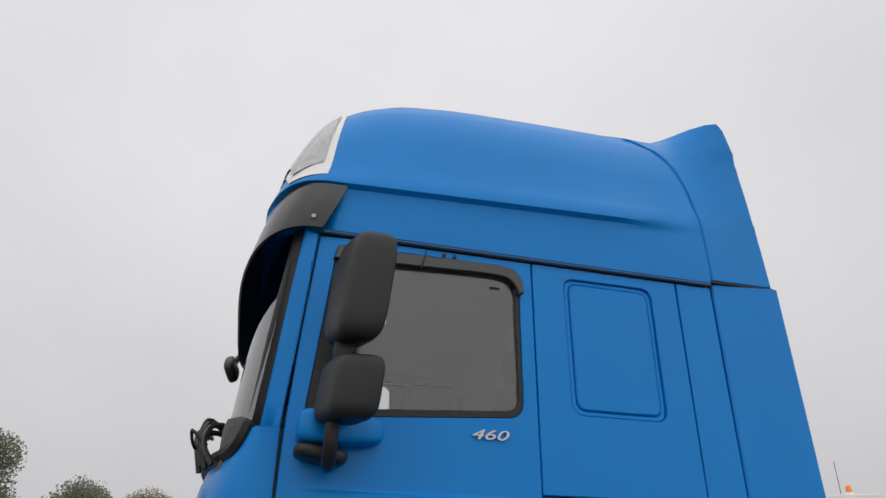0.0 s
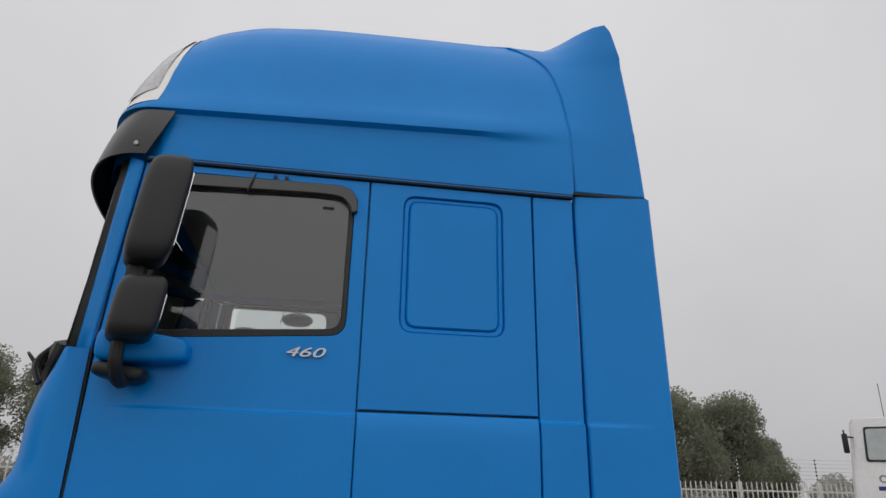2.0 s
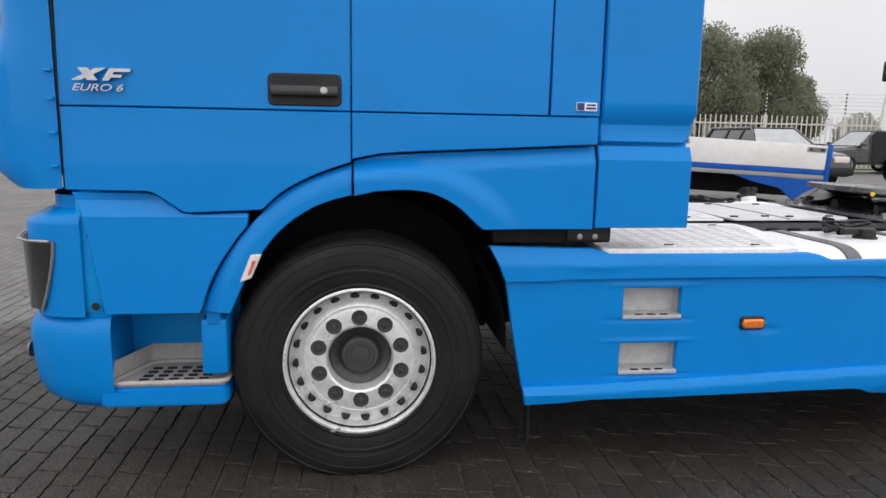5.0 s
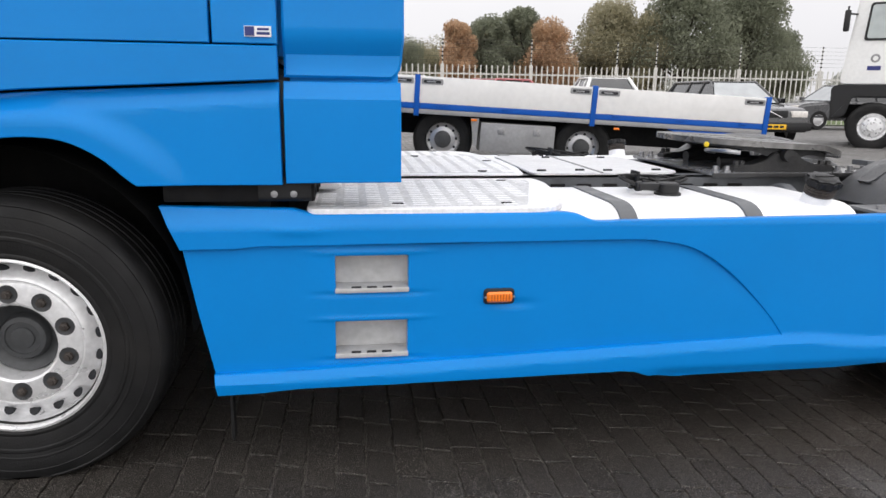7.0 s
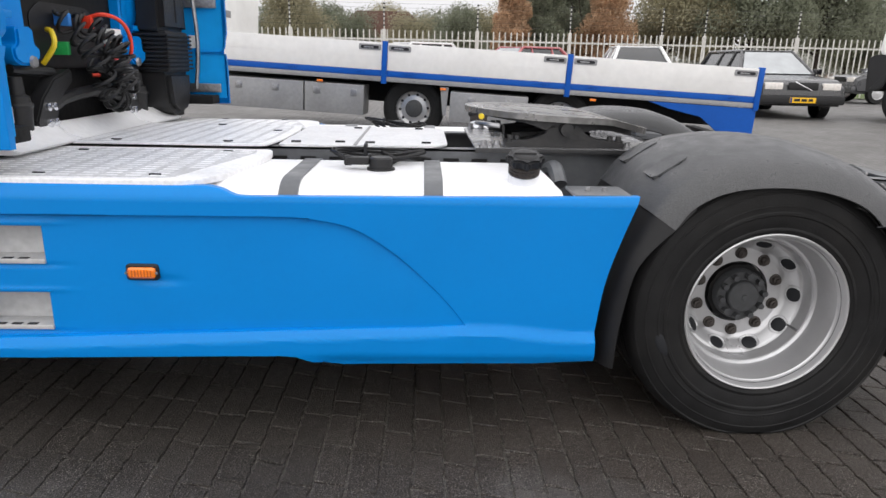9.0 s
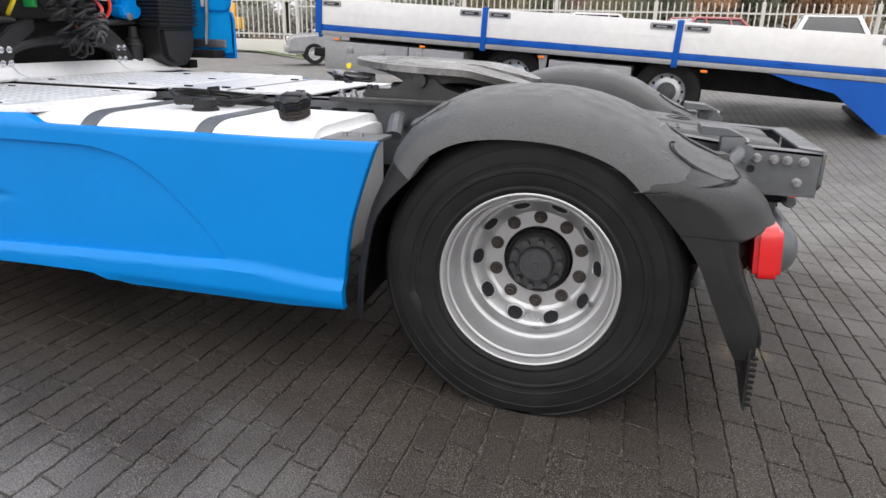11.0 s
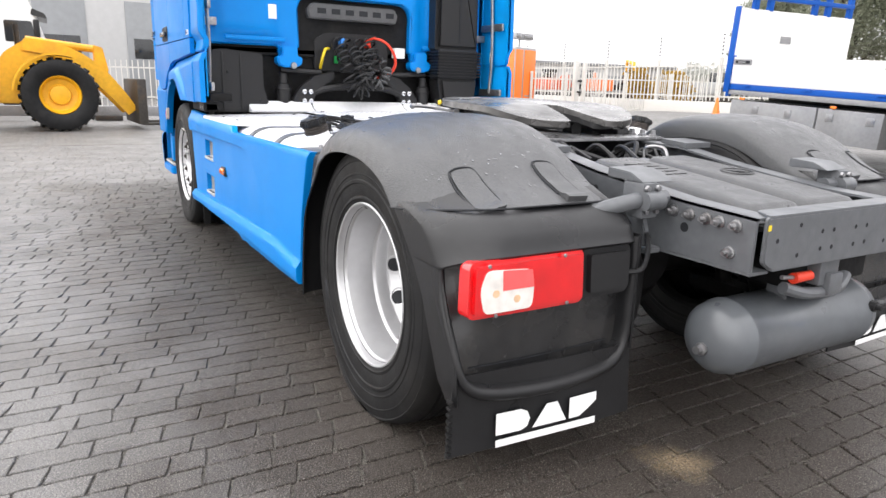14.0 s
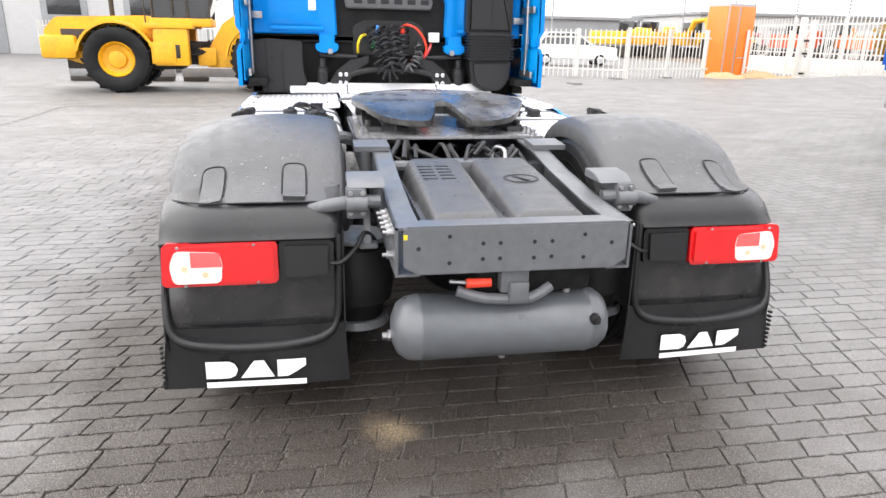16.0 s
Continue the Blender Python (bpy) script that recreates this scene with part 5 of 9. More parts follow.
# ---- frame ----
for flip in (False, True):
    web = [(0.6, 0.70), (4.97, 0.705), (4.97, 0.868), (4.70, 0.880), (4.30, 0.925), (4.02, 0.970), (3.80, 0.980), (0.6, 0.980)]
    rail = part("frame_rail", prism(web, "y", -0.420, -0.410), CHASSIS, truck, "dark grey painted frame rail with bolts", 30, flip)
    bm = bmesh.new()
    for (xa, za), (xb, zb) in zip(web[1:], web[2:]):
        if za > 0.8 or zb > 0.8:
            if abs(xa - xb) < 0.01:
                continue
            q = [bm.verts.new(p) for p in ((xa, -0.420, za), (xb, -0.420, zb), (xb, -0.335, zb), (xa, -0.335, za), (xa, -0.420, za - 0.009), (xb, -0.420, zb - 0.009), (xb, -0.335, zb - 0.009), (xa, -0.335, za - 0.009))]
            for f in ((0, 1, 2, 3), (7, 6, 5, 4), (0, 4, 5, 1), (2, 6, 7, 3), (0, 3, 7, 4), (1, 5, 6, 2)):
                bm.faces.new([q[i] for i in f])
    bmesh.ops.recalc_face_normals(bm, faces=bm.faces)
    part("top_flange", bm, CHASSIS, rail, "", 30, flip)
    part("bottom_flange", box((0.6, -0.42, 0.695), (4.97, -0.335, 0.704)), CHASSIS, rail, "", 30, flip)
    for x, z in ((4.672, 0.842), (4.737, 0.840), (4.800, 0.838), (4.848, 0.837), (4.908, 0.836), (4.895, 0.752)):
        part("frame_bolt", lathe([(0, 0.036), (0.007, 0.036), (0.007, 0.022), (0.014, 0.022), (0.014, 0.006), (0.019, 0.005), (0.019, 0)], (x, -0.420, z), "-y", 10), STEEL, rail, "", 28, flip)
    for x, z, r in ((4.72, 0.795, 0.016), (4.30, 0.86, 0.014), (4.20, 0.88, 0.012), (4.12, 0.84, 0.012), (4.05, 0.92, 0.010), (3.98, 0.84, 0.012)):
        part("frame_hole", lathe([(r, 0.0015), (0, 0.0015)], (x, -0.420, z), "-y", 14), SEAM, rail, "", 28, flip)
    part("gusset", prism([(3.9, 0.98), (4.05, 0.968), (4.05, 0.99), (3.9, 1.0)], "y", -0.50, -0.34), CHASSIS, rail, "", 28, flip)
    # Rear suspension
    bellows = part("air_bellows", lathe([(0, 0.69), (0.10, 0.69), (0.115, 0.675), (0.135, 0.665), (0.150, 0.62), (0.150, 0.52), (0.140, 0.44), (0.115, 0.42), (0.10, 0.36), (0, 0.35)], (4.46, -0.52, 0.0), "z", 28), RUBBER, truck, "black rubber air spring", 40, flip)
    part("bellows_plate", lathe([(0, 0.705), (0.125, 0.705), (0.130, 0.69), (0, 0.69)], (4.46, -0.52, 0.0), "z", 24), CHASSIS, bellows, "", 30, flip)
    part("bellows_foot", lathe([(0, 0.36), (0.12, 0.36), (0.13, 0.33), (0.08, 0.31), (0, 0.31)], (4.46, -0.52, 0.0), "z", 24), CHASSIS, bellows, "", 30, flip)
    part("support_arm", box((4.05, -0.58, 0.30), (4.55, -0.46, 0.37), 0.02), DARK, truck, "", 30, flip)
    part("truss_bracket", prism([(4.62, 0.70), (4.655, 0.70), (4.60, 0.84), (4.565, 0.84)], "y", -0.50, -0.475, 0.004), CHASSIS, truck, "", 30, flip)
    part("truss_bracket", prism([(4.50, 0.70), (4.66, 0.70), (4.66, 0.72), (4.50, 0.72)], "y", -0.52, -0.45, 0.004), CHASSIS, truck, "", 30, flip)
    part("shock_absorber", tube([(4.22, -0.50, 0.36), (4.10, -0.47, 0.86)], 0.035, 12), DARK, truck, "", 30, flip)
    part("spring_leaf", box((3.35, -0.56, 0.40), (4.1, -0.47, 0.46), 0.01), DARK, truck, "", 30, flip)
    # Bracket that carries the fender
    clamp = part("fender_clamp", box((4.578, -0.565, 0.820), (4.668, -0.490, 0.935), 0.012), CHASSIS, truck, "grey clamp with bolts holding the fender tube", 30, flip)
    part("clamp_band", tube([(4.673, -0.565, 0.878), (4.673, -0.490, 0.878)], 0.030, 14), CHASSIS, clamp, "", 30, flip)
    for y in (-0.55, -0.505):
        for z in (0.845, 0.918):
            part("clamp_bolt", lathe([(0, 0.012), (0.009, 0.011), (0.010, 0)], (4.668, y, z), "x", 8), STEEL, clamp, "", 30, flip)
    part("clamp_roof", prism([(4.50, 0.935), (4.66, 0.935), (4.60, 0.962), (4.50, 0.968)], "y", -0.56, -0.42, 0.003), CHASSIS, clamp, "", 30, flip)
    part("fender_tube", tube([(4.64, -0.44, 0.880), (4.645, -0.53, 0.880), (4.64, -0.60, 0.872), (4.60, -0.68, 0.845), (4.55, -0.80, 0.80)], 0.026, 12, 4), CHASSIS, truck, "", 30, flip)
    part("lamp_cable", tube([(4.70, -0.63, 0.665), (4.715, -0.585, 0.675), (4.68, -0.53, 0.72), (4.64, -0.50, 0.76), (4.62, -0.47, 0.74), (4.58, -0.45, 0.70)], 0.008, 6, 5), BLACK, truck, "", 30, flip)
    part("side_tube", tube([(3.28, -0.62, 0.86), (3.27, -0.55, 0.92), (3.26, -0.45, 0.90)], 0.035, 10, 3), CHASSIS, truck, "", 30, flip)
    part("skirt_stay", box((3.22, -1.20, 0.915), (3.42, -1.02, 0.928), 0.003), CHASSIS, truck, "", 30, flip)
    for x in (3.28, 3.34):
        part("stay_bolt", lathe([(0, 0.014), (0.009, 0.014), (0.010, 0)], (x, -1.12, 0.928), "z", 8), STEEL, truck, "", 30, flip)

# Rear cross beam with its pressed corners and holes
beam_o = rounded([(-0.395, 0.735), (-0.345, 0.706), (0.345, 0.706), (0.395, 0.735), (0.395, 0.872), (-0.395, 0.872)], 0.012)
beam = part("rear_cross_beam", prism(beam_o, "x", 4.975, 4.992, 0.004), CHASSIS, truck, "grey pressed rear cross beam full of holes", 30)
part("beam_top_flange", prism(rounded([(4.905, -0.335), (4.990, -0.392), (4.990, 0.392), (4.905, 0.335)], 0.02), "z", 0.866, 0.876, 0.002), CHASSIS, beam)
for y, z in ((-0.345, 0.800), (-0.240, 0.840), (-0.240, 0.747), (-0.125, 0.812), (-0.065, 0.812), (-0.125, 0.757), (-0.065, 0.757), (0.055, 0.812), (0.118, 0.812), (0.055, 0.755), (0.118, 0.757), (0.235, 0.832), (0.235, 0.750), (0.335, 0.800)):
    part("beam_hole", lathe([(0.0075, 0.0010), (0, 0.0010)], (4.992, y, z), "x", 12), SEAM, beam)
part("paint_dab", box((4.992, -0.395, 0.833), (4.9935, -0.382, 0.850)), YELLOW, beam, "yellow paint mark")
part("tow_eye_block", box((4.86, -0.05, 0.615), (4.965, 0.055, 0.705), 0.012), CHASSIS, truck)
part("hitch_box", box((4.78, -0.13, 0.60), (4.92, 0.30, 0.69), 0.015), DARK, truck)
part("red_pin", lathe([(0, 0.09), (0.016, 0.088), (0.018, 0), (0, 0)], (4.95, -0.17, 0.655), "y", 14), RED, truck, "orange-red plastic pin")
part("pin_stem", tube([(4.95, -0.23, 0.665), (4.95, -0.16, 0.657)], 0.007, 6), STEEL, truck)
part("hitch_tube", tube([(4.94, -0.20, 0.625), (4.955, -0.10, 0.598), (4.955, 0.04, 0.590), (4.955, 0.09, 0.603), (4.94, 0.14, 0.628)], 0.020, 10, 4), CHASSIS, truck)
part("hitch_bracket", box((4.93, -0.02, 0.585), (4.985, 0.05, 0.66), 0.008), CHASSIS, truck)

# Air tank under the beam
tank_prof = [(0, -0.425), (0.05, -0.420), (0.092, -0.402), (0.116, -0.370), (0.123, -0.330), (0.1255, -0.325), (0.1255, -0.318), (0.123, -0.315), (0.123, 0.300), (0.1255, 0.303), (0.1255, 0.311), (0.123, 0.315), (0.116, 0.350), (0.092, 0.380), (0.05, 0.398), (0, 0.403)]
air = part("air_tank", lathe(tank_prof, (4.845, 0, 0.452), "y", 40), TANK_GREY, truck, "grey painted round air tank", 40)
part("tank_plug", lathe([(0, 0.030), (0.014, 0.030), (0.014, 0.012), (0.022, 0.010), (0.022, 0)], (4.845, -0.424, 0.425), "-y", 8), STEEL, air)
part("drain_valve", lathe([(0, 0.04), (0.010, 0.038), (0.012, 0.02), (0.020, 0.018), (0.022, 0)], (4.955, 0.315, 0.497), "x", 10), BLACK, air)
part("valve_top", lathe([(0, 0.045), (0.014, 0.042), (0.016, 0)], (4.86, 0.235, 0.570), "z", 10), STEEL, air)
part("drain_plug", lathe([(0, -0.02), (0.015, -0.02), (0.016, 0)], (4.85, 0.0, 0.332), "z", 8), STEEL, air)
for y in (-0.11, 0.09):
    part("tank_bracket", box((4.83, y - 0.006, 0.56), (4.90, y + 0.006, 0.70), 0.002), CHASSIS, air)

# Ribbed plastic cover between the rails, with an oval emblem
part("cover_floor", prism(rounded([(4.06, -0.300), (4.90, -0.300), (4.90, 0.300), (4.06, 0.300)], 0.05), "z", 0.800, 0.828, 0.008), FENDER, truck)
def cover_z(x, y):
    """Two broad lobes with a valley between, falling and narrowing to the rear."""
    u = min(1.0, max(0.0, (x - 4.08) / 0.80))
    left = max(0.0, 1 - abs((y + 0.150) / (0.138 - 0.012 * u)) ** 9)
    right = max(0.0, 1 - abs((y - 0.160) / (0.145 - 0.010 * u)) ** 9)
    ends = smoothstep(0.0, 0.05, u) * smoothstep(1.0, 0.95, u)
    return 0.829 + ((0.100 - 0.058 * u ** 1.4) * max(left, right) ** 0.6 + 0.018 * (1 - u)) * ends


cover = part("rear_cover", grid([[Vector((x, y, cover_z(x, y))) for y in np.linspace(-0.30, 0.30, 61)] for x in np.linspace(4.08, 4.88, 41)]), FENDER_WET, truck, "dark twin-lobed plastic cover between the rails", 60)
for i in range(5):
    for j in range(2):
        x, y = 4.26 + i * 0.045, -0.215 + j * 0.075
        part("cover_groove", box((-0.005, -0.030, -0.001), (0.005, 0.030, 0.0025), 0.001, Matrix.Translation((x, y, cover_z(x, y))) @ Matrix.Rotation(radians(5), 4, "Y")), FENDER_REAR, cover)
bm = lathe([(0.064, 0), (0.067, 0.003), (0.073, 0.003), (0.076, 0)], (0, 0, 0), "z", 28)
bmesh.ops.transform(bm, matrix=Matrix.Translation((4.46, 0.16, cover_z(4.46, 0.16) + 0.001)) @ Matrix.Rotation(radians(5), 4, "Y") @ Matrix.Diagonal((0.75, 1, 1, 1)), verts=bm.verts)
emblem = part("cover_emblem", bm, FENDER_REAR, cover)
part("emblem_bar", box((-0.045, -0.010, 0), (0.045, 0.010, 0.003), 0.001, Matrix.Translation((4.46, 0.16, cover_z(4.46, 0.16) + 0.001)) @ Matrix.Rotation(radians(35), 4, "Z")), FENDER_REAR, emblem)
part("cover_bolt", lathe([(0, 0.02), (0.016, 0.018), (0.03, 0.004), (0.03, 0)], (4.36, -0.005, 0.828), "z", 12), STEEL, truck)
part("cross_member", box((3.95, -0.41, 0.72), (4.03, 0.41, 0.90), 0.01), CHASSIS, truck)
part("cross_tube", tube([(4.06, -0.34, 0.90), (4.07, 0.06, 0.895)], 0.028, 10), CHASSIS, truck)
part("valve_block", box((4.02, -0.06, 0.86), (4.12, 0.10, 0.93), 0.012), CHASSIS, truck)
rng = random.Random(5)
for k in range(16):
    y0 = rng.uniform(-0.36, 0.34)
    pts = [(3.70 + rng.uniform(0, 0.2), y0, 0.86 + rng.uniform(0, 0.08)), (3.85 + rng.uniform(0, 0.1), y0 + rng.uniform(-0.1, 0.1), 0.94 + rng.uniform(0, 0.05)), (4.0 + rng.uniform(0, 0.1), y0 + rng.uniform(-0.15, 0.15), 0.88 + rng.uniform(0, 0.06))]
    part("air_hose", tube(pts, rng.choice((0.007, 0.010, 0.013)), 6, 5), BLACK, truck)
part("valve_handle", tube([(3.98, 0.16, 0.90), (3.97, 0.17, 0.965), (4.04, 0.20, 0.970), (4.07, 0.20, 0.93)], 0.009, 6, 4), STEEL, truck)
for k in range(9):
    part("rail_fitting", box((2.0 + k * 0.13, -0.435, 0.89), (2.07 + k * 0.13, -0.42, 0.94), 0.004), DARK, truck)
part("floor_under_cover", box((0.6, -0.40, 0.60), (4.0, 0.40, 0.70), 0.03), DARK, truck)

# ---- fifth wheel ----
base = part("mounting_plate", prism(rounded([(2.92, -0.475), (3.80, -0.475), (3.80, 0.475), (2.92, 0.475)], 0.01), "z", 0.983, 0.997, 0.003), WET_PLATE, truck, "wet grey mounting plate with bolts")
for x in (2.96, 3.02, 3.62, 3.69, 3.76):
    for y in (-0.43, 0.43):
        part("plate_bolt", lathe([(0, 0.030), (0.013, 0.030), (0.014, 0.010), (0.021, 0.008), (0.021, 0)], (x, y, 0.997), "z", 8), STEEL, base)
part("plate_edge", box((2.92, -0.482, 0.975), (3.80, -0.4765, 0.996), 0.001), CAST, base)
for s in (-1, 1):
    side = [(3.055, 0.997), (3.615, 0.997), (3.61, 1.020), (3.545, 1.030), *curve2([(3.50, 1.034), (3.435, 1.056), (3.400, 1.090)], 4), (3.372, 1.092), *curve2([(3.362, 1.070), (3.335, 1.058), (3.308, 1.070)], 4), (3.298, 1.092), (3.270, 1.090), *curve2([(3.235, 1.056), (3.17, 1.034), (3.12, 1.030)], 4), (3.06, 1.020)]
    ped = part("pedestal", prism(side, "y", s * 0.335, s * 0.425, 0.005), CAST, base, "black cast pedestal")
    part("pivot_pin", lathe([(0, 0.03), (0.030, 0.028), (0.033, 0), (0, 0)], (3.335, s * 0.425, 1.080), "y" if s > 0 else "-y", 14), CAST, ped)
    for x in (3.085, 3.115, 3.545, 3.585):
        part("pedestal_bolt", lathe([(0, 0.030), (0.013, 0.030), (0.014, 0.012), (0.022, 0.010), (0.022, 0)], (x, s * 0.40, 1.020), "z", 8), CAST, ped)
TILT = Matrix.Translation((3.335, 0, 1.118)) @ Matrix.Rotation(radians(2.4), 4, "Y")
top_o = []
for k in range(29):
    a = radians(62 + 236 * k / 28)
    top_o.append((0.445 * math.cos(a) + 0.005, 0.475 * math.sin(a)))
top_o += curve2([(0.30, -0.385), (0.38, -0.325), (0.43, -0.24), (0.45, -0.15), (0.43, -0.105)], 3) + [(0.34, -0.075), (0.16, -0.038), (0.10, -0.028), (0.10, 0.028), (0.16, 0.038), (0.34, 0.075)] + curve2([(0.43, 0.105), (0.45, 0.15), (0.43, 0.24), (0.38, 0.325), (0.30, 0.385)], 3)
UNDER = [(-0.45, -0.004), (-0.34, -0.012), (-0.17, -0.020), (-0.07, -0.050), (0.06, -0.052), (0.12, -0.036), (0.20, -0.030), (0.46, -0.026)]


def plate_body(top, low, shrink):
    """The coupling's slab between two heights, its horns falling away to the rear."""
    b = prism([(x * shrink, y * shrink) for x, y in top_o], "z", 0.0, 1.0)
    bmesh.ops.triangulate(b, faces=[f for f in b.faces if len(f.verts) > 4])
    for v in b.verts:
        v.co.z = (top if v.co.z > 0.5 else low(v.co.x)) - 0.050 * smoothstep(0.16, 0.48, v.co.x)
    bmesh.ops.transform(b, matrix=TILT, verts=b.verts)
    return b


fifth = part("fifth_wheel_plate", plate_body(0.022, lambda x: -0.006, 1.0), COUPLING, truck, "worn greasy steel coupling plate with a slotted throat", 30)
part("coupling_body", plate_body(-0.005, lambda x: lerp_table(UNDER, x) - 0.004, 0.86), CAST, fifth, "black cast body under the plate", 30)
for s in (-1, 1):
    part("pivot_web", box((3.305, s * 0.375 - 0.035, 1.045), (3.365, s * 0.375 + 0.035, 1.110), 0.006), CAST, fifth)
    ridge = [TILT @ Vector((0.36 * math.cos(a), s * 0.38 * math.sin(a), 0.022)) for a in np.linspace(radians(75), radians(165), 14)]
    part("worn_ridge", tube(ridge, 0.0025, 5), STEEL, fifth)
part("release_lever", tube([(3.05, -0.25, 1.08), (2.93, -0.38, 1.10), (2.96, -0.50, 1.105), (3.02, -0.53, 1.10)], 0.010, 6, 4), STEEL, fifth)
part("lever_mark", lathe([(0, 0.012), (0.013, 0.008), (0.014, 0)], (2.955, -0.33, 1.125), "-y", 10), YELLOW, fifth, "small yellow cap")
for k in range(7):
    a = radians(100 + 25 * k)
    part("grease_groove", box((-0.06, -0.004, 0), (0.06, 0.004, 0.002), 0, TILT @ Matrix.Translation((0.28 * math.cos(a), 0.30 * math.sin(a), 0.0222)) @ Matrix.Rotation(a + 1.2, 4, "Z")), STEEL, fifth)
for s in (-1, 1):
    part("lock_spring", tube([(3.12, s * 0.18, 1.02), (3.3, s * 0.2, 1.03), (3.5, s * 0.16, 1.02)], 0.03, 8, 3), CAST, fifth)


# ---- rear fenders, lamps and flaps ----
FENDER_LINE = [(3.325, 0.295), (3.335, 0.45), (3.362, 0.62), (3.405, 0.78), (3.452, 0.895), (3.520, 0.985), (3.615, 1.050), (3.72, 1.088), (3.85, 1.105), (4.00, 1.103), (4.12, 1.085), (4.24, 1.046), (4.35, 0.987), (4.45, 0.926), (4.555, 0.882), (4.632, 0.850), (4.676, 0.814), (4.694, 0.775)]


def fender_rows(a, b, sub=3, out=0.0):
    pts = smooth_line([(x, 0, z) for x, z in FENDER_LINE[a:b]], sub)
    rows = []
    for i, p in enumerate(pts):
        d = (pts[min(i + 1, len(pts) - 1)] - pts[max(i - 1, 0)]).normalized()
        nrm = Vector((-d.z, 0, d.x))
        if nrm.z < -0.2 or (nrm - Vector((0, 0, 1))).length > 1.9:
            nrm = -nrm
        inner = Vector((AXLE_R, 0, HUB_Z)) - p
        if inner.dot(nrm) > 0:
            nrm = -nrm
        row = []
        for y, off in ((-0.570, -0.110), (-0.570, -0.060), (-0.580, -0.035), (-0.605, -0.020), (-0.70, -0.006), (-0.84, 0.0), (-0.98, -0.006), (-1.08, -0.020), (-1.145, -0.036), (-1.190, -0.052), (-1.212, -0.066), (-1.228, -0.086), (-1.242, -0.116), (-1.250, -0.140)):
            if b == 6:
                off *= 1 - 0.55 * smoothstep(0.93, 0.66, p.z)
            elif y < -1.0:
                off *= 1 + 0.40 * smoothstep(4.28, 4.52, p.x)
            row.append(p + nrm * (off + out) + Vector((0, y, 0)))
        rows.append(row)
    return rows


CROWN_SEC = [(-1.250, -0.140), (-1.242, -0.116), (-1.228, -0.086), (-1.212, -0.066), (-1.190, -0.052), (-1.145, -0.036), (-1.08, -0.020), (-0.98, -0.006), (-0.84, 0.0), (-0.70, -0.006), (-0.605, -0.020), (-0.58, -0.035)]


def crown_point(x, y, out=0.0):
    """A point on the fender's back, pushed out a little."""
    z = lerp_table(FENDER_LINE[2:], x)
    d = (lerp_table(FENDER_LINE[2:], x + 0.02) - lerp_table(FENDER_LINE[2:], x - 0.02)) / 0.04
    n = Vector((-d, 0, 1)).normalized()
    drop = lerp_table(CROWN_SEC, y) * (1 + 0.40 * smoothstep(4.28, 4.52, x) * (y < -1.0))
    return Vector((x, y, z)) + n * (out + 0.010 + drop)


def smooth_pairs(pts):
    return [(p.x, p.z) for p in smooth_line([(a, 0, b) for a, b in pts], 5)]


ARCH_EDGE = [(0.335, 4.630), (0.387, 4.602), (0.468, 4.564), (0.524, 4.536), (0.585, 4.510), (0.637, 4.484), (0.712, 4.428), (0.80, 4.345), (0.843, 4.298), (0.90, 4.240)]
BACK_LINE = [(0.740, 4.700), (0.762, 4.703), (0.775, 4.694), (0.814, 4.676), (0.850, 4.632), (0.882, 4.555), (0.926, 4.450)]
RECESS_EDGE = [(0.33, 4.690), (0.42, 4.684), (0.47, 4.676), (0.521, 4.660), (0.60, 4.624), (0.666, 4.597), (0.712, 4.586), (0.762, 4.588)]


def housing_corner(z):
    """How far the rear housing's outer corner is rounded, along and across the truck."""
    return lerp_table([(0.762, 0.115), (0.82, 0.175), (0.87, 0.270), (0.91, 0.30)], z), lerp_table([(0.762, 0.150), (0.82, 0.185), (0.87, 0.235), (0.91, 0.25)], z)


def housing_row(z, tuck=0.0, drop=0.0):
    """One level of the housing's skin: forward edge of the flank, round the corner, across the back and round to the inner side."""
    a, b = housing_corner(z)
    n = 1.75
    back, outer, inner = lerp_table(BACK_LINE, z) - tuck, -1.250 + tuck, -0.582
    x0 = lerp_table(ARCH_EDGE, z - drop)
    row = [Vector((x0 + (back - a - x0) * k / 6, outer, z - drop)) for k in range(6)]
    for k in range(15):
        t = radians(90) * k / 14
        u, v = math.cos(t) ** (2 / n), math.sin(t) ** (2 / n)
        row.append(Vector((back - a * (1 - v), outer + b * (1 - u), z - drop * (1 - v) ** 1.2)))
    row += [Vector((back, y, z)) for y in np.linspace(outer + b + 0.03, inner - 0.07, 9)]
    for k in range(7):
        t = radians(90) * k / 6
        row.append(Vector((back - 0.055 * (1 - math.cos(t)), inner - 0.055 * (1 - math.sin(t)), z)))
    return row + [Vector((back - 0.10, inner, z)), Vector((4.46, inner, z))]


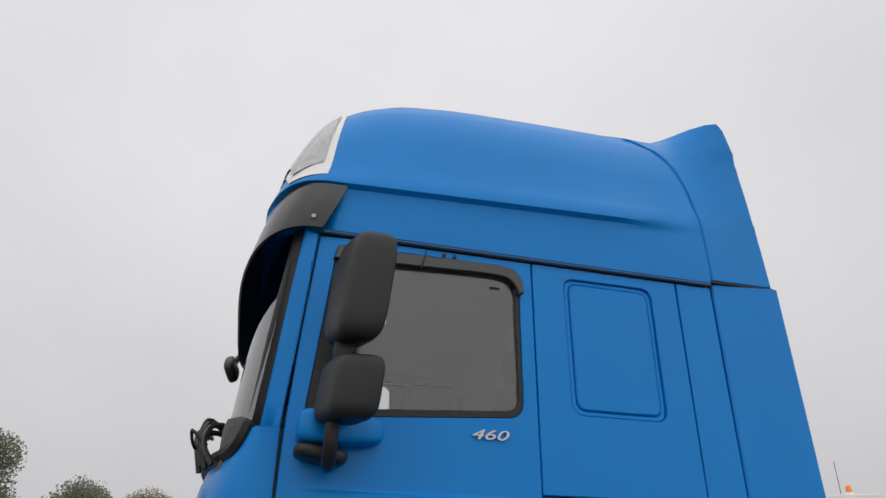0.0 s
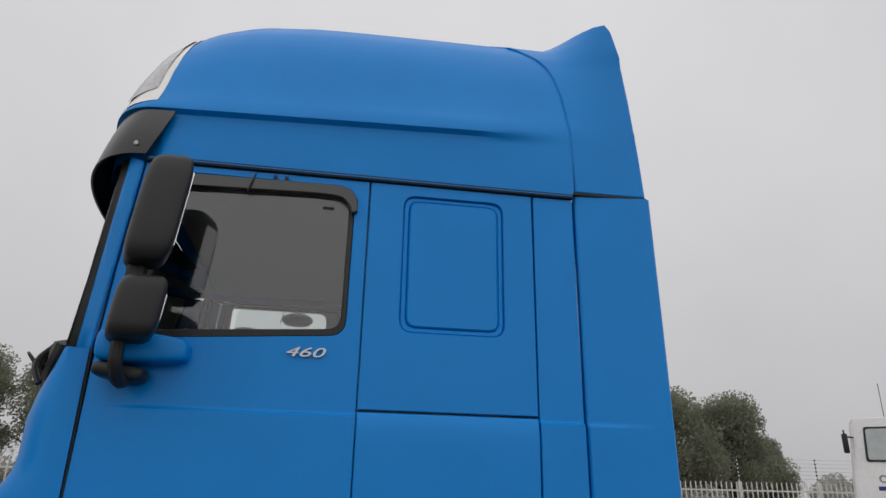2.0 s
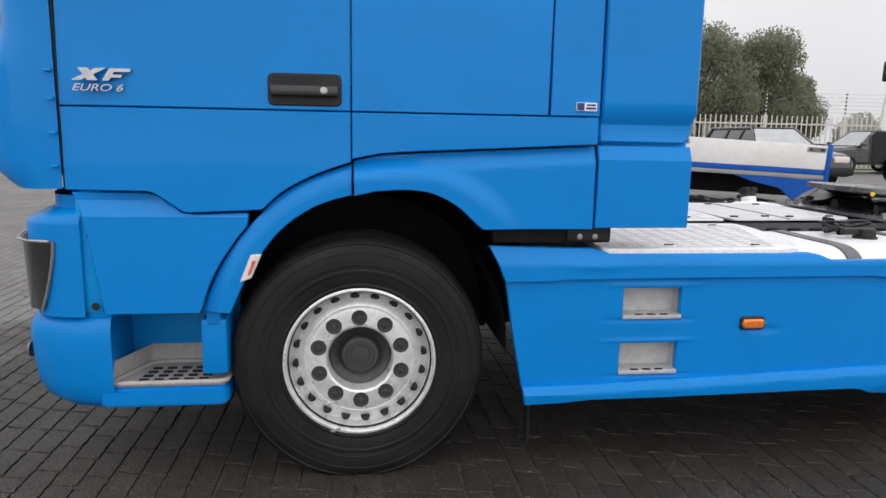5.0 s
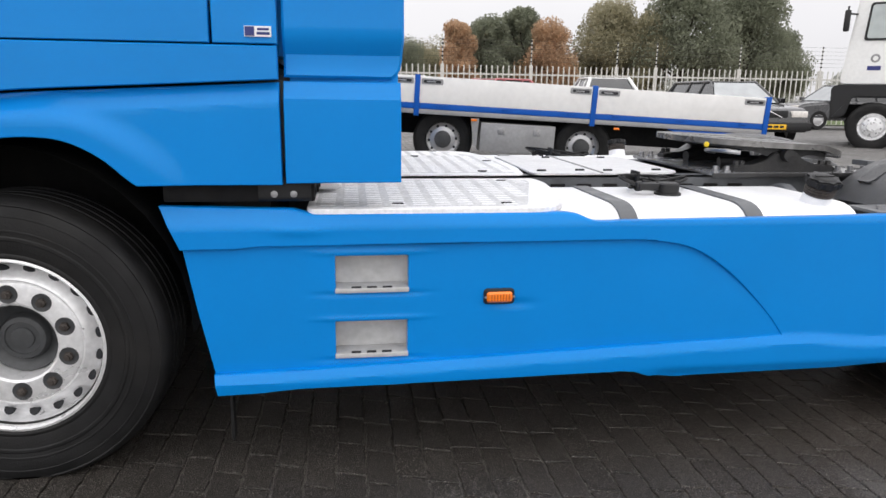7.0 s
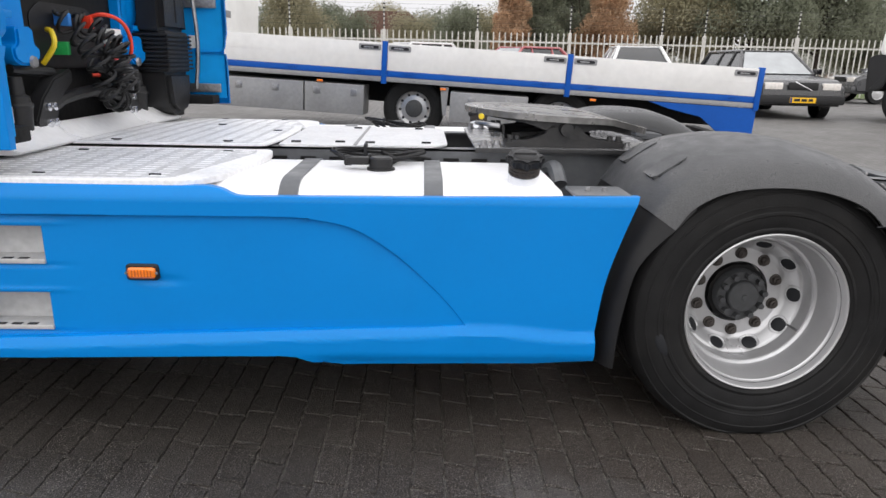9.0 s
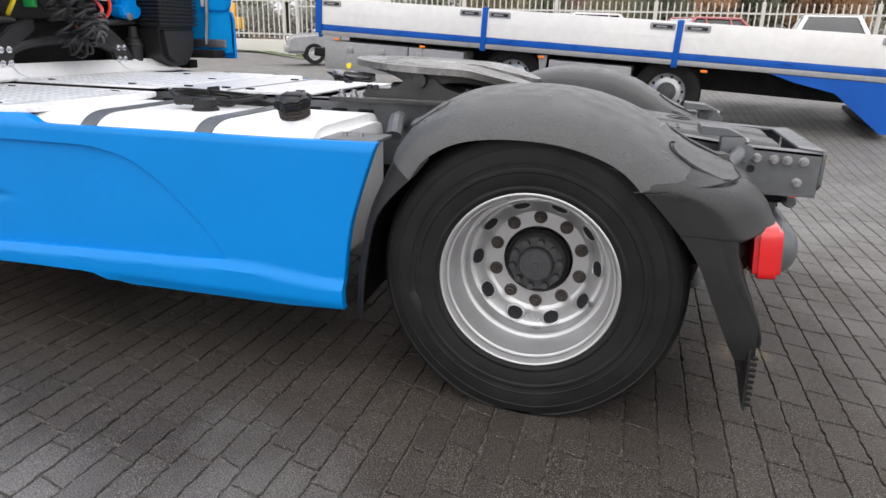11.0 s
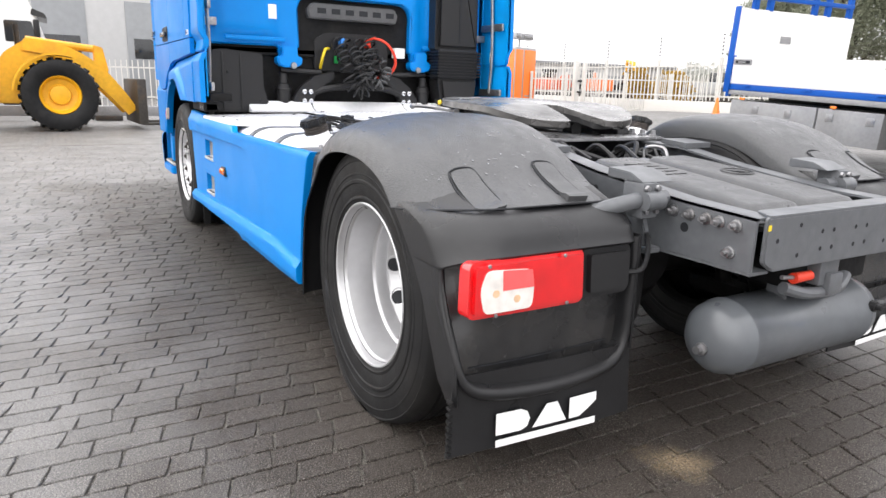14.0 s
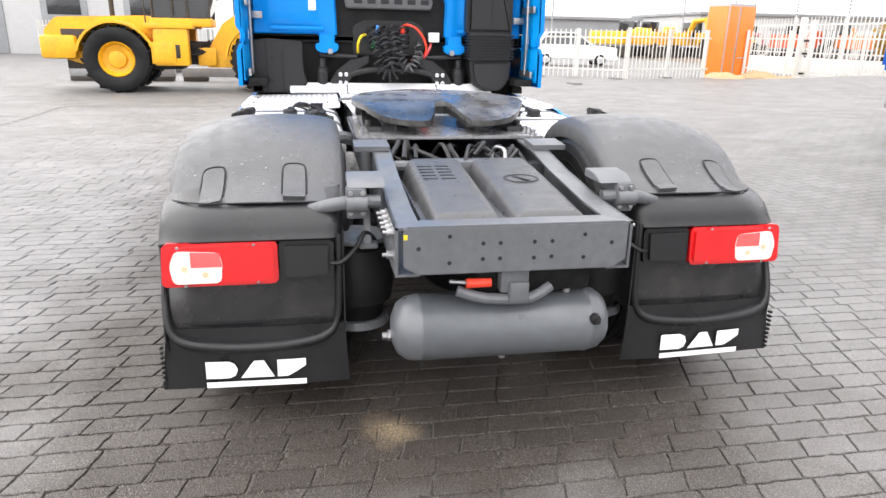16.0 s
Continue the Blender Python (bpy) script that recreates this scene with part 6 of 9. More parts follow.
def housing_skin():
    """Brow over the lamp and, below it, the flank between the wheel arch and the recess."""
    rows = []
    for z in (0.905, 0.890, 0.878, 0.870, 0.858, 0.845, 0.832, 0.819, 0.806, 0.794, 0.784, 0.775, 0.768, 0.762):
        rows.append(housing_row(z, 0.014 * smoothstep(0.848, 0.878, z), 0.046 * smoothstep(0.84, 0.762, z)))
    edge = rows[-1]
    rows.append([p + Vector((-0.004 if i > 6 else 0, 0.004 if i < 7 else 0.002 if i < 10 else 0, -0.007)) for i, p in enumerate(edge)])
    rows.append([p + Vector((-0.012 if i > 6 else 0, 0.004 if i < 7 else 0.006 if i < 10 else 0, -0.010)) for i, p in enumerate(edge)])
    rows.append([p + Vector((-0.075 if i > 6 else 0, 0.004 if i < 7 else 0.05 if i < 10 else 0, -0.008)) for i, p in enumerate(edge)])
    bm = grid(rows)
    flank = []
    for z in (0.716, 0.69, 0.66, 0.62, 0.58, 0.54, 0.50, 0.46, 0.42, 0.39, 0.36, 0.335):
        x0, x1 = lerp_table(ARCH_EDGE, z), lerp_table(RECESS_EDGE, z)
        foot = smoothstep(0.40, 0.33, z)
        flank.append([Vector((x0 + (x1 - x0) * k / 6, -1.250 + 0.012 * foot + (0.008 * (k / 6) ** 4), z)) for k in range(7)] + [Vector((x1 + 0.002, -1.236, z)), Vector((x1 - 0.012, -1.226, z))])
    flank.insert(0, [Vector((p.x, p.y, p.z + 0.002)) for p in flank[0]])
    me = bpy.data.meshes.new("flank")
    other = grid(flank)
    other.to_mesh(me)
    bm.from_mesh(me)
    bpy.data.meshes.remove(me)
    return bm


def recess_lip():
    """The rounded lip that runs in a U round the recess, with the recess walls behind it."""
    path = smooth_line([(4.588, -1.238, 0.722), (4.600, -1.238, 0.650), (4.624, -1.237, 0.590), (4.662, -1.235, 0.515), (4.690, -1.228, 0.445), (4.706, -1.205, 0.393), (4.716, -1.150, 0.364), (4.722, -1.04, 0.348), (4.725, -0.91, 0.342), (4.722, -0.78, 0.347), (4.714, -0.68, 0.362), (4.706, -0.628, 0.395), (4.702, -0.606, 0.450), (4.700, -0.600, 0.54), (4.700, -0.597, 0.65), (4.698, -0.596, 0.775)], 4)
    rows = []
    for i, p in enumerate(path):
        d = path[min(i + 1, len(path) - 1)] - path[max(i - 1, 0)]
        inward = Vector((0, -d.z, d.y)).normalized()
        wide = 1.0 + 0.45 * smoothstep(0.42, 0.36, p.z)
        rows.append([p + inward * u * wide + Vector((f, 0, 0)) for u, f in ((-0.008, -0.090), (-0.011, -0.030), (-0.012, -0.010), (-0.008, -0.002), (0.0, 0.002), (0.008, -0.001), (0.013, -0.008), (0.016, -0.022), (0.018, -0.085))])
    return grid(rows)


def turned(bm):
    """Lays a sheet that was pressed facing -y so that it faces the rear."""
    bmesh.ops.transform(bm, matrix=Matrix.Rotation(radians(90), 4, "Z"), verts=bm.verts)
    return bm


def fender(flip):
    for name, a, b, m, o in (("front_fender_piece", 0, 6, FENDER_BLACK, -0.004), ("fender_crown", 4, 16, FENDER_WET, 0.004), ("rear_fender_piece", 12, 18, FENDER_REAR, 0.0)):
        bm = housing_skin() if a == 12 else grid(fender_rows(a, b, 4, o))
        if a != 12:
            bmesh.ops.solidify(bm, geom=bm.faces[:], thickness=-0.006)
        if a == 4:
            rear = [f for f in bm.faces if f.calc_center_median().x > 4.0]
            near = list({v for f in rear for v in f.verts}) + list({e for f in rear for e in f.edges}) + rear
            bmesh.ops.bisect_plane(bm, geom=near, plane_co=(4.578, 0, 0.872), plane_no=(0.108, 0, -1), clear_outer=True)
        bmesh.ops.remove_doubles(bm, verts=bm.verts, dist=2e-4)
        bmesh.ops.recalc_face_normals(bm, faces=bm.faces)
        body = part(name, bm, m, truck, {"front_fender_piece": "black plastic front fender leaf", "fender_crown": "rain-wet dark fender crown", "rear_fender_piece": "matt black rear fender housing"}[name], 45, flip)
        if name == "fender_crown":
            for yc in (-1.06, -0.755):
                for xa, xb in ((4.378, 4.562), (3.62, 3.508)):
                    back = 1 if xb > xa else -1
                    loop = [(xb - 0.020 * back, -0.046), ((xa * 2 + xb) / 3, -0.046), (xa + 0.010 * back, -0.040), (xa - 0.002 * back, -0.020), (xa - 0.004 * back, 0.0), (xa - 0.002 * back, 0.020), (xa + 0.010 * back, 0.040), ((xa * 2 + xb) / 3, 0.046), (xb - 0.020 * back, 0.046)]
                    part("clip_outline", tube([crown_point(x, yc + dy, 0.0015) for x, dy in smooth_pairs(loop)], 0.0036, 5), SEAM, body, "", 60, flip)
                    lo, hi = min(xa, xb), max(xa, xb)
                    tongue = rounded([(lo + 0.006, -0.041), (hi + 0.018, -0.041), (hi + 0.018, 0.041), (lo + 0.006, 0.041)], [0.03, 0.008, 0.008, 0.03] if back > 0 else [0.008, 0.03, 0.03, 0.008], 5)
                    bm = prism(tongue, "z", 0.0, 0.007)
                    for c in np.linspace(lo + 0.02, hi, 9):
                        bmesh.ops.bisect_plane(bm, geom=bm.verts[:] + bm.edges[:] + bm.faces[:], plane_co=(c, 0, 0), plane_no=(1, 0, 0), dist=1e-5)
                    foot = hi if back > 0 else lo
                    for v in bm.verts:
                        lift = 0.012 * smoothstep(0.035, 0.005, abs(v.co.x - foot - 0.01 * back)) if v.co.z > 0.003 else -0.004
                        v.co = crown_point(v.co.x, v.co.y + yc, v.co.z + lift)
                    part("clip_tongue", bm, FENDER_WET, body, "", 40, flip)
    # Drops of rain standing on the crown
    rng = random.Random(31)
    vs, fs = [], []
    for _ in range(620):
        x, y = 3.55 + 0.98 * rng.random(), -1.19 + 0.59 * rng.random() ** 0.8
        c, r = crown_point(x, y, 0.0), rng.choice((0.0016, 0.0022, 0.003, 0.0042))
        b = len(vs)
        stretch = rng.uniform(0.8, 1.9)
        ring = [(math.cos(k * math.pi / 3), math.sin(k * math.pi / 3)) for k in range(6)]
        vs += [(c.x + r * p * stretch, (c.y + r * q) * (-1 if flip else 1), c.z + 0.0005 - (x - 4.0) * r * p * stretch * 0.9) for p, q in ring] + [(c.x, c.y * (-1 if flip else 1), c.z + r * 0.55)]
        fs += [(b + k, b + (k + 1) % 6, b + 6) if not flip else (b + (k + 1) % 6, b + k, b + 6) for k in range(6)]
    me = bpy.data.meshes.new("rain_drops")
    me.from_pydata(vs, [], fs)
    me.materials.append(WATER)
    me.shade_smooth()
    drops = new("rain_drops", me)
    drops.parent = truck
    tagged(drops, "rain drops standing on the fender", "", "", "stuff")
    # Seam, lip and panel of the lamp recess
    seam = []
    for p in housing_row(0.866, -0.0015)[:-8]:
        seam.append(Vector((p.x, p.y, 0.8715 - 0.108 * (4.578 - p.x))))
    part("fender_seam", tube(seam, 0.0035, 5), SEAM, truck, "", 30, flip)
    lip = recess_lip()
    bmesh.ops.recalc_face_normals(lip, faces=lip.faces)
    part("recess_lip", lip, FENDER_REAR, truck, "rounded black lip round the lamp recess", 60, flip)
    part("inner_side", panel([(4.58, 0.40), (4.695, 0.40), (4.695, 0.78), (4.58, 0.78)], (), lambda x, z: -0.586, 0.05, 0.05, 0.006, 0.001), FENDER_REAR, truck, "", 40, flip)

    def panel_x(y, z):
        """The recessed panel, swept forward where it meets the flank."""
        reach = 4.655 - 0.045 * (z - 0.40) - (lerp_table(RECESS_EDGE, z) - 0.020)
        return 4.655 - 0.045 * (z - 0.40) - max(0.0, reach) * smoothstep(-1.11, -1.236, y)

    part("lower_panel", turned(panel(rounded([(-1.236, 0.385), (-0.602, 0.385), (-0.602, 0.790), (-1.236, 0.790)], 0.04), (), lambda u, z: -panel_x(u, z), 0.03, 0.05, 0.01, 0.003)), STREAKED, truck, "glossy black panel with water streaks", 40, flip)
    part("panel_line", tube([(4.657, -1.18, 0.432), (4.658, -0.92, 0.427), (4.657, -0.66, 0.432)], 0.0028, 5, 5), SEAM, truck, "", 40, flip)
    # Lamp and its black side box
    lean = Matrix.Translation((4.668, 0, 0.675)) @ Matrix.Rotation(radians(-4), 4, "Y")
    bm = prism(rounded([(-1.225, -0.080), (-0.818, -0.080), (-0.818, 0.082), (-1.215, 0.080)], 0.026), "x", -0.028, 0.050, 0.014)
    bmesh.ops.transform(bm, matrix=lean, verts=bm.verts)
    lamp = part("tail_lamp", bm, RED_LENS, truck, "red tail lamp with clear reversing section", 40, flip)
    bm = prism(rounded([(-1.180, -0.066), (-1.018, -0.066), (-1.010, 0.0), (-1.018, 0.046), (-1.170, 0.056), (-1.192, 0.0)], 0.02), "x", 0.046, 0.0518, 0.001)
    bmesh.ops.transform(bm, matrix=lean, verts=bm.verts)
    part("clear_lens", bm, CLEAR_LENS, lamp, "", 40, flip)
    bm = prism(rounded([(-1.118, -0.006), (-1.012, -0.006), (-1.018, 0.045), (-1.118, 0.051)], 0.003), "x", 0.0518, 0.0535, 0.0005)
    bmesh.ops.transform(bm, matrix=lean, verts=bm.verts)
    part("pale_lens", bm, RED_PALE, lamp, "", 40, flip)
    for y, z in ((-1.16, 0.066), (-0.90, 0.070), (-1.14, -0.074), (-0.89, -0.070)):
        part("lens_screw", lathe([(0, 0.004), (0.005, 0.003), (0.006, 0)], tuple(lean @ Vector((0.049, y, z))), "x", 8), STEEL, lamp, "", 30, flip)
    for y, z in ((-1.140, -0.012), (-1.070, -0.034)):
        part("bulb_shade", lathe([(0, 0.0008), (0.011, 0.0008), (0.012, 0)], tuple(lean @ Vector((0.0518, y, z))), "x", 12), AMBER_PALE, lamp, "", 30, flip)
    bm = prism(rounded([(-0.814, -0.078), (-0.622, -0.074), (-0.616, 0.078), (-0.814, 0.080)], 0.03), "x", -0.028, 0.044, 0.020)
    bmesh.ops.transform(bm, matrix=lean, verts=bm.verts)
    part("lamp_side_box", bm, BLACK, truck, "glossy black cover beside the lamp", 40, flip)
    # Rubber flap with a white mark made of plain shapes and a bar
    rows = [[Vector((4.688 + 0.03 * (0.36 - z) + 0.012 * math.sin(6 * y), y + (0.012 * (0.36 - z) / 0.2 if y > -0.9 else -0.02 * (0.36 - z) / 0.2), z)) for y in np.linspace(-1.245, -0.580, 9)] for z in np.linspace(0.178, 0.42, 6)]
    bm = grid(rows)
    bmesh.ops.solidify(bm, geom=bm.faces[:], thickness=0.008)
    flap = part("mud_flap", bm, FENDER_REAR, truck, "black rubber mud flap with white mark", 40, flip)
    y_mid = -0.92
    for pts in ([(-0.185, 0.222), (-0.185, 0.290), (-0.100, 0.290), (-0.078, 0.280), (-0.068, 0.256), (-0.078, 0.232), (-0.100, 0.222)], [(-0.058, 0.222), (-0.008, 0.290), (0.030, 0.290), (0.066, 0.222)], [(0.078, 0.222), (0.078, 0.290), (0.185, 0.290), (0.185, 0.262), (0.150, 0.240), (0.118, 0.222)], [(-0.185, 0.184), (0.185, 0.184), (0.185, 0.206), (-0.185, 0.206)]):
        pts = [((-a if flip else a), z) for a, z in pts]
        bm = prism([(y_mid + a, z) for a, z in pts], "x", 4.7045, 4.7065)
        for v in bm.verts:
            v.co.x += 0.03 * (0.30 - v.co.z) + 0.012 * math.sin(6 * v.co.y) - 0.002
        part("white_mark", bm, WHITE_PRINT, flap, "", 40, flip)
    for k in range(9):
        part("flap_stud", box((4.675, -1.262, 0.19 + k * 0.020), (4.695, -1.250, 0.20 + k * 0.020), 0.002), RUBBER, flap, "", 40, flip)
    arch = [(x, z - 0.05) for x, z in FENDER_LINE[4:15]]
    part("fender_back_wall", prism(arch + [(4.55, 0.62), (3.5, 0.62)], "y", -0.586, -0.578), DARK, truck, "", 30, flip)


for flip in (False, True):
    fender(flip)

# ---- behind the cab ----
def wall_press(u, z):
    """Broad pressed pads either side of the cut-out."""
    pad = smoothstep(0.62, 0.68, abs(u)) * smoothstep(1.10, 1.02, abs(u)) * smoothstep(1.52, 1.58, z) * smoothstep(1.98, 1.90, z)
    rim = smoothstep(0.58, 0.53, abs(u)) * smoothstep(1.94, 1.89, z)
    return -0.028 * pad - 0.020 * rim


wall_half = [(0.340, 1.835), *curve2([(0.40, 1.832), (0.455, 1.80), (0.475, 1.74)], 4), (0.468, 1.47), (0.488, 1.455), *curve2([(0.490, 1.38), (0.505, 1.325), (0.555, 1.312), (0.605, 1.325), (0.618, 1.38)], 3), (0.622, 1.455), (0.64, 1.470), (1.165, 1.465), (1.165, 3.06)]
wall = part("cab_rear_wall", panel(wall_half + [(-a, b) for a, b in wall_half[::-1]], (), wall_press, 0.04, 0.04, 0.05, 0.012), BLUE, truck, "blue cab rear wall with a deep cut-out")
wall.rotation_euler = (0, 0, radians(90))
wall.location = (0.985, 0, 0)
part("cutout_back", box((0.80, -0.60, 1.42), (0.84, 0.60, 1.95)), DARK, truck)
part("cutout_top", box((0.80, -0.52, 1.835), (0.93, 0.52, 1.86)), BLUE_IN, truck)
grille = part("vent_bar", prism(rounded([(-0.385, 1.685), (0.345, 1.685), (0.365, 1.75), (0.33, 1.80), (-0.36, 1.80), (-0.40, 1.75)], 0.02), "x", 0.93, 1.00, 0.01), FENDER, truck, "dark slotted air grille bar")
for k in range(6):
    part("vent_slot", box((1.001, -0.32 + k * 0.115, 1.725), (1.003, -0.25 + k * 0.115, 1.765)), SEAM, grille)
for s in (-1, 1):
    mount = part("cab_mount", prism(rounded([(s * 0.615, 1.47), (s * 0.615, 1.40), (s * 0.655, 1.39), (s * 0.650, 1.34), (s * 0.60, 1.315), (s * 0.51, 1.315), (s * 0.462, 1.34), (s * 0.458, 1.39), (s * 0.495, 1.40), (s * 0.495, 1.47)], 0.02), "x", 0.95, 1.05, 0.01), BLUE, truck, "blue cab mounting foot")
    part("mount_bolt", lathe([(0, 0.014), (0.022, 0.012), (0.026, 0)], (1.05, s * 0.53, 1.33), "x", 12), STEEL, mount)
    shock = part("cab_damper", lathe([(0, 1.27), (0.030, 1.27), (0.035, 1.20), (0.050, 1.19), (0.056, 1.14), (0.052, 1.10), (0.046, 1.00), (0.052, 0.97), (0, 0.97)], (1.0, s * 0.60, 0.0), "z", 20), BLACK, truck, "black cab suspension damper")
    part("damper_ring", lathe([(0.058, 1.165), (0.062, 1.155), (0.058, 1.145)], (1.0, s * 0.60, 0), "z", 20), BLACK, shock)
    bracket = part("suspension_bracket", prism([(s * 0.52, 1.0), (s * 0.40, 1.02), (s * 0.33, 1.16), (s * 0.20, 1.24), (s * 0.20, 1.30), (s * 0.36, 1.26), (s * 0.47, 1.18), (s * 0.54, 1.08)], "x", 0.97, 1.04, 0.008), BLACK, truck, "black cast bracket with bolts")
    for y in (0.40, 0.45):
        for z in (1.07, 1.14):
            part("bracket_bolt", lathe([(0, 0.014), (0.018, 0.012), (0.020, 0)], (1.04, s * y, z), "x", 12), CHROME, bracket)
    part("cross_strut", tube([(1.0, s * 0.50, 1.06), (1.02, s * 0.30, 1.16), (1.02, 0, 1.19)], 0.028, 8, 4), BLACK, truck)
    part("link_rod", tube([(1.0, s * 0.62, 1.30), (1.0, s * 0.30, 1.285)], 0.020, 8), BLACK, truck)
part("hose_panel", prism(rounded([(-0.33, 1.30), (0.27, 1.30), (0.31, 1.40), (0.29, 1.55), (0.20, 1.60), (-0.24, 1.60), (-0.34, 1.54)], 0.04), "x", 0.90, 0.945, 0.008), BLACK, truck, "black connection panel for the trailer hoses")
box_l = part("equipment_box", prism(rounded([(-1.200, 0.985), (-0.735, 0.985), (-0.728, 1.05), (-0.762, 1.16), (-0.765, 1.405), (-1.06, 1.430), (-1.19, 1.40)], 0.02), "x", 0.86, 1.06, 0.012), BLACK, truck, "black plastic equipment cover")
for y in (-1.06, -0.93):
    part("cover_rib", box((1.06, y - 0.006, 1.00), (1.068, y + 0.006, 1.41), 0.002), BLACK, box_l)
for y, z in ((-1.02, 1.27), (-1.02, 1.07), (-0.79, 1.07)):
    part("cover_screw", lathe([(0, 0.008), (0.012, 0.006), (0.013, 0)], (1.06, y, z), "x", 10), SEAM, box_l)
part("yellow_tag", box((1.061, -0.79, 1.01), (1.066, -0.765, 1.03), 0.001), YELLOW, box_l)
part("rear_lower_dark", box((0.70, -1.1, 0.75), (0.90, 1.1, 1.45)), DARK, truck)
# Intake stack with its bellows
stack = part("air_intake", prism(rounded([(0.635, 1.50), (1.045, 1.50), (1.035, 2.95), (0.645, 2.95)], 0.03), "x", 0.99, 1.17, 0.035), BLACK, truck, "tall black air intake stack with ribbed bellows")
part("stack_groove", box((1.171, 0.845, 1.56), (1.174, 0.862, 2.6)), SEAM, stack)
for k in range(9):
    z = 1.285 + k * 0.024
    part("bellows_rib", prism(rounded([(0.640, z), (1.055, z), (1.055, z + 0.013), (0.640, z + 0.013)], 0.005), "x", 0.985, 1.19, 0.005), BLACK, stack)
part("bellows_core", box((1.00, 0.66, 1.27), (1.175, 1.035, 1.51), 0.02), SEAM, stack)
part("intake_foot", prism(rounded([(0.665, 1.28), (1.05, 1.28), (1.03, 1.10), (0.96, 1.02), (0.80, 1.01), (0.70, 1.07)], 0.04), "x", 0.95, 1.17, 0.03), BLACK, stack)


def coil(x, ya, yb, z_top, z_low, turns, r, colour, name, phase=0.0):
    """A coiled hose hanging in a loop between two sockets."""
    spine = smooth_line([(0.97, ya, z_top), (x, ya + (yb - ya) * 0.05, z_top - 0.12), (x + 0.05, ya + (yb - ya) * 0.08, (z_top + z_low) / 2), (x + 0.07, ya + (yb - ya) * 0.25, z_low + 0.05), (x + 0.08, (ya + yb) / 2, z_low), (x + 0.07, ya + (yb - ya) * 0.75, z_low + 0.05), (x + 0.05, ya + (yb - ya) * 0.92, (z_top + z_low) / 2), (x, ya + (yb - ya) * 0.95, z_top - 0.12), (0.97, yb, z_top)], 24)
    pts = []
    n = turns * 12
    for k in range(n):
        s = k / (n - 1) * (len(spine) - 1)
        i = min(int(s), len(spine) - 2)
        p = spine[i].lerp(spine[i + 1], s - i)
        d = (spine[i + 1] - spine[i]).normalized()
        u = d.cross(Vector((1, 0, 0)))
        u = (u if u.length > 1e-3 else Vector((0, 1, 0))).normalized()
        w = d.cross(u)
        env = r * smoothstep(0, 0.06, k / n) * smoothstep(1, 0.94, k / n)
        a = 2 * math.pi * k / 12 + phase
        pts.append(p + u * env * math.cos(a) + w * env * math.sin(a))
    bm = add_tube(bmesh.new(), pts, 0.0085, 6)
    return part(name, bm, colour, truck, "", 60)


tagged(coil(1.08, -0.16, 0.10, 1.56, 1.15, 18, 0.055, BLACK, "coiled_air_hose"), "black coiled trailer air hose")
tagged(coil(1.14, -0.08, 0.02, 1.55, 1.22, 15, 0.048, BLACK, "coiled_air_hose", 1.0), "black coiled trailer air hose")
tagged(coil(1.05, 0.24, 0.04, 1.42, 1.20, 16, 0.034, FENDER, "coiled_cable"), "grey coiled trailer cable")
part("yellow_coupling", tube([(0.96, -0.29, 1.32), (1.02, -0.29, 1.40), (1.0, -0.26, 1.46), (0.96, -0.22, 1.47)], 0.012, 8, 4), YELLOW, truck, "yellow air line end")
for y, m in ((-0.12, SKYBLUE), (0.10, RED), (-0.16, GREEN)):
    part("coupling_head", box((0.95, y - 0.016, 1.49 if m is not GREEN else 1.36), (1.02, y + 0.016, 1.55 if m is not GREEN else 1.42), 0.006), m, truck, "coloured hose coupling head")
part("socket_box", box((0.95, 0.33, 1.42), (1.02, 0.42, 1.50), 0.006), WHITE, truck, "pale trailer socket")
part("socket_cable", tube([(0.95, 0.36, 1.42), (1.02, 0.33, 1.36), (1.0, 0.28, 1.28), (0.96, 0.22, 1.26)], 0.012, 6, 4), RED_PALE, truck)
part("red_air_hose", tube([(0.97, 0.10, 1.53), (1.06, 0.12, 1.56), (1.12, 0.20, 1.53), (1.13, 0.27, 1.44), (1.10, 0.29, 1.34), (1.02, 0.24, 1.27), (0.95, 0.18, 1.26)], 0.010, 8, 5), RED, truck, "thin red air hose arching over the panel")
part("rating_plate", box((1.012, -0.70, 1.66), (1.014, -0.64, 1.76)), WHITE_PRINT, truck, "white rating label")
for s in (-1, 1):
    part("wall_latch", box((1.01, s * 1.13 - 0.05, 1.585), (1.05, s * 1.13 + 0.05, 1.64), 0.004), STEEL, truck, "steel deflector latch")
    part("wall_rib", box((1.012, s * 0.80 - 0.22, 1.50), (1.022, s * 0.80 + 0.22, 1.53), 0.004), BLUE, truck)


# ---- the yard ----
def ground_z(x, y):
    """The paving lies level round the truck and rises gently towards the far fence."""
    bank = 0.34 * smoothstep(12.0, 21.0, y) * smoothstep(-8.0, -11.0, x) * smoothstep(-18.0, -15.5, x)
    return bank + 0.36 * smoothstep(3.2, 8.6, y) * (0.15 + 0.85 * smoothstep(-14, 2, x)) * smoothstep(-60, -10, x)


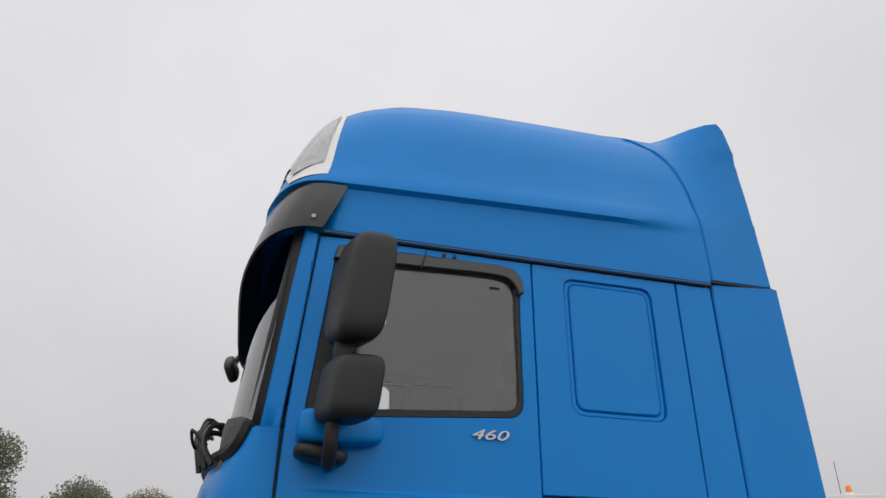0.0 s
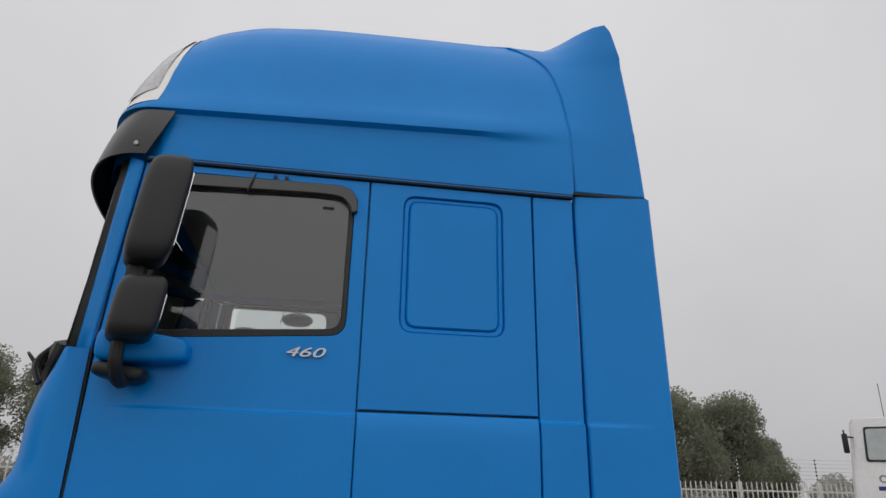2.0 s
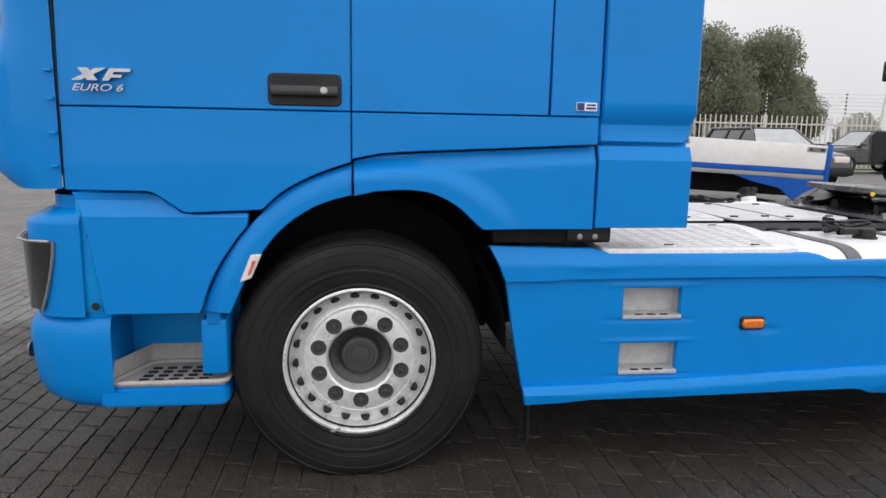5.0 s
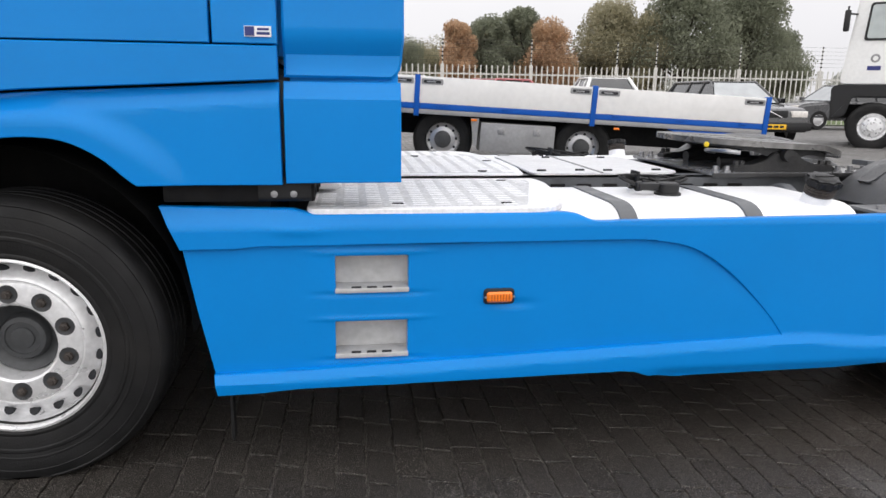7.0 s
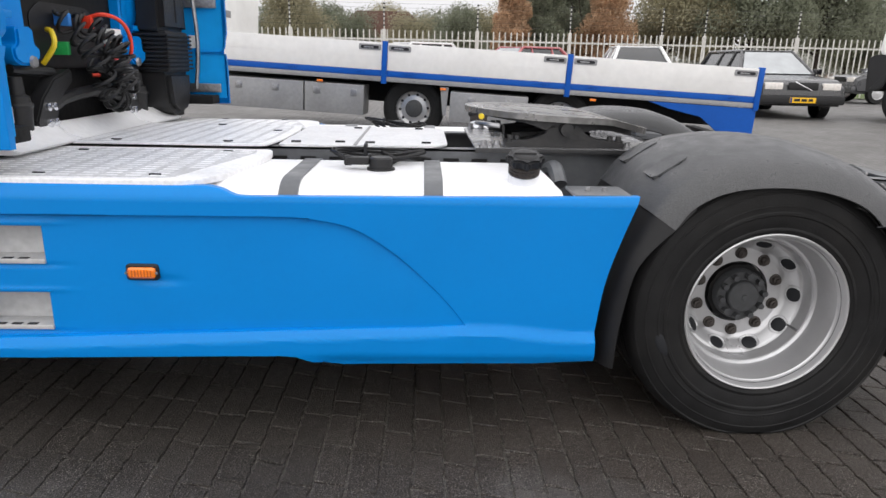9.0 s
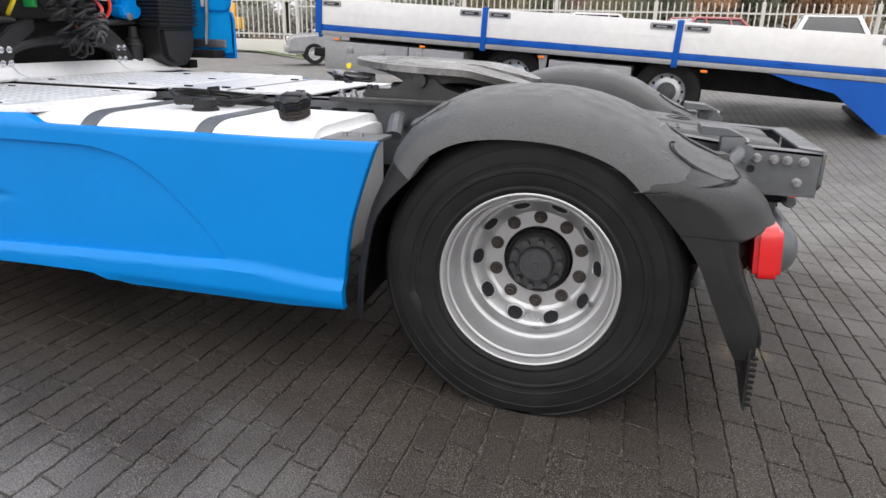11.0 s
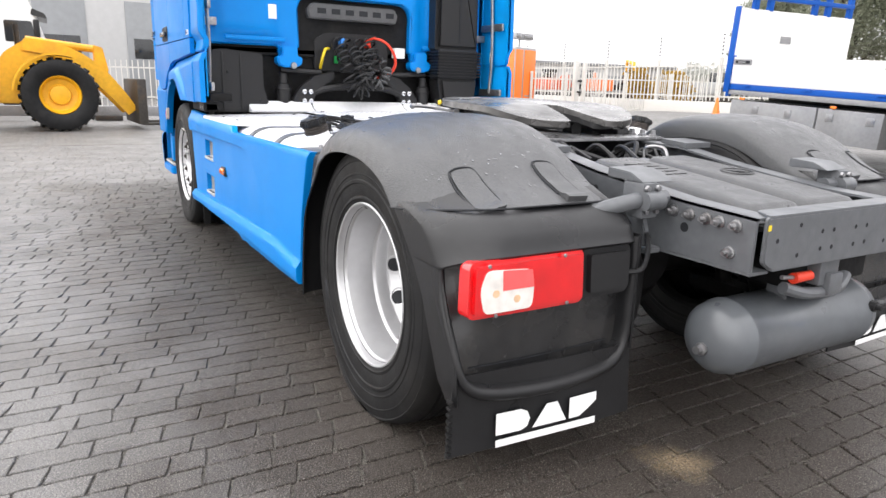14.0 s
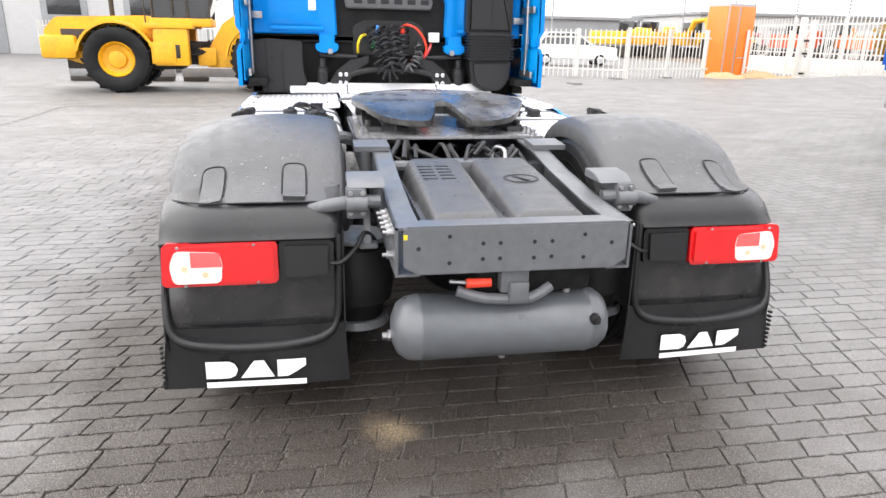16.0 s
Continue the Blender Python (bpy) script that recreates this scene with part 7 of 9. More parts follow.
def paving_material(name, pattern, joint=False):
    """Concrete pavers: grey, speckled, damp and darker in irregular patches, with painted shade by the truck; with the
    joints drawn only where the pieces are far.
    """
    m = bpy.data.materials.new(name)
    m.use_nodes = True
    n, k = m.node_tree.nodes, m.node_tree.links
    p = n["Principled BSDF"]
    geo = n.new("ShaderNodeNewGeometry")

    def noise_at(scale, detail=5.0):
        x = n.new("ShaderNodeTexNoise")
        x.inputs["Scale"].default_value, x.inputs["Detail"].default_value = scale, detail
        k.new(geo.outputs["Position"], x.inputs["Vector"])
        return x.outputs[0]

    def ranged(v, a, b, c=0.0, d=1.0):
        x = n.new("ShaderNodeMapRange")
        for i, q in enumerate((a, b, c, d)):
            x.inputs[i + 1].default_value = q
        k.new(v, x.inputs[0])
        return x.outputs[0]

    def math_of(op, a, b=None):
        x = n.new("ShaderNodeMath")
        x.operation = op
        for i, q in enumerate((a, b)):
            if q is None:
                continue
            if isinstance(q, (int, float)):
                x.inputs[i].default_value = q
            else:
                k.new(q, x.inputs[i])
        return x.outputs[0]

    def blend(fac, a, b):
        x = n.new("ShaderNodeMix")
        x.data_type = "RGBA"
        k.new(fac, x.inputs[0])
        for slot, v in ((6, a), (7, b)):
            if isinstance(v, tuple):
                x.inputs[slot].default_value = (*v, 1)
            else:
                k.new(v, x.inputs[slot])
        return x.outputs[2]

    speck = ranged(noise_at(190, 4), 0.44, 0.60)
    colour = blend(speck, (0.018, 0.016, 0.014), (0.080, 0.073, 0.066)) if joint else blend(speck, (0.130, 0.126, 0.124), (0.248, 0.243, 0.238))
    colour = blend(ranged(noise_at(0.7), 0.35, 0.7, 0, 0.45), colour, (0.085, 0.080, 0.075))
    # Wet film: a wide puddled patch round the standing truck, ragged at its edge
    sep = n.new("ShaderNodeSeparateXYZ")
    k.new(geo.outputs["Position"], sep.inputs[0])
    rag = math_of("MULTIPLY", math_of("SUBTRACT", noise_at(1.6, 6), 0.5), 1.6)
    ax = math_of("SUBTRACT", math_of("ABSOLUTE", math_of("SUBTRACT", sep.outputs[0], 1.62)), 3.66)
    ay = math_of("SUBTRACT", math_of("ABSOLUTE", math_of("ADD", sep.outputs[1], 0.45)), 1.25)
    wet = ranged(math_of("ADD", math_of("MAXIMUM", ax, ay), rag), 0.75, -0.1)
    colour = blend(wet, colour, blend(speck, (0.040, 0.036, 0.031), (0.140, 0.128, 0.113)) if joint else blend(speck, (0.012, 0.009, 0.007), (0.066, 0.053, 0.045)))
    # Shade under the truck's front half, painted darker into the wet ground
    truck_shade = math_of("MULTIPLY", wet, math_of("MULTIPLY", ranged(math_of("ADD", sep.outputs[0], rag), 3.3, 2.2, 0, 0.30 if joint else 0.68), ranged(math_of("ADD", sep.outputs[1], rag), -2.0, -1.35)))
    colour = blend(truck_shade, colour, (0.008, 0.007, 0.006))
    # Bright grit lying on the stones
    colour = blend(ranged(noise_at(300, 2), 0.60, 0.66, 0, 0.85), colour, (0.33, 0.31, 0.28))
    # A spill of sand behind the rear axle
    dx, dy = math_of("SUBTRACT", sep.outputs[0], 4.80), math_of("ADD", sep.outputs[1], 0.42)
    far = math_of("ADD", math_of("SQRT", math_of("ADD", math_of("MULTIPLY", dx, dx), math_of("MULTIPLY", math_of("MULTIPLY", dy, dy), 1.6))), math_of("MULTIPLY", math_of("SUBTRACT", noise_at(9, 6), 0.5), 0.3))
    colour = blend(math_of("MULTIPLY", ranged(far, 0.15, 0.0, 0, 1.0), ranged(noise_at(120, 4), 0.40, 0.62, 0.2, 1.0)), colour, (0.33, 0.25, 0.155))
    if pattern:
        tc = n.new("ShaderNodeMapping")
        tc.inputs["Rotation"].default_value = (0, 0, radians(90))
        k.new(geo.outputs["Position"], tc.inputs[0])
        brick = n.new("ShaderNodeTexBrick")
        brick.inputs["Color1"].default_value, brick.inputs["Color2"].default_value, brick.inputs["Mortar"].default_value = (1, 1, 1, 1), (0.85, 0.85, 0.85, 1), (0.35, 0.34, 0.33, 1)
        brick.inputs["Scale"].default_value, brick.inputs["Brick Width"].default_value, brick.inputs["Row Height"].default_value, brick.inputs["Mortar Size"].default_value = 1.0, 0.222, 0.111, 0.006
        k.new(tc.outputs[0], brick.inputs["Vector"])
        mul = n.new("ShaderNodeMix")
        mul.data_type, mul.blend_type = "RGBA", "MULTIPLY"
        mul.inputs[0].default_value = 1.0
        k.new(colour, mul.inputs[6])
        k.new(brick.outputs[0], mul.inputs[7])
        colour = mul.outputs[2]
    else:
        info = n.new("ShaderNodeObjectInfo")
        both = math_of("FRACT", math_of("ADD", geo.outputs["Random Per Island"], info.outputs["Random"]))
        hsv = n.new("ShaderNodeHueSaturation")
        k.new(ranged(both, 0, 1, 0.90, 1.09), hsv.inputs["Value"])
        k.new(colour, hsv.inputs["Color"])
        colour = hsv.outputs[0]
    k.new(colour, p.inputs["Base Color"])
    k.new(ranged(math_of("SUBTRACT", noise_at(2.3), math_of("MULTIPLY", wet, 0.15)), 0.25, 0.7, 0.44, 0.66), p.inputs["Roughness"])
    p.inputs["Specular IOR Level"].default_value = 0.36
    b = n.new("ShaderNodeBump")
    b.inputs["Strength"].default_value, b.inputs["Distance"].default_value = 0.9, 0.007
    k.new(noise_at(140, 5), b.inputs["Height"])
    k.new(b.outputs[0], p.inputs["Normal"])
    return m


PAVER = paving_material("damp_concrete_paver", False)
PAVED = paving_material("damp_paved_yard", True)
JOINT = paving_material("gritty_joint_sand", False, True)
GRASS = material("short_grass", (0.085, 0.12, 0.035), 0.9, grain=0.4, scale=6, stain=0.5, stain_scale=1.2, stain_colour=(0.05, 0.08, 0.02), bump=0.8, bump_scale=60)
FIELD = material("bare_brown_field", (0.16, 0.115, 0.085), 0.95, grain=0.3, scale=2, stain=0.4, stain_scale=0.3, stain_colour=(0.10, 0.10, 0.05), bump=0.6, bump_scale=8)
xs = sorted({*np.linspace(-600, -40, 8), *np.linspace(-40, 40, 41), *np.linspace(40, 600, 8)})
ys = sorted({*np.linspace(-600, -40, 8), *np.linspace(-40, 40, 41), *np.linspace(40, 600, 8)})
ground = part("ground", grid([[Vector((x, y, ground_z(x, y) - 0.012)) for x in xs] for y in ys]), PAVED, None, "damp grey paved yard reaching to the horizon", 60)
tagged(ground, "", "ground", "", "structure")


def strip(name, x0, x1, y0, y1, lift, mat, label, category):
    ob = part(name, grid([[Vector((x, y, ground_z(x, y) + lift)) for x in np.linspace(x0, x1, 40)] for y in np.linspace(y0, y1, 5)]), mat, None, label, 60)
    return tagged(ob, "", category, "", "structure")


strip("grass_verge", -12, 60, 21.0, 26.0, 0.02, GRASS, "strip of short green grass along the fence", "grass")
strip("field", -90, 140, 26.0, 160, 0.03, FIELD, "bare brown field beyond the fence", "field")
strip("kerb", -12, 60, 20.86, 21.0, 0.05, material("pale_kerb_concrete", (0.30, 0.29, 0.28), 0.8, grain=0.2, scale=20), "low concrete kerb before the grass", "kerb")

# ---- fences ----
FENCE_WHITE = material("fence_white_paint", (0.58, 0.565, 0.535), 0.5, grain=0.06, scale=20, stain=0.3, stain_scale=3, stain_colour=(0.58, 0.56, 0.50))
WIRE = material("thin_wire", (0.10, 0.10, 0.10), 0.6, metal=0.5, grain=0.1)


def shared_mesh(name, bm, mat):
    me = bpy.data.meshes.new(name)
    bm.to_mesh(me)
    bm.free()
    me.materials.append(mat)
    return me


def placed(name, me, parent, m):
    ob = new(name, me)
    ob.parent = parent
    ob.matrix_local = m
    return ob


SLATS = {}


def fence_run(name, a, b, base, height, pitch, post_pitch, label, poles=True, plinth=0.0, rails=(0.25, 0.85)):
    """A white bar fence from a to b with posts, two rails, upright slats and, on the posts, striped wire poles."""
    a, b = Vector(a), Vector(b)
    length = (b - a).length
    yaw = math.atan2(b.y - a.y, b.x - a.x)
    f = thing(name, label, "fence", "white yard fences", (a.x, a.y, base))
    f.rotation_euler = (0, 0, yaw)
    key = (round(height, 2), round(plinth, 2))
    if key not in SLATS:
        SLATS[key] = (shared_mesh("slat", box((-0.022, -0.012, plinth + 0.06), (0.022, 0.012, height), 0.004, None, 1), FENCE_WHITE), shared_mesh("post", box((-0.06, -0.05, 0), (0.06, 0.05, height + 0.03), 0.008, None, 1), FENCE_WHITE))
    slat, post = SLATS[key]
    for k in range(int(length / pitch) + 1):
        placed("slat", slat, f, Matrix.Translation((k * pitch, -0.03, 0)))
    n = int(length / post_pitch) + 1
    for k in range(n):
        p = placed("post", post, f, Matrix.Translation((min(length, k * post_pitch), 0.03, 0)))
        if poles:
            if "pole" not in SLATS:
                SLATS["pole"] = (shared_mesh("wire_pole", lathe([(0.020, 0), (0.020, 0.95), (0, 0.96)], (0, 0, 0), "z", 8), FENCE_WHITE), shared_mesh("insulator", lathe([(0.024, -0.03), (0.034, -0.02), (0.034, 0.02), (0.024, 0.03)], (0, 0, 0), "z", 8), BLACK))
            q = placed("wire_pole", SLATS["pole"][0], p, Matrix.Translation((0, 0, height)))
            for j in range(6):
                placed("insulator", SLATS["pole"][1], p, Matrix.Translation((0, 0, height + 0.16 + j * 0.15)))
    for h in rails:
        part("rail", box((0, -0.02, plinth + (height - plinth) * h - 0.03), (length, 0.025, plinth + (height - plinth) * h + 0.03), 0.004), FENCE_WHITE, f)
    if plinth:
        part("plinth", box((-0.1, -0.10, -0.4), (length + 0.1, 0.12, plinth), 0.01), FENCE_WHITE, f)
    if poles:
        for j in range(6):
            part("wire", tube([(0, 0, height + 0.16 + j * 0.15), (length, 0, height + 0.16 + j * 0.15)], 0.004, 4), WIRE, f)
    return f


fence_run("bar_fence", (-9.0, 22.0, 0), (13.0, 22.0, 0), 0.30, 2.15, 0.215, 3.4, "long white steel bar fence with striped wire poles")
fence_run("bar_fence", (13.0, 22.0, 0), (36.0, 21.0, 0), 0.30, 2.15, 0.215, 3.4, "long white steel bar fence with striped wire poles")
fence_run("bar_fence", (-30.0, 22.2, 0), (-9.2, 22.0, 0), 0.30, 2.35, 0.235, 3.4, "white steel bar fence on a low white wall", True, 0.55, (0.12, 0.82))
fence_run("gate_fence", (-23.5, 3.5, 0), (-17.9, 11.2, 0), -0.15, 2.0, 0.20, 2.5, "white bar fence panel on concrete feet", False)
fence_run("gate_fence", (-17.9, 11.2, 0), (-19.2, 15.4, 0), -0.10, 2.0, 0.20, 2.1, "white bar fence panel beside the orange cabinet", False)
fence_run("gate_fence", (-19.7, 17.4, 0), (-18.7, 19.0, 0), -0.05, 2.0, 0.16, 1.6, "short white bar fence beside the gate post", False)
fence_run("sliding_gate", (-18.5, 19.2, 0), (-15.6, 24.6, 0), 0.0, 2.0, 0.165, 2.2, "white sliding gate of steel bars with a bottom beam", False, 0.16, (0.10, 0.84))
fence_run("gate_fence", (-36.0, -16.0, 0), (-24.5, 2.5, 0), -0.1, 2.0, 0.24, 3.0, "white bar fence behind the wheel loader", False)
gate_post = thing("gate_post", "tall white gate post with black hinges", "post", "", (-18.6, 19.1, -0.05))
part("shaft", box((-0.10, -0.10, 0), (0.10, 0.10, 2.55), 0.012), FENCE_WHITE, gate_post)
part("second_shaft", box((0.22, 0.20, 0), (0.38, 0.36, 2.45), 0.012), FENCE_WHITE, gate_post)
for z in (0.3, 1.1, 1.6):
    part("hinge", box((0.08, 0.05, z), (0.24, 0.22, z + 0.08), 0.01), BLACK, gate_post)
for x, y in ((-19.0, 8.0), (-17.6, 10.6), (-18.6, 13.2), (-14.6, 7.8)):
    foot = part("fence_foot", box((x - 0.35, y - 0.15, -0.15), (x + 0.35, y + 0.15, 0.10), 0.03), material("grey_concrete_block", (0.18, 0.18, 0.17), 0.9, grain=0.3, scale=20), None, "grey concrete fence foot on the ground")
    tagged(foot, "", "concrete foot", "concrete fence feet")

# ---- orange cabinet with floodlights ----
ORANGE = material("orange_panel", (0.86, 0.19, 0.015), 0.4, grain=0.05, scale=8, stain=0.15, stain_scale=1.5, coat=0.3)
GREY_FRAME = material("grey_metal_frame", (0.36, 0.36, 0.37), 0.45, metal=0.5, grain=0.1)
cab_o = thing("orange_cabinet", "tall bright orange steel cabinet with grey frame and floodlights", "cabinet", "", (-20.2, 16.8, 0.0))
cab_o.rotation_euler = (0, 0, radians(18))
part("body", box((-0.55, -0.80, 0), (0.55, 0.80, 3.0), 0.02), GREY_FRAME, cab_o)
for y0, y1 in ((-0.77, -0.22), (-0.10, 0.78)):
    part("front_panel", box((0.55, y0, 0.10), (0.575, y1, 2.90), 0.008), ORANGE, cab_o)
part("side_panel", box((-0.5, -0.825, 0.10), (0.5, -0.80, 2.90), 0.008), ORANGE, cab_o)
part("handle_bar", box((0.575, 0.0, 0.82), (0.60, 0.55, 0.87), 0.005), GREY_FRAME, cab_o)
part("lamp_pole", tube([(0, 0.2, 3.0), (0, 0.2, 3.45)], 0.04, 8), GREY_FRAME, cab_o)
for y in (-0.45, 0.15, 0.5):
    fl = part("floodlight", box((-0.05, y - 0.02, 3.38), (0.30, y + 0.40, 3.66), 0.02), GREY_FRAME, cab_o)
    part("lamp_glass", box((0.30, y + 0.02, 3.42), (0.31, y + 0.36, 3.62), 0.002), LAMP_SILVER, fl)
SAND = material("yellow_sand", (0.42, 0.29, 0.16), 0.95, grain=0.25, scale=30, bump=0.6, bump_scale=25)
for x, y, r, h in ((-19.2, 16.2, 0.9, 0.22), (-19.6, 18.0, 0.9, 0.34), (-18.9, 18.7, 0.8, 0.12)):
    bm = bmesh.new()
    bmesh.ops.create_icosphere(bm, subdivisions=4, radius=1, matrix=Matrix.Translation((x, y, -0.02)) @ Matrix.Diagonal((r, r, h, 1)))
    for v in bm.verts:
        v.co += Vector((0, 0, 1)) * noise.noise(v.co * 2.2) * 0.14
    tagged(part("sand_mound", bm, SAND, None, "small heap of yellow sand on the ground", 60), "", "sand heap", "sand heaps")


# ---- flatbed trailer parked behind ----
T_BLUE = material("trailer_blue_paint", (0.006, 0.085, 0.40), 0.4, spec=0.2, grain=0.05, stain=0.2, stain_scale=2)
T_WHITE = material("trailer_white_board", (0.76, 0.75, 0.735), 0.42, grain=0.04, scale=10, stain=0.3, stain_scale=1.2, stain_colour=(0.60, 0.59, 0.575), rough_vary=0.1)
T_HEAD = material("trailer_headboard_white", (0.84, 0.83, 0.80), 0.45, grain=0.04, scale=8, stain=0.15, stain_scale=1.0)
T_GREY = material("galvanised_toolbox", (0.30, 0.30, 0.305), 0.45, metal=0.35, grain=0.08, scale=25, stain=0.3, stain_scale=2)
trailer = thing("flatbed_trailer", "flatbed trailer with pale drop sides and blue posts", "trailer", "", (2.14, 6.22, 1.612))
trailer.rotation_euler = (0, math.atan(0.048), -0.080)
for a, b in ((-2.56, -0.04), (0.04, 2.53), (2.61, 5.13)):
    board = part("drop_side", box((a, -0.015, -0.375), (b, 0.02, -0.004), 0.006), T_WHITE, trailer, "pale dented drop side board")
    part("board_rib", box((a, -0.018, -0.20), (b, -0.015, -0.195)), T_WHITE, board)
    for u in (a + 0.17, b - 0.17):
        latch = part("latch", prism(rounded([(u - 0.155, -0.115), (u + 0.155, -0.115), (u + 0.155, -0.035), (u - 0.155, -0.035)], 0.02), "y", -0.022, -0.0155), T_GREY, board, "recessed grey latch")
        part("latch_slot", prism(rounded([(u - 0.125, -0.095), (u + 0.125, -0.095), (u + 0.125, -0.055), (u - 0.125, -0.055)], 0.018), "y", -0.026, -0.0225), SEAM, latch)
        part("latch_lever", box((u - 0.08, -0.030, -0.085), (u + 0.05, -0.0265, -0.068), 0.002), STEEL, latch)
    for u in np.linspace(a + 0.3, b - 0.3, 3):
        part("board_hinge", box((u - 0.05, -0.03, -0.41), (u + 0.05, -0.018, -0.385), 0.004), T_BLUE, board)
for u, w in ((-2.585, 0.045), (0.0, 0.075), (2.57, 0.075), (5.17, 0.075)):
    part("blue_post", box((u - w / 2, -0.03, -0.56), (u + w / 2, 0.04, 0.015), 0.006), T_BLUE, trailer, "blue steel stake post")
part("blue_rail", box((-2.6, -0.012, -0.46), (5.2, 0.03, -0.378), 0.004), T_BLUE, trailer)
part("side_profile", box((-2.6, -0.018, -0.53), (5.2, 0.03, -0.465), 0.006), T_GREY, trailer, "grey metal edge profile")
part("platform", box((-2.55, 0.03, -0.53), (5.2, 2.45, -0.46), 0.004), T_GREY, trailer)
part("far_side", box((-2.55, 2.42, -0.46), (5.2, 2.46, -0.01), 0.004), T_WHITE, trailer)
part("chassis_beam", box((-2.5, 0.75, -0.85), (5.1, 1.70, -0.53), 0.02), DARK, trailer)
head = part("headboard", box((-2.64, -0.02, -0.50), (-2.58, 2.46, 0.66), 0.006), T_HEAD, trailer, "white headboard with a grey lower half")
part("lower_board", box((-2.578, 0.06, -0.45), (-2.565, 2.42, 0.02), 0.002), T_WHITE, head)
part("edge_post", box((-2.66, -0.035, -0.5), (-2.56, -0.02, 0.68), 0.004), T_BLUE, head)
part("vent_plate", box((-2.578, 0.88, 0.22), (-2.57, 1.10, 0.32), 0.002), T_GREY, head)
rack = part("load_rack", box((-2.65, 0.18, 0.80), (-2.57, 2.40, 0.86), 0.006), T_BLUE, trailer, "blue load rack over the headboard")
part("upper_bar", box((-2.65, 0.10, 1.20), (-2.57, 2.44, 1.26), 0.006), T_BLUE, rack)
for v in (0.25, 0.55, 1.5, 1.8, 2.3):
    part("rack_upright", box((-2.64, v, 0.64), (-2.58, v + 0.09, 1.22), 0.004), T_BLUE, rack)
for a, b in ((-2.52, -1.15), (-1.13, -0.28), (0.95, 2.05)):
    tool = part("toolbox", box((a, 0.02, -1.02), (b, 0.50, -0.60), 0.012), T_GREY, trailer, "grey metal toolbox under the bed")
    for u in ((a + b) / 2 - 0.25, (a + b) / 2 + 0.28):
        part("box_lock", box((u - 0.05, 0.012, -0.76), (u + 0.05, 0.02, -0.66), 0.004), STEEL, tool)
for u in (0.42, 2.52):
    wheel = part("trailer_wheel", lathe([(r * 0.85, d) for r, d in tyre_profile()], (u, 0.34, -0.895), "-y", 48), RUBBER, trailer, "black trailer tyre with silver rim")
    part("rim", lathe([(0.255, 0.14), (0.247, 0.10), (0.23, 0.05), (0.19, 0.03), (0.13, 0.04), (0.11, 0.09), (0, 0.10)], (u, 0.34, -0.895), "-y", 32), RIM_PAINT, wheel)
    part("hub", lathe([(0.125, 0.05), (0.12, 0.11), (0.08, 0.125), (0, 0.13)], (u, 0.34, -0.895), "-y", 24), HUB, wheel)
    for dx, dz, a in ring_of(10, 0.205, 0.1):
        part("hand_hole", lathe([(0, 0.047), (0.020, 0.047), (0.021, 0.03)], (u + dx, 0.34, -0.895 + dz), "-y", 10), SEAM, wheel)
    part("mudguard", prism([(u + 0.60 * math.cos(a), -0.82 + 0.60 * math.sin(a)) for a in np.linspace(0.5, math.pi - 0.5, 12)] + [(u + 0.57 * math.cos(a), -0.82 + 0.57 * math.sin(a)) for a in np.linspace(math.pi - 0.5, 0.5, 12)], "y", 0.06, 0.50), DARK, trailer)
part("wheel_brace", prism([(0.80, -0.55), (0.92, -0.55), (0.90, -0.95), (0.86, -0.95)], "y", 0.02, 0.06), T_GREY, trailer)
part("rear_skirt", prism([(3.7, -0.535), (5.19, -0.535), (5.19, -1.12), (5.02, -1.12), (4.45, -0.70), (4.0, -0.62)], "y", -0.010, 0.02, 0.004), T_BLUE, trailer, "blue rear corner skirt")
part("corner_lamp", box((5.13, -0.02, -1.02), (5.185, -0.012, -0.90), 0.004), ORANGE_LENS, trailer, "amber corner lamp")
part("tail_bar", box((5.0, 0.05, -1.10), (5.18, 2.40, -0.98), 0.01), DARK, trailer)
for u in (-2.35, -0.95, 0.80, 2.9):
    part("side_lamp", box((u, -0.015, -0.592), (u + 0.085, 0.0, -0.560), 0.004), ORANGE_LENS, trailer, "amber side lamp")
part("coupling_bar", box((-3.3, 1.0, -0.92), (-2.5, 1.4, -0.78), 0.02), DARK, trailer)
part("hose_coil", tube([(-2.75, 0.9 + 0.03 * math.sin(k), -0.6 - 0.01 * k + 0.03 * math.cos(k)) for k in np.linspace(0, 30, 90)], 0.008, 5), BLACK, trailer)

# ---- parked cars ----
CAR_GLASS = material("dark_car_glass", (0.02, 0.022, 0.024), 0.08, coat=0.5, grain=0.2, scale=3)


# Pale base colour paints in the sky reflected by the windscreens
PALE_GLASS = material("painted_sky_glass", (0.32, 0.34, 0.35), 0.06, metal=0.4, coat=0.8, grain=0.15, scale=3)


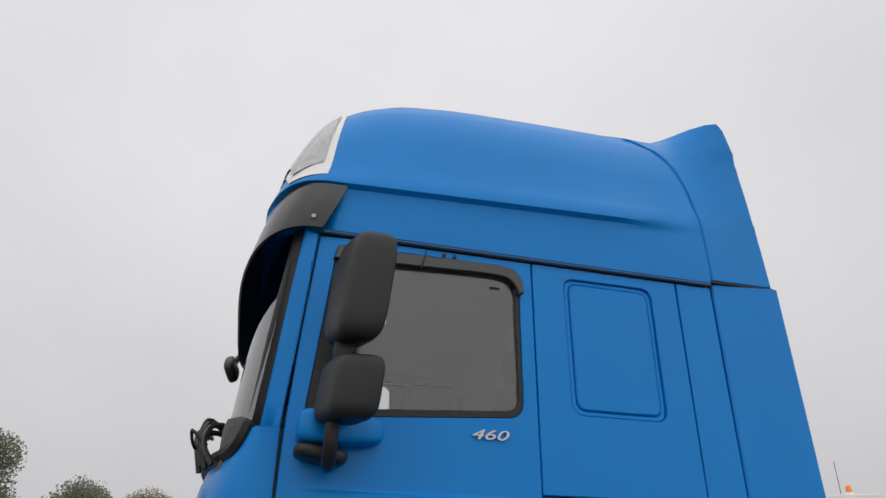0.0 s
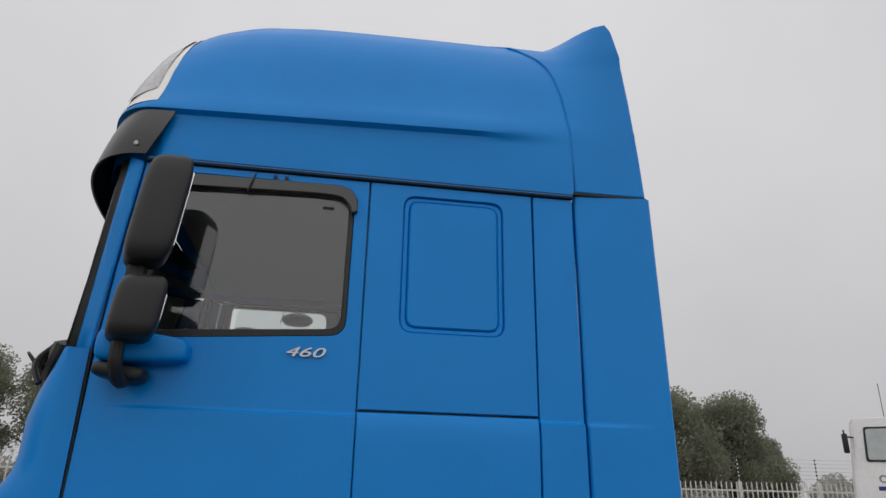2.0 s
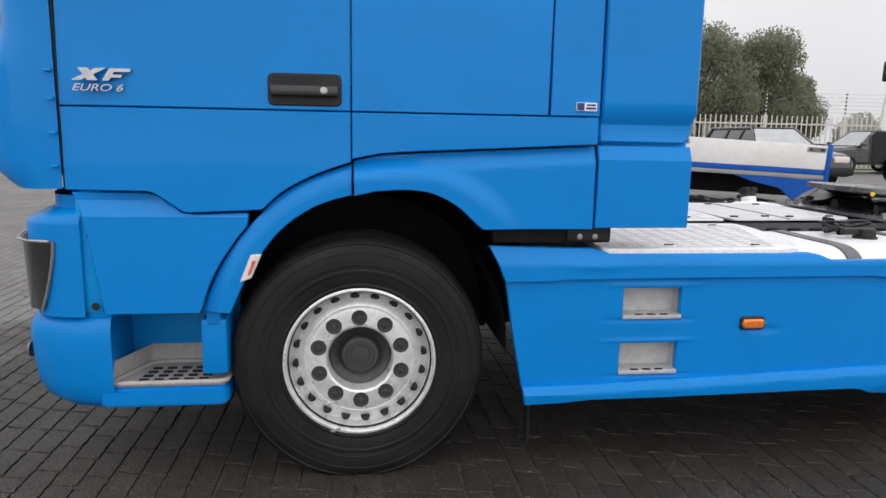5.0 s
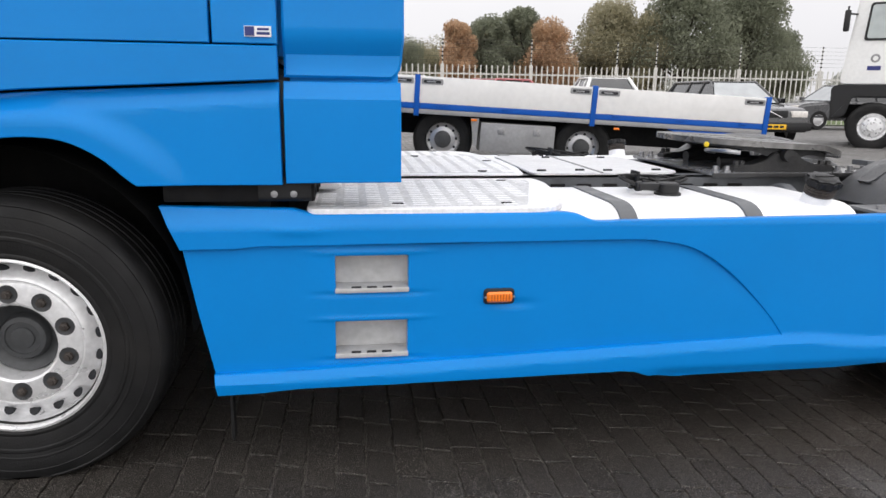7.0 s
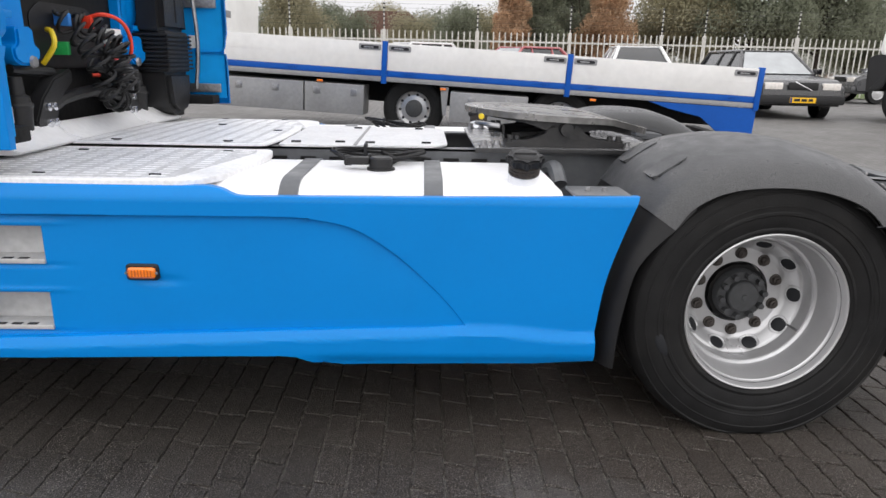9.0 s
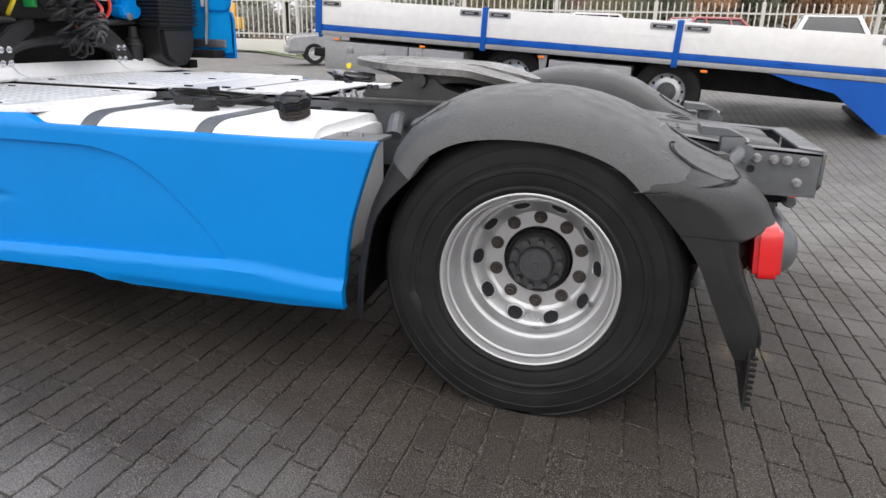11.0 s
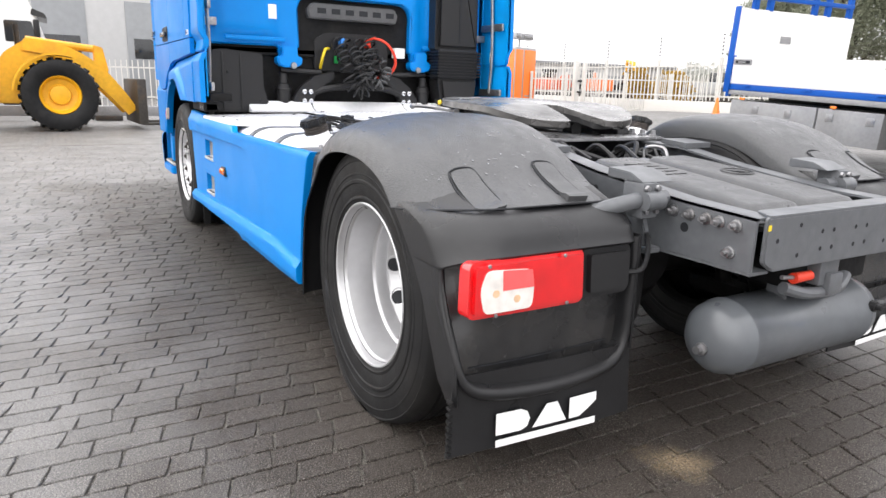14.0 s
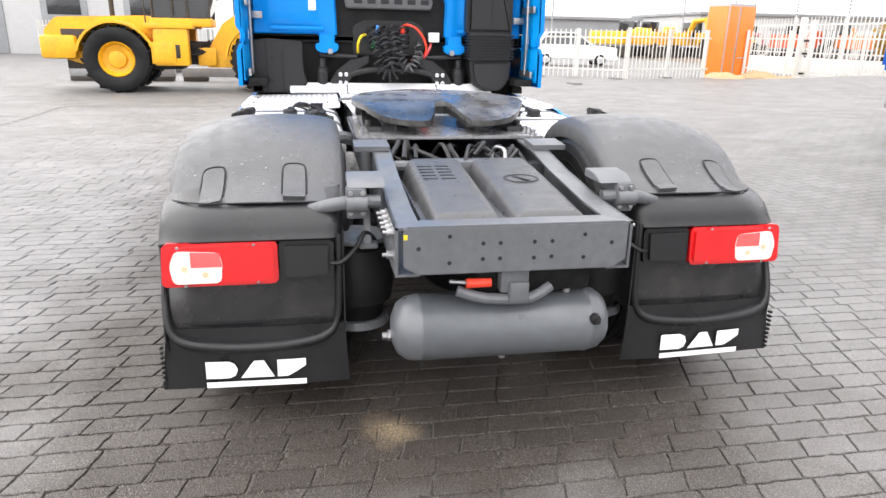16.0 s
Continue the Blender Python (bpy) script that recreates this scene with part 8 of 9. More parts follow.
def car(label, colour, at, yaw, L=4.5, W=1.76, H=1.45, estate=False, plate=False):
    """A parked car: pressed body, tapered cabin with panes, wheels, lamps; it faces its own +x."""
    paint = material("car_paint", colour, 0.28, coat=0.8, grain=0.05, scale=5, rough_vary=0.05)
    c = thing("parked_car", label, "car", "cars parked along the fence", at)
    c.rotation_euler = (0, 0, yaw)
    hood = 0.58 * H
    side = rounded([(-L / 2, 0.32), (L / 2 - 0.05, 0.30), (L / 2, 0.42), (L / 2 - 0.04, hood - 0.10), (L / 2 - 0.25, hood), (L * 0.18, hood + 0.10), (-L * 0.40, hood + 0.12), (-L / 2 + 0.02, hood + 0.05)], 0.06, 3)
    bm = prism(side, "y", -W / 2, W / 2)
    bmesh.ops.bevel(bm, geom=[e for e in bm.edges if abs(e.verts[0].co.y - e.verts[1].co.y) < 1e-4], offset=0.09, segments=3, affect="EDGES")
    part("body", bm, paint, c, "", 50)
    back = -L * 0.47 if estate else -L * 0.40
    roof = -L * 0.43 if estate else -L * 0.28
    cabin = [(back, hood + 0.08), (L * 0.21, hood + 0.08), (L * 0.05, H - 0.02), (L * 0.02, H), (roof + 0.1, H), (roof, H - 0.04)]

    def shell(grow, lo, hi):
        bm = bmesh.new()
        rows = []
        for s in (-1, 1):
            rows.append([bm.verts.new((x + (grow if x > 0 else -grow), s * (W / 2 - 0.06 - 0.26 * (z - hood) / (H - hood) + grow), z)) for x, z in cabin])
        bm.faces.new(rows[0])
        bm.faces.new(rows[1][::-1])
        for i in range(len(cabin)):
            j = (i + 1) % len(cabin)
            bm.faces.new((rows[0][i], rows[1][i], rows[1][j], rows[0][j]))
        bmesh.ops.recalc_face_normals(bm, faces=bm.faces)
        return bm

    part("cabin_glass", shell(0.0, 0, 1), CAR_GLASS, c, "dark car windows", 40)
    bm = grid([[Vector((L * 0.205, s * (W / 2 - 0.12), hood + 0.10)) for s in (-1, 1)], [Vector((L * 0.062, s * (W / 2 - 0.36), H - 0.035)) for s in (-1, 1)]])
    bmesh.ops.translate(bm, vec=(0.012, 0, 0.008), verts=bm.verts)
    part("windscreen", bm, PALE_GLASS, c, "windscreen painted pale for reflected sky", 40)
    part("roof", box((roof + 0.02, -W / 2 + 0.26, H - 0.03), (L * 0.05, W / 2 - 0.26, H + 0.012), 0.02), paint, c)
    for s in (-1, 1):
        ytop, ylow = s * (W / 2 - 0.31), s * (W / 2 - 0.07)
        part("front_pillar", tube([(L * 0.05, ytop, H - 0.01), (L * 0.21, ylow, hood + 0.09)], 0.035, 6), paint, c)
        part("rear_pillar", tube([(roof, ytop, H - 0.02), (back, ylow, hood + 0.10)], 0.05, 6), paint, c)
        part("roof_rail", tube([(L * 0.05, ytop, H), (roof, ytop, H)], 0.03, 6), paint, c)
        for x in (-0.02 * L, -0.20 * L):
            part("door_pillar", tube([(x, ytop, H - 0.01), (x - 0.03, ylow, hood + 0.09)], 0.03, 6), paint, c)
        part("door_mirror", box((L * 0.17, s * (W / 2 + 0.02) - 0.07, hood + 0.10), (L * 0.21, s * (W / 2 + 0.02) + 0.07, hood + 0.22), 0.02), paint, c)
        part("headlamp", box((L / 2 - 0.12, s * (W / 2 - 0.30) - 0.18, hood - 0.20), (L / 2 - 0.008, s * (W / 2 - 0.30) + 0.18, hood - 0.06), 0.02), CLEAR_LENS, c, "clear headlamp")
        part("tail_lamp", box((-L / 2 - 0.005, s * (W / 2 - 0.16) - 0.10, hood - 0.15), (-L / 2 + 0.08, s * (W / 2 - 0.16) + 0.10, hood + 0.05), 0.02), RED_LENS, c)
        for x in (-L * 0.30, L * 0.31):
            w = part("wheel", lathe([(0.18, 0.09), (0.30, 0.10), (0.315, 0.06), (0.315, -0.06), (0.30, -0.10)], (x, s * (W / 2 - 0.09), 0.315), "y" if s > 0 else "-y", 24), RUBBER, c)
            part("rim", lathe([(0.20, 0.085), (0.19, 0.095), (0.17, 0.07), (0.05, 0.085), (0, 0.09)], (x, s * (W / 2 - 0.09), 0.315), "y" if s > 0 else "-y", 10), RIM_PAINT, w)
    part("grille", box((L / 2 - 0.03, -0.30, hood - 0.20), (L / 2 + 0.006, 0.30, hood - 0.05), 0.01), BLACK, c)
    part("bumper", box((L / 2 - 0.10, -W / 2 + 0.03, 0.34), (L / 2 + 0.06, W / 2 - 0.03, 0.52), 0.04), BLACK if estate else paint, c)
    if plate:
        pl = part("number_plate", box((L / 2 + 0.06, -0.26, 0.37), (L / 2 + 0.068, 0.26, 0.48), 0.004), material("yellow_plate", (0.85, 0.48, 0.01), 0.4, grain=0.05), c, "yellow number plate with dark bars")
        for y0, y1 in ((-0.18, -0.06), (-0.03, 0.08), (0.11, 0.20)):
            part("plate_bar", box((L / 2 + 0.068, y0, 0.40), (L / 2 + 0.0695, y1, 0.455)), BLACK, pl)
        part("plate_band", box((L / 2 + 0.068, -0.255, 0.375), (L / 2 + 0.0693, -0.215, 0.475)), NAVY, pl)
        part("grille_stroke", box((-0.20, -0.01, 0), (0.20, 0.01, 0.006), 0.001, Matrix.Translation((L / 2 + 0.008, 0, hood - 0.125)) @ Matrix.Rotation(radians(90), 4, "Y") @ Matrix.Rotation(radians(65), 4, "Z")), CHROME, c)
    return c


car("old black estate car with rounded square lamps", (0.012, 0.012, 0.014), (10.66, 12.7, 0.33), radians(-95), 4.7, 1.76, 1.43, True, True)
car("white hatchback parked behind the trailer", (0.78, 0.78, 0.78), (8.7, 16.6, 0.36), radians(84), 4.2, 1.75, 1.52)
car("faded red car parked behind the trailer", (0.42, 0.10, 0.11), (5.5, 17.6, 0.36), radians(-150), 4.3, 1.75, 1.48)
car("white car at the end of the row", (0.74, 0.74, 0.74), (2.2, 18.0, 0.36), radians(-150), 4.3, 1.75, 1.55)
car("dark grey hatchback standing by the fence", (0.035, 0.036, 0.04), (18.2, 18.4, 0.36), radians(178), 4.1, 1.75, 1.48)
car("grey car far off by the fence", (0.30, 0.30, 0.31), (-4.6, 17.5, 0.25), radians(-150), 4.4, 1.75, 1.5)

# ---- white yard tractor unit ----
yard = thing("yard_tractor", "white terminal tractor with square cab and black fenders", "truck", "", (13.02, 10.52, 0.31))
yard.rotation_euler = (0, 0, radians(142))
part("cab", prism(rounded([(-0.95, 1.38), (0.74, 1.38), (0.78, 1.48), (0.60, 3.30), (-0.92, 3.30)], 0.05), "y", -0.62, 0.75, 0.03), WHITE, yard, "white steel cab")
part("side_panel", prism(rounded([(-0.92, 1.40), (0.72, 1.40), (0.56, 3.27), (-0.90, 3.27)], 0.04), "y", 0.745, 0.765), WHITE, yard)
for x0, x1 in ((-0.66, -0.26), (-0.18, 0.44)):
    part("window_frame", prism(rounded([(x0, 2.30), (x1, 2.30), (x1 - 0.05, 3.08), (x0, 3.08)], 0.07), "y", 0.765, 0.785), BLACK, yard)
    # The pane's reflection is put into its pale colour
    part("window_pane", prism(rounded([(x0 + 0.045, 2.345), (x1 - 0.05, 2.345), (x1 - 0.09, 3.035), (x0 + 0.045, 3.035)], 0.06), "y", 0.785, 0.79), material("painted_sky_window", (0.38, 0.42, 0.42), 0.08, coat=0.6, grain=0.1, scale=4), yard, "window painted pale for its reflection")
part("rear_window", box((-0.965, -0.5, 2.2), (-0.945, 0.6, 3.0), 0.005), CAR_GLASS, yard)
mark = part("round_mark", lathe([(0.05, 0), (0.055, 0.004), (0.085, 0.004), (0.09, 0)], (0.17, 0.766, 1.93), "y", 20), T_GREY, yard, "grey ring mark over a navy bar")
part("navy_bar", box((0.05, 0.766, 1.68), (0.30, 0.770, 1.77)), NAVY, mark)
part("front_fender", prism(rounded([(-1.6, 1.02), (-0.62, 0.98), (-0.50, 1.10), (0.50, 1.10), (0.60, 0.72), (0.88, 0.62), (0.92, 1.30), (0.80, 1.37), (-1.6, 1.37)], 0.05), "y", -1.15, 1.15, 0.03), BLACK, yard, "black fender block")
part("long_frame", box((-4.2, -0.45, 0.65), (0.8, 0.45, 0.95), 0.02), DARK, yard)
part("side_tank", box((-2.6, 0.5, 0.40), (-1.0, 1.1, 0.95), 0.08), DARK, yard)
for x, s in ((0.05, 1), (0.05, -1), (-3.2, 1), (-3.2, -1)):
    w = part("wheel", lathe([(r * 0.98, h) for r, h in tyre_profile()], (x, s * 1.05, 0.49), "y" if s > 0 else "-y", 40), RUBBER, yard)
    part("rim", lathe([(0.30, 0.14), (0.28, 0.10), (0.24, 0.10), (0.20, 0.14), (0.11, 0.15), (0.10, 0.20), (0, 0.20)], (x, s * 1.05, 0.49), "y" if s > 0 else "-y", 28), RIM, w)
    for dx, dz, a in ring_of(8, 0.16, 0.2):
        part("wheel_nut", lathe([(0, 0.165), (0.018, 0.16), (0.02, 0.14)], (x + dx, s * 1.05, 0.49 + dz), "y" if s > 0 else "-y", 6), STEEL, w)
arm = part("mirror_arm", tube([(0.62, 0.75, 2.85), (0.80, 1.0, 2.85), (0.80, 1.0, 3.0)], 0.02, 6), BLACK, yard)
part("mirror_head", box((0.74, 0.92, 2.48), (0.86, 1.10, 2.92), 0.04), BLACK, arm)
part("beacon_bracket", box((-0.45, -0.1, 3.30), (-0.25, 0.1, 3.40), 0.02), WHITE, yard)
part("beacon", lathe([(0.07, 0), (0.07, 0.12), (0.05, 0.17), (0, 0.18)], (-0.35, 0, 3.40), "z", 14), ORANGE_LENS, yard, "amber beacon")
part("aerial", tube([(-0.1, 0.5, 3.30), (-0.1, 0.5, 4.1)], 0.008, 5), BLACK, yard)

# ---- wheel loader ----
L_YEL = material("loader_yellow_paint", (0.78, 0.40, 0.012), 0.42, grain=0.08, scale=12, stain=0.4, stain_scale=2, stain_colour=(0.42, 0.20, 0.02), rough_vary=0.12)
L_DARK = material("loader_dark_steel", (0.03, 0.026, 0.022), 0.6, grain=0.3, scale=20, stain=0.4, stain_scale=5, stain_colour=(0.10, 0.06, 0.03))
loader = thing("wheel_loader", "yellow wheel loader with fork carriage parked on the yard", "wheel loader", "", (-12.15, -3.75, 0.02))
loader.rotation_euler = (0, 0, radians(93))
for x in (-1.72, 1.72):
    for s in (-1, 1):
        prof = [(0.42, 0.20), (0.50, 0.25), (0.66, 0.27), (0.745, 0.24), (0.76, 0.18), (0.76, -0.18), (0.745, -0.24), (0.66, -0.27), (0.50, -0.25), (0.42, -0.20)]
        w = part("loader_wheel", lathe(prof, (x, s * 0.98, 0.76), "y" if s > 0 else "-y", 48), RUBBER, loader, "huge lugged black tyre with yellow rim")
        part("rim", lathe([(0.43, 0.17), (0.40, 0.20), (0.37, 0.16), (0.34, 0.07), (0.22, 0.05), (0.20, 0.12), (0.10, 0.14), (0, 0.14)], (x, s * 0.98, 0.76), "y" if s > 0 else "-y", 36), L_YEL, w)
        for k in range(26):
            a = 2 * math.pi * k / 26
            lug = box((-0.022, -0.27, 0.735), (0.022, -0.02, 0.80), 0.006, Matrix.Translation((x, s * 0.98 + 0.02, 0.76)) @ Matrix.Rotation(a, 4, "Y") @ Matrix.Rotation(0.35, 4, "Z"), 1)
            if k % 2 == 0:
                bmesh.ops.transform(lug, matrix=Matrix.Translation((0, 0.25, 0)), verts=lug.verts)
            part("tyre_lug", lug, RUBBER, w)
part("rear_body", prism(rounded([(-3.3, 0.85), (-2.6, 0.62), (-0.45, 0.72), (-0.35, 1.45), (-1.0, 1.80), (-3.1, 1.72), (-3.4, 1.4)], 0.10), "y", -0.72, 0.72, 0.05), L_YEL, loader, "yellow engine housing")
part("counterweight", box((-3.45, -0.95, 0.75), (-2.65, 0.95, 1.30), 0.10), L_YEL, loader)
for s in (-1, 1):
    part("rear_mudguard", prism([(-1.72 + 0.92 * math.cos(a), 0.76 + 0.90 * math.sin(a)) for a in np.linspace(0.3, math.pi - 0.2, 14)] + [(-1.72 + 0.86 * math.cos(a), 0.76 + 0.84 * math.sin(a)) for a in np.linspace(math.pi - 0.2, 0.3, 14)], "y", s * 0.70, s * 1.22, 0.01), L_YEL, loader)
    part("step_plate", box((-0.85, s * 0.95 - 0.2, 0.62), (-0.05, s * 0.95 + 0.2, 1.50), 0.03), L_YEL, loader)
    part("step_hole", box((-0.7, s * 1.152 - 0.004, 0.80), (-0.25, s * 1.152 + 0.004, 1.12), 0.01), L_DARK, loader)
part("cab_floor", box((-0.95, -0.78, 1.55), (0.50, 0.78, 1.75), 0.03), L_YEL, loader)
part("cab_glass", prism(rounded([(-0.90, 1.75), (0.42, 1.75), (0.62, 2.3), (0.40, 3.05), (-0.85, 3.05)], 0.08), "y", -0.70, 0.70, 0.03), CAR_GLASS, loader, "dark glazed cab")
part("cab_roof", box((-1.0, -0.80, 3.05), (0.60, 0.80, 3.22), 0.06), L_YEL, loader)
for x in (-0.88, -0.05, 0.45):
    for s in (-1, 1):
        part("cab_pillar", tube([(x, s * 0.71, 1.75), (x + (0.1 if x > 0.2 else 0), s * 0.71, 3.06)], 0.035, 6), L_DARK, loader)
part("hinge_block", box((-0.35, -0.40, 0.62), (0.45, 0.40, 1.20), 0.05), L_DARK, loader)
part("front_frame", prism(rounded([(0.30, 0.55), (2.3, 0.55), (2.35, 0.95), (1.6, 1.75), (1.2, 1.95), (0.75, 1.65), (0.35, 1.0)], 0.06), "y", -0.50, 0.50, 0.03), L_YEL, loader, "yellow front frame")
for s in (-1, 1):
    part("lift_arm", prism(curve2([(1.15, 1.95), (1.9, 1.85), (2.6, 1.45), (3.1, 0.85), (3.35, 0.45)], 4) + curve2([(3.15, 0.30), (2.75, 0.75), (2.3, 1.20), (1.8, 1.55), (1.1, 1.70)], 4), "y", s * 0.42, s * 0.56, 0.01), L_YEL, loader, "bent yellow lift arm")
    part("lift_ram", tube([(1.3, s * 0.35, 1.05), (2.4, s * 0.40, 1.25)], 0.06, 8), STEEL, loader)
    part("front_mudguard", prism([(1.72 + 0.92 * math.cos(a), 0.76 + 0.90 * math.sin(a)) for a in np.linspace(1.2, math.pi - 0.1, 10)] + [(1.72 + 0.87 * math.cos(a), 0.76 + 0.85 * math.sin(a)) for a in np.linspace(math.pi - 0.1, 1.2, 10)], "y", s * 0.72, s * 1.20, 0.01), L_YEL, loader)
part("tilt_link", prism([(2.55, 1.10), (2.85, 1.30), (2.75, 1.85), (2.55, 1.90)], "y", -0.12, 0.12, 0.02), L_YEL, loader)
part("tilt_ram", tube([(1.2, 0, 1.95), (2.65, 0, 1.80)], 0.085, 10), L_YEL, loader)
carriage = part("fork_carriage", box((3.30, -1.05, 0.10), (3.50, 1.05, 1.15), 0.03), L_DARK, loader, "rusty dark fork carriage")
for s in (-1, 1):
    part("fork", box((3.45, s * 0.55 - 0.08, 0.06), (4.65, s * 0.55 + 0.08, 0.12), 0.01), L_DARK, carriage)
for s in (-1, 1):
    part("battery_box", box((-0.92, s * 1.02 - 0.16, 0.66), (-0.35, s * 1.02 + 0.16, 1.18), 0.03), L_YEL, loader)
    part("box_lid", box((-0.88, s * 1.185 - 0.008, 0.72), (-0.40, s * 1.185 + 0.008, 1.12), 0.012), L_YEL, loader)
    part("cab_ledge", box((-1.05, s * 0.98 - 0.20, 1.50), (0.10, s * 0.98 + 0.20, 1.62), 0.02), L_YEL, loader)
    part("grab_rail", tube([(-0.98, s * 1.14, 1.60), (-0.98, s * 1.14, 2.35), (-0.90, s * 0.76, 2.40)], 0.018, 6, 3), L_DARK, loader)
    part("door_frame", tube([(-0.40, s * 0.73, 1.80), (-0.40, s * 0.73, 2.95)], 0.03, 6), L_DARK, loader)
    part("frame_plate", box((0.10, s * 0.60 - 0.03, 0.60), (0.55, s * 0.60 + 0.03, 1.05), 0.03), L_YEL, loader)
    part("steering_ram", tube([(-0.30, s * 0.55, 0.95), (0.55, s * 0.48, 0.92)], 0.05, 8), STEEL, loader)
    for k in range(4):
        part("hydraulic_hose", tube([(-0.35, s * (0.40 + 0.05 * k), 1.30 - 0.08 * k), (0.02, s * (0.62 + 0.03 * k), 1.02 - 0.05 * k), (0.40, s * (0.46 + 0.03 * k), 1.22 - 0.07 * k)], 0.028, 6, 5), BLACK, loader)
    part("work_lamp", box((0.44, s * 0.62 - 0.10, 2.98), (0.62, s * 0.62 + 0.10, 3.12), 0.03), L_DARK, loader)
part("engine_grille", box((-3.0, -0.735, 1.00), (-2.0, 0.735, 1.45), 0.02), L_DARK, loader)
part("lower_frame", box((-3.0, -0.5, 0.50), (-0.3, 0.5, 0.75), 0.03), L_DARK, loader)
part("intake_pipe", tube([(1.05, 0.42, 1.75), (1.05, 0.42, 2.30)], 0.06, 10), L_DARK, loader)
part("hydraulic_hose", tube([(0.4, 0.5, 1.2), (0.7, 0.58, 1.0), (0.5, 0.6, 0.8), (0.3, 0.5, 0.9)], 0.035, 6, 4), BLACK, loader)
part("exhaust", tube([(-2.0, 0.3, 1.75), (-2.0, 0.3, 2.35)], 0.06, 10), L_DARK, loader)
for x, y in ((-15.2, -6.4), (-15.2, -3.2), (-15.3, 0.3)):
    barrier = thing("low_barrier", "low grey barrier beam on dark feet", "barrier", "low barriers behind the loader", (x, y, 0))
    part("beam", box((-0.10, -1.5, 0.12), (0.10, 1.5, 0.40), 0.03), T_GREY, barrier)
    for v in (-1.1, 1.1):
        part("foot", box((-0.20, v - 0.35, 0.0), (0.20, v + 0.35, 0.13), 0.02), L_DARK, barrier)

# ---- white truck and sheds far behind ----
w_truck = thing("white_truck", "white highway truck standing behind the wheel loader", "truck", "", (-21.0, -3.4, 0.05))
w_truck.rotation_euler = (0, 0, radians(90))
part("cab", prism(rounded([(-0.9, 1.0), (1.30, 1.0), (1.35, 1.9), (1.05, 3.0), (0.8, 3.6), (-0.2, 3.85), (-0.9, 3.8)], 0.12), "y", -1.22, 1.22, 0.08), WHITE, w_truck)
part("side_window", prism(rounded([(0.15, 2.15), (1.0, 2.15), (0.9, 2.80), (0.15, 2.80)], 0.06), "y", -1.235, -1.222), CAR_GLASS, w_truck)
part("sun_visor", prism([(0.9, 3.0), (1.35, 2.9), (1.30, 3.05), (0.95, 3.2)], "y", -1.25, 1.25, 0.02), VISOR, w_truck)
part("mirror_head", box((0.95, -1.50, 2.2), (1.12, -1.28, 2.85), 0.05), BLACK, w_truck)
part("lower_body", box((-3.5, -1.1, 0.5), (1.3, 1.1, 1.05), 0.05), WHITE, w_truck)
for x in (0.3, -3.0):
    for s in (-1, 1):
        part("wheel", lathe(tyre_profile(), (x, s * 1.02, 0.505), "y" if s > 0 else "-y", 32), RUBBER, w_truck)
W_WALL = material("pale_shed_cladding", (0.46, 0.46, 0.46), 0.5, grain=0.04, scale=3, stain=0.2, stain_scale=0.3)
G_WALL = material("grey_shed_cladding", (0.26, 0.27, 0.28), 0.5, grain=0.06, scale=3, stain=0.2, stain_scale=0.3)


def shed(name, label, lo, hi, mat, doors=0, along="y"):
    s = thing(name, label, "building", "", (lo[0], lo[1], 0))
    w, d, h = hi[0] - lo[0], hi[1] - lo[1], hi[2]
    part("wall", box((0, 0, -0.2), (w, d, h), 0.02), mat, s)
    part("roof", box((-0.3, -0.3, h), (w + 0.3, d + 0.3, h + 0.35), 0.05), G_WALL, s)
    for k in range(doors):
        y = d * (k + 0.5) / doors
        dr = part("door", box((w - 0.02, y - d / doors * 0.28, 0), (w + 0.06, y + d / doors * 0.28, h * 0.72), 0.02), G_WALL, s)
        part("door_pane", box((w + 0.06, y - d / doors * 0.2, h * 0.30), (w + 0.08, y + d / doors * 0.2, h * 0.45), 0.01), CAR_GLASS, dr)
    return s


shed("warehouse", "long pale warehouse with dark gate openings", (-52, -22, 0), (-38, 5.5, 7.5), W_WALL, 6)
shed("far_shed", "low white shed far beyond the gate", (-78, 40, 0), (-62, 74, 4.2), W_WALL, 5)
shed("far_shed", "low grey shed far behind the excavators", (-84, 16, 0), (-70, 37, 3.6), G_WALL, 3)


def excavator(label, colour, at, yaw, up):
    e = thing("excavator", label, "excavator", "machines in the far compound", at)
    e.rotation_euler = (0, 0, yaw)
    m = material("machine_paint", colour, 0.5, grain=0.1, scale=6, stain=0.3, stain_scale=1)
    for s in (-1, 1):
        part("track", prism(rounded([(-1.9, 0), (1.9, 0), (2.1, 0.45), (1.8, 0.85), (-1.8, 0.85), (-2.1, 0.45)], 0.2), "y", s * 0.9, s * 1.4, 0.03), L_DARK, e)
    part("house", box((-2.0, -1.3, 1.0), (1.2, 1.3, 2.1), 0.15), m, e)
    part("cab", box((0.1, 0.35, 1.6), (1.5, 1.3, 3.0), 0.12), CAR_GLASS, e)
    part("boom", tube([(1.1, -0.1, 1.6), (1.9, -0.1, 2.9 + 0.7 * up), (3.1, -0.1, 3.0 + 0.8 * up)], [0.22, 0.26, 0.16], 8), m, e)
    part("dipper", tube([(3.0, -0.1, 3.15 + 0.8 * up), (3.6, -0.1, 1.5 + up * 0.4)], [0.16, 0.12], 8), m, e)
    part("bucket", prism(rounded([(3.2, 0.7 + up * 0.3), (3.9, 1.4 + up * 0.3), (3.4, 1.6 + up * 0.3), (3.0, 1.1 + up * 0.3)], 0.15), "y", -0.6, 0.4, 0.03), L_DARK, e)
    return e


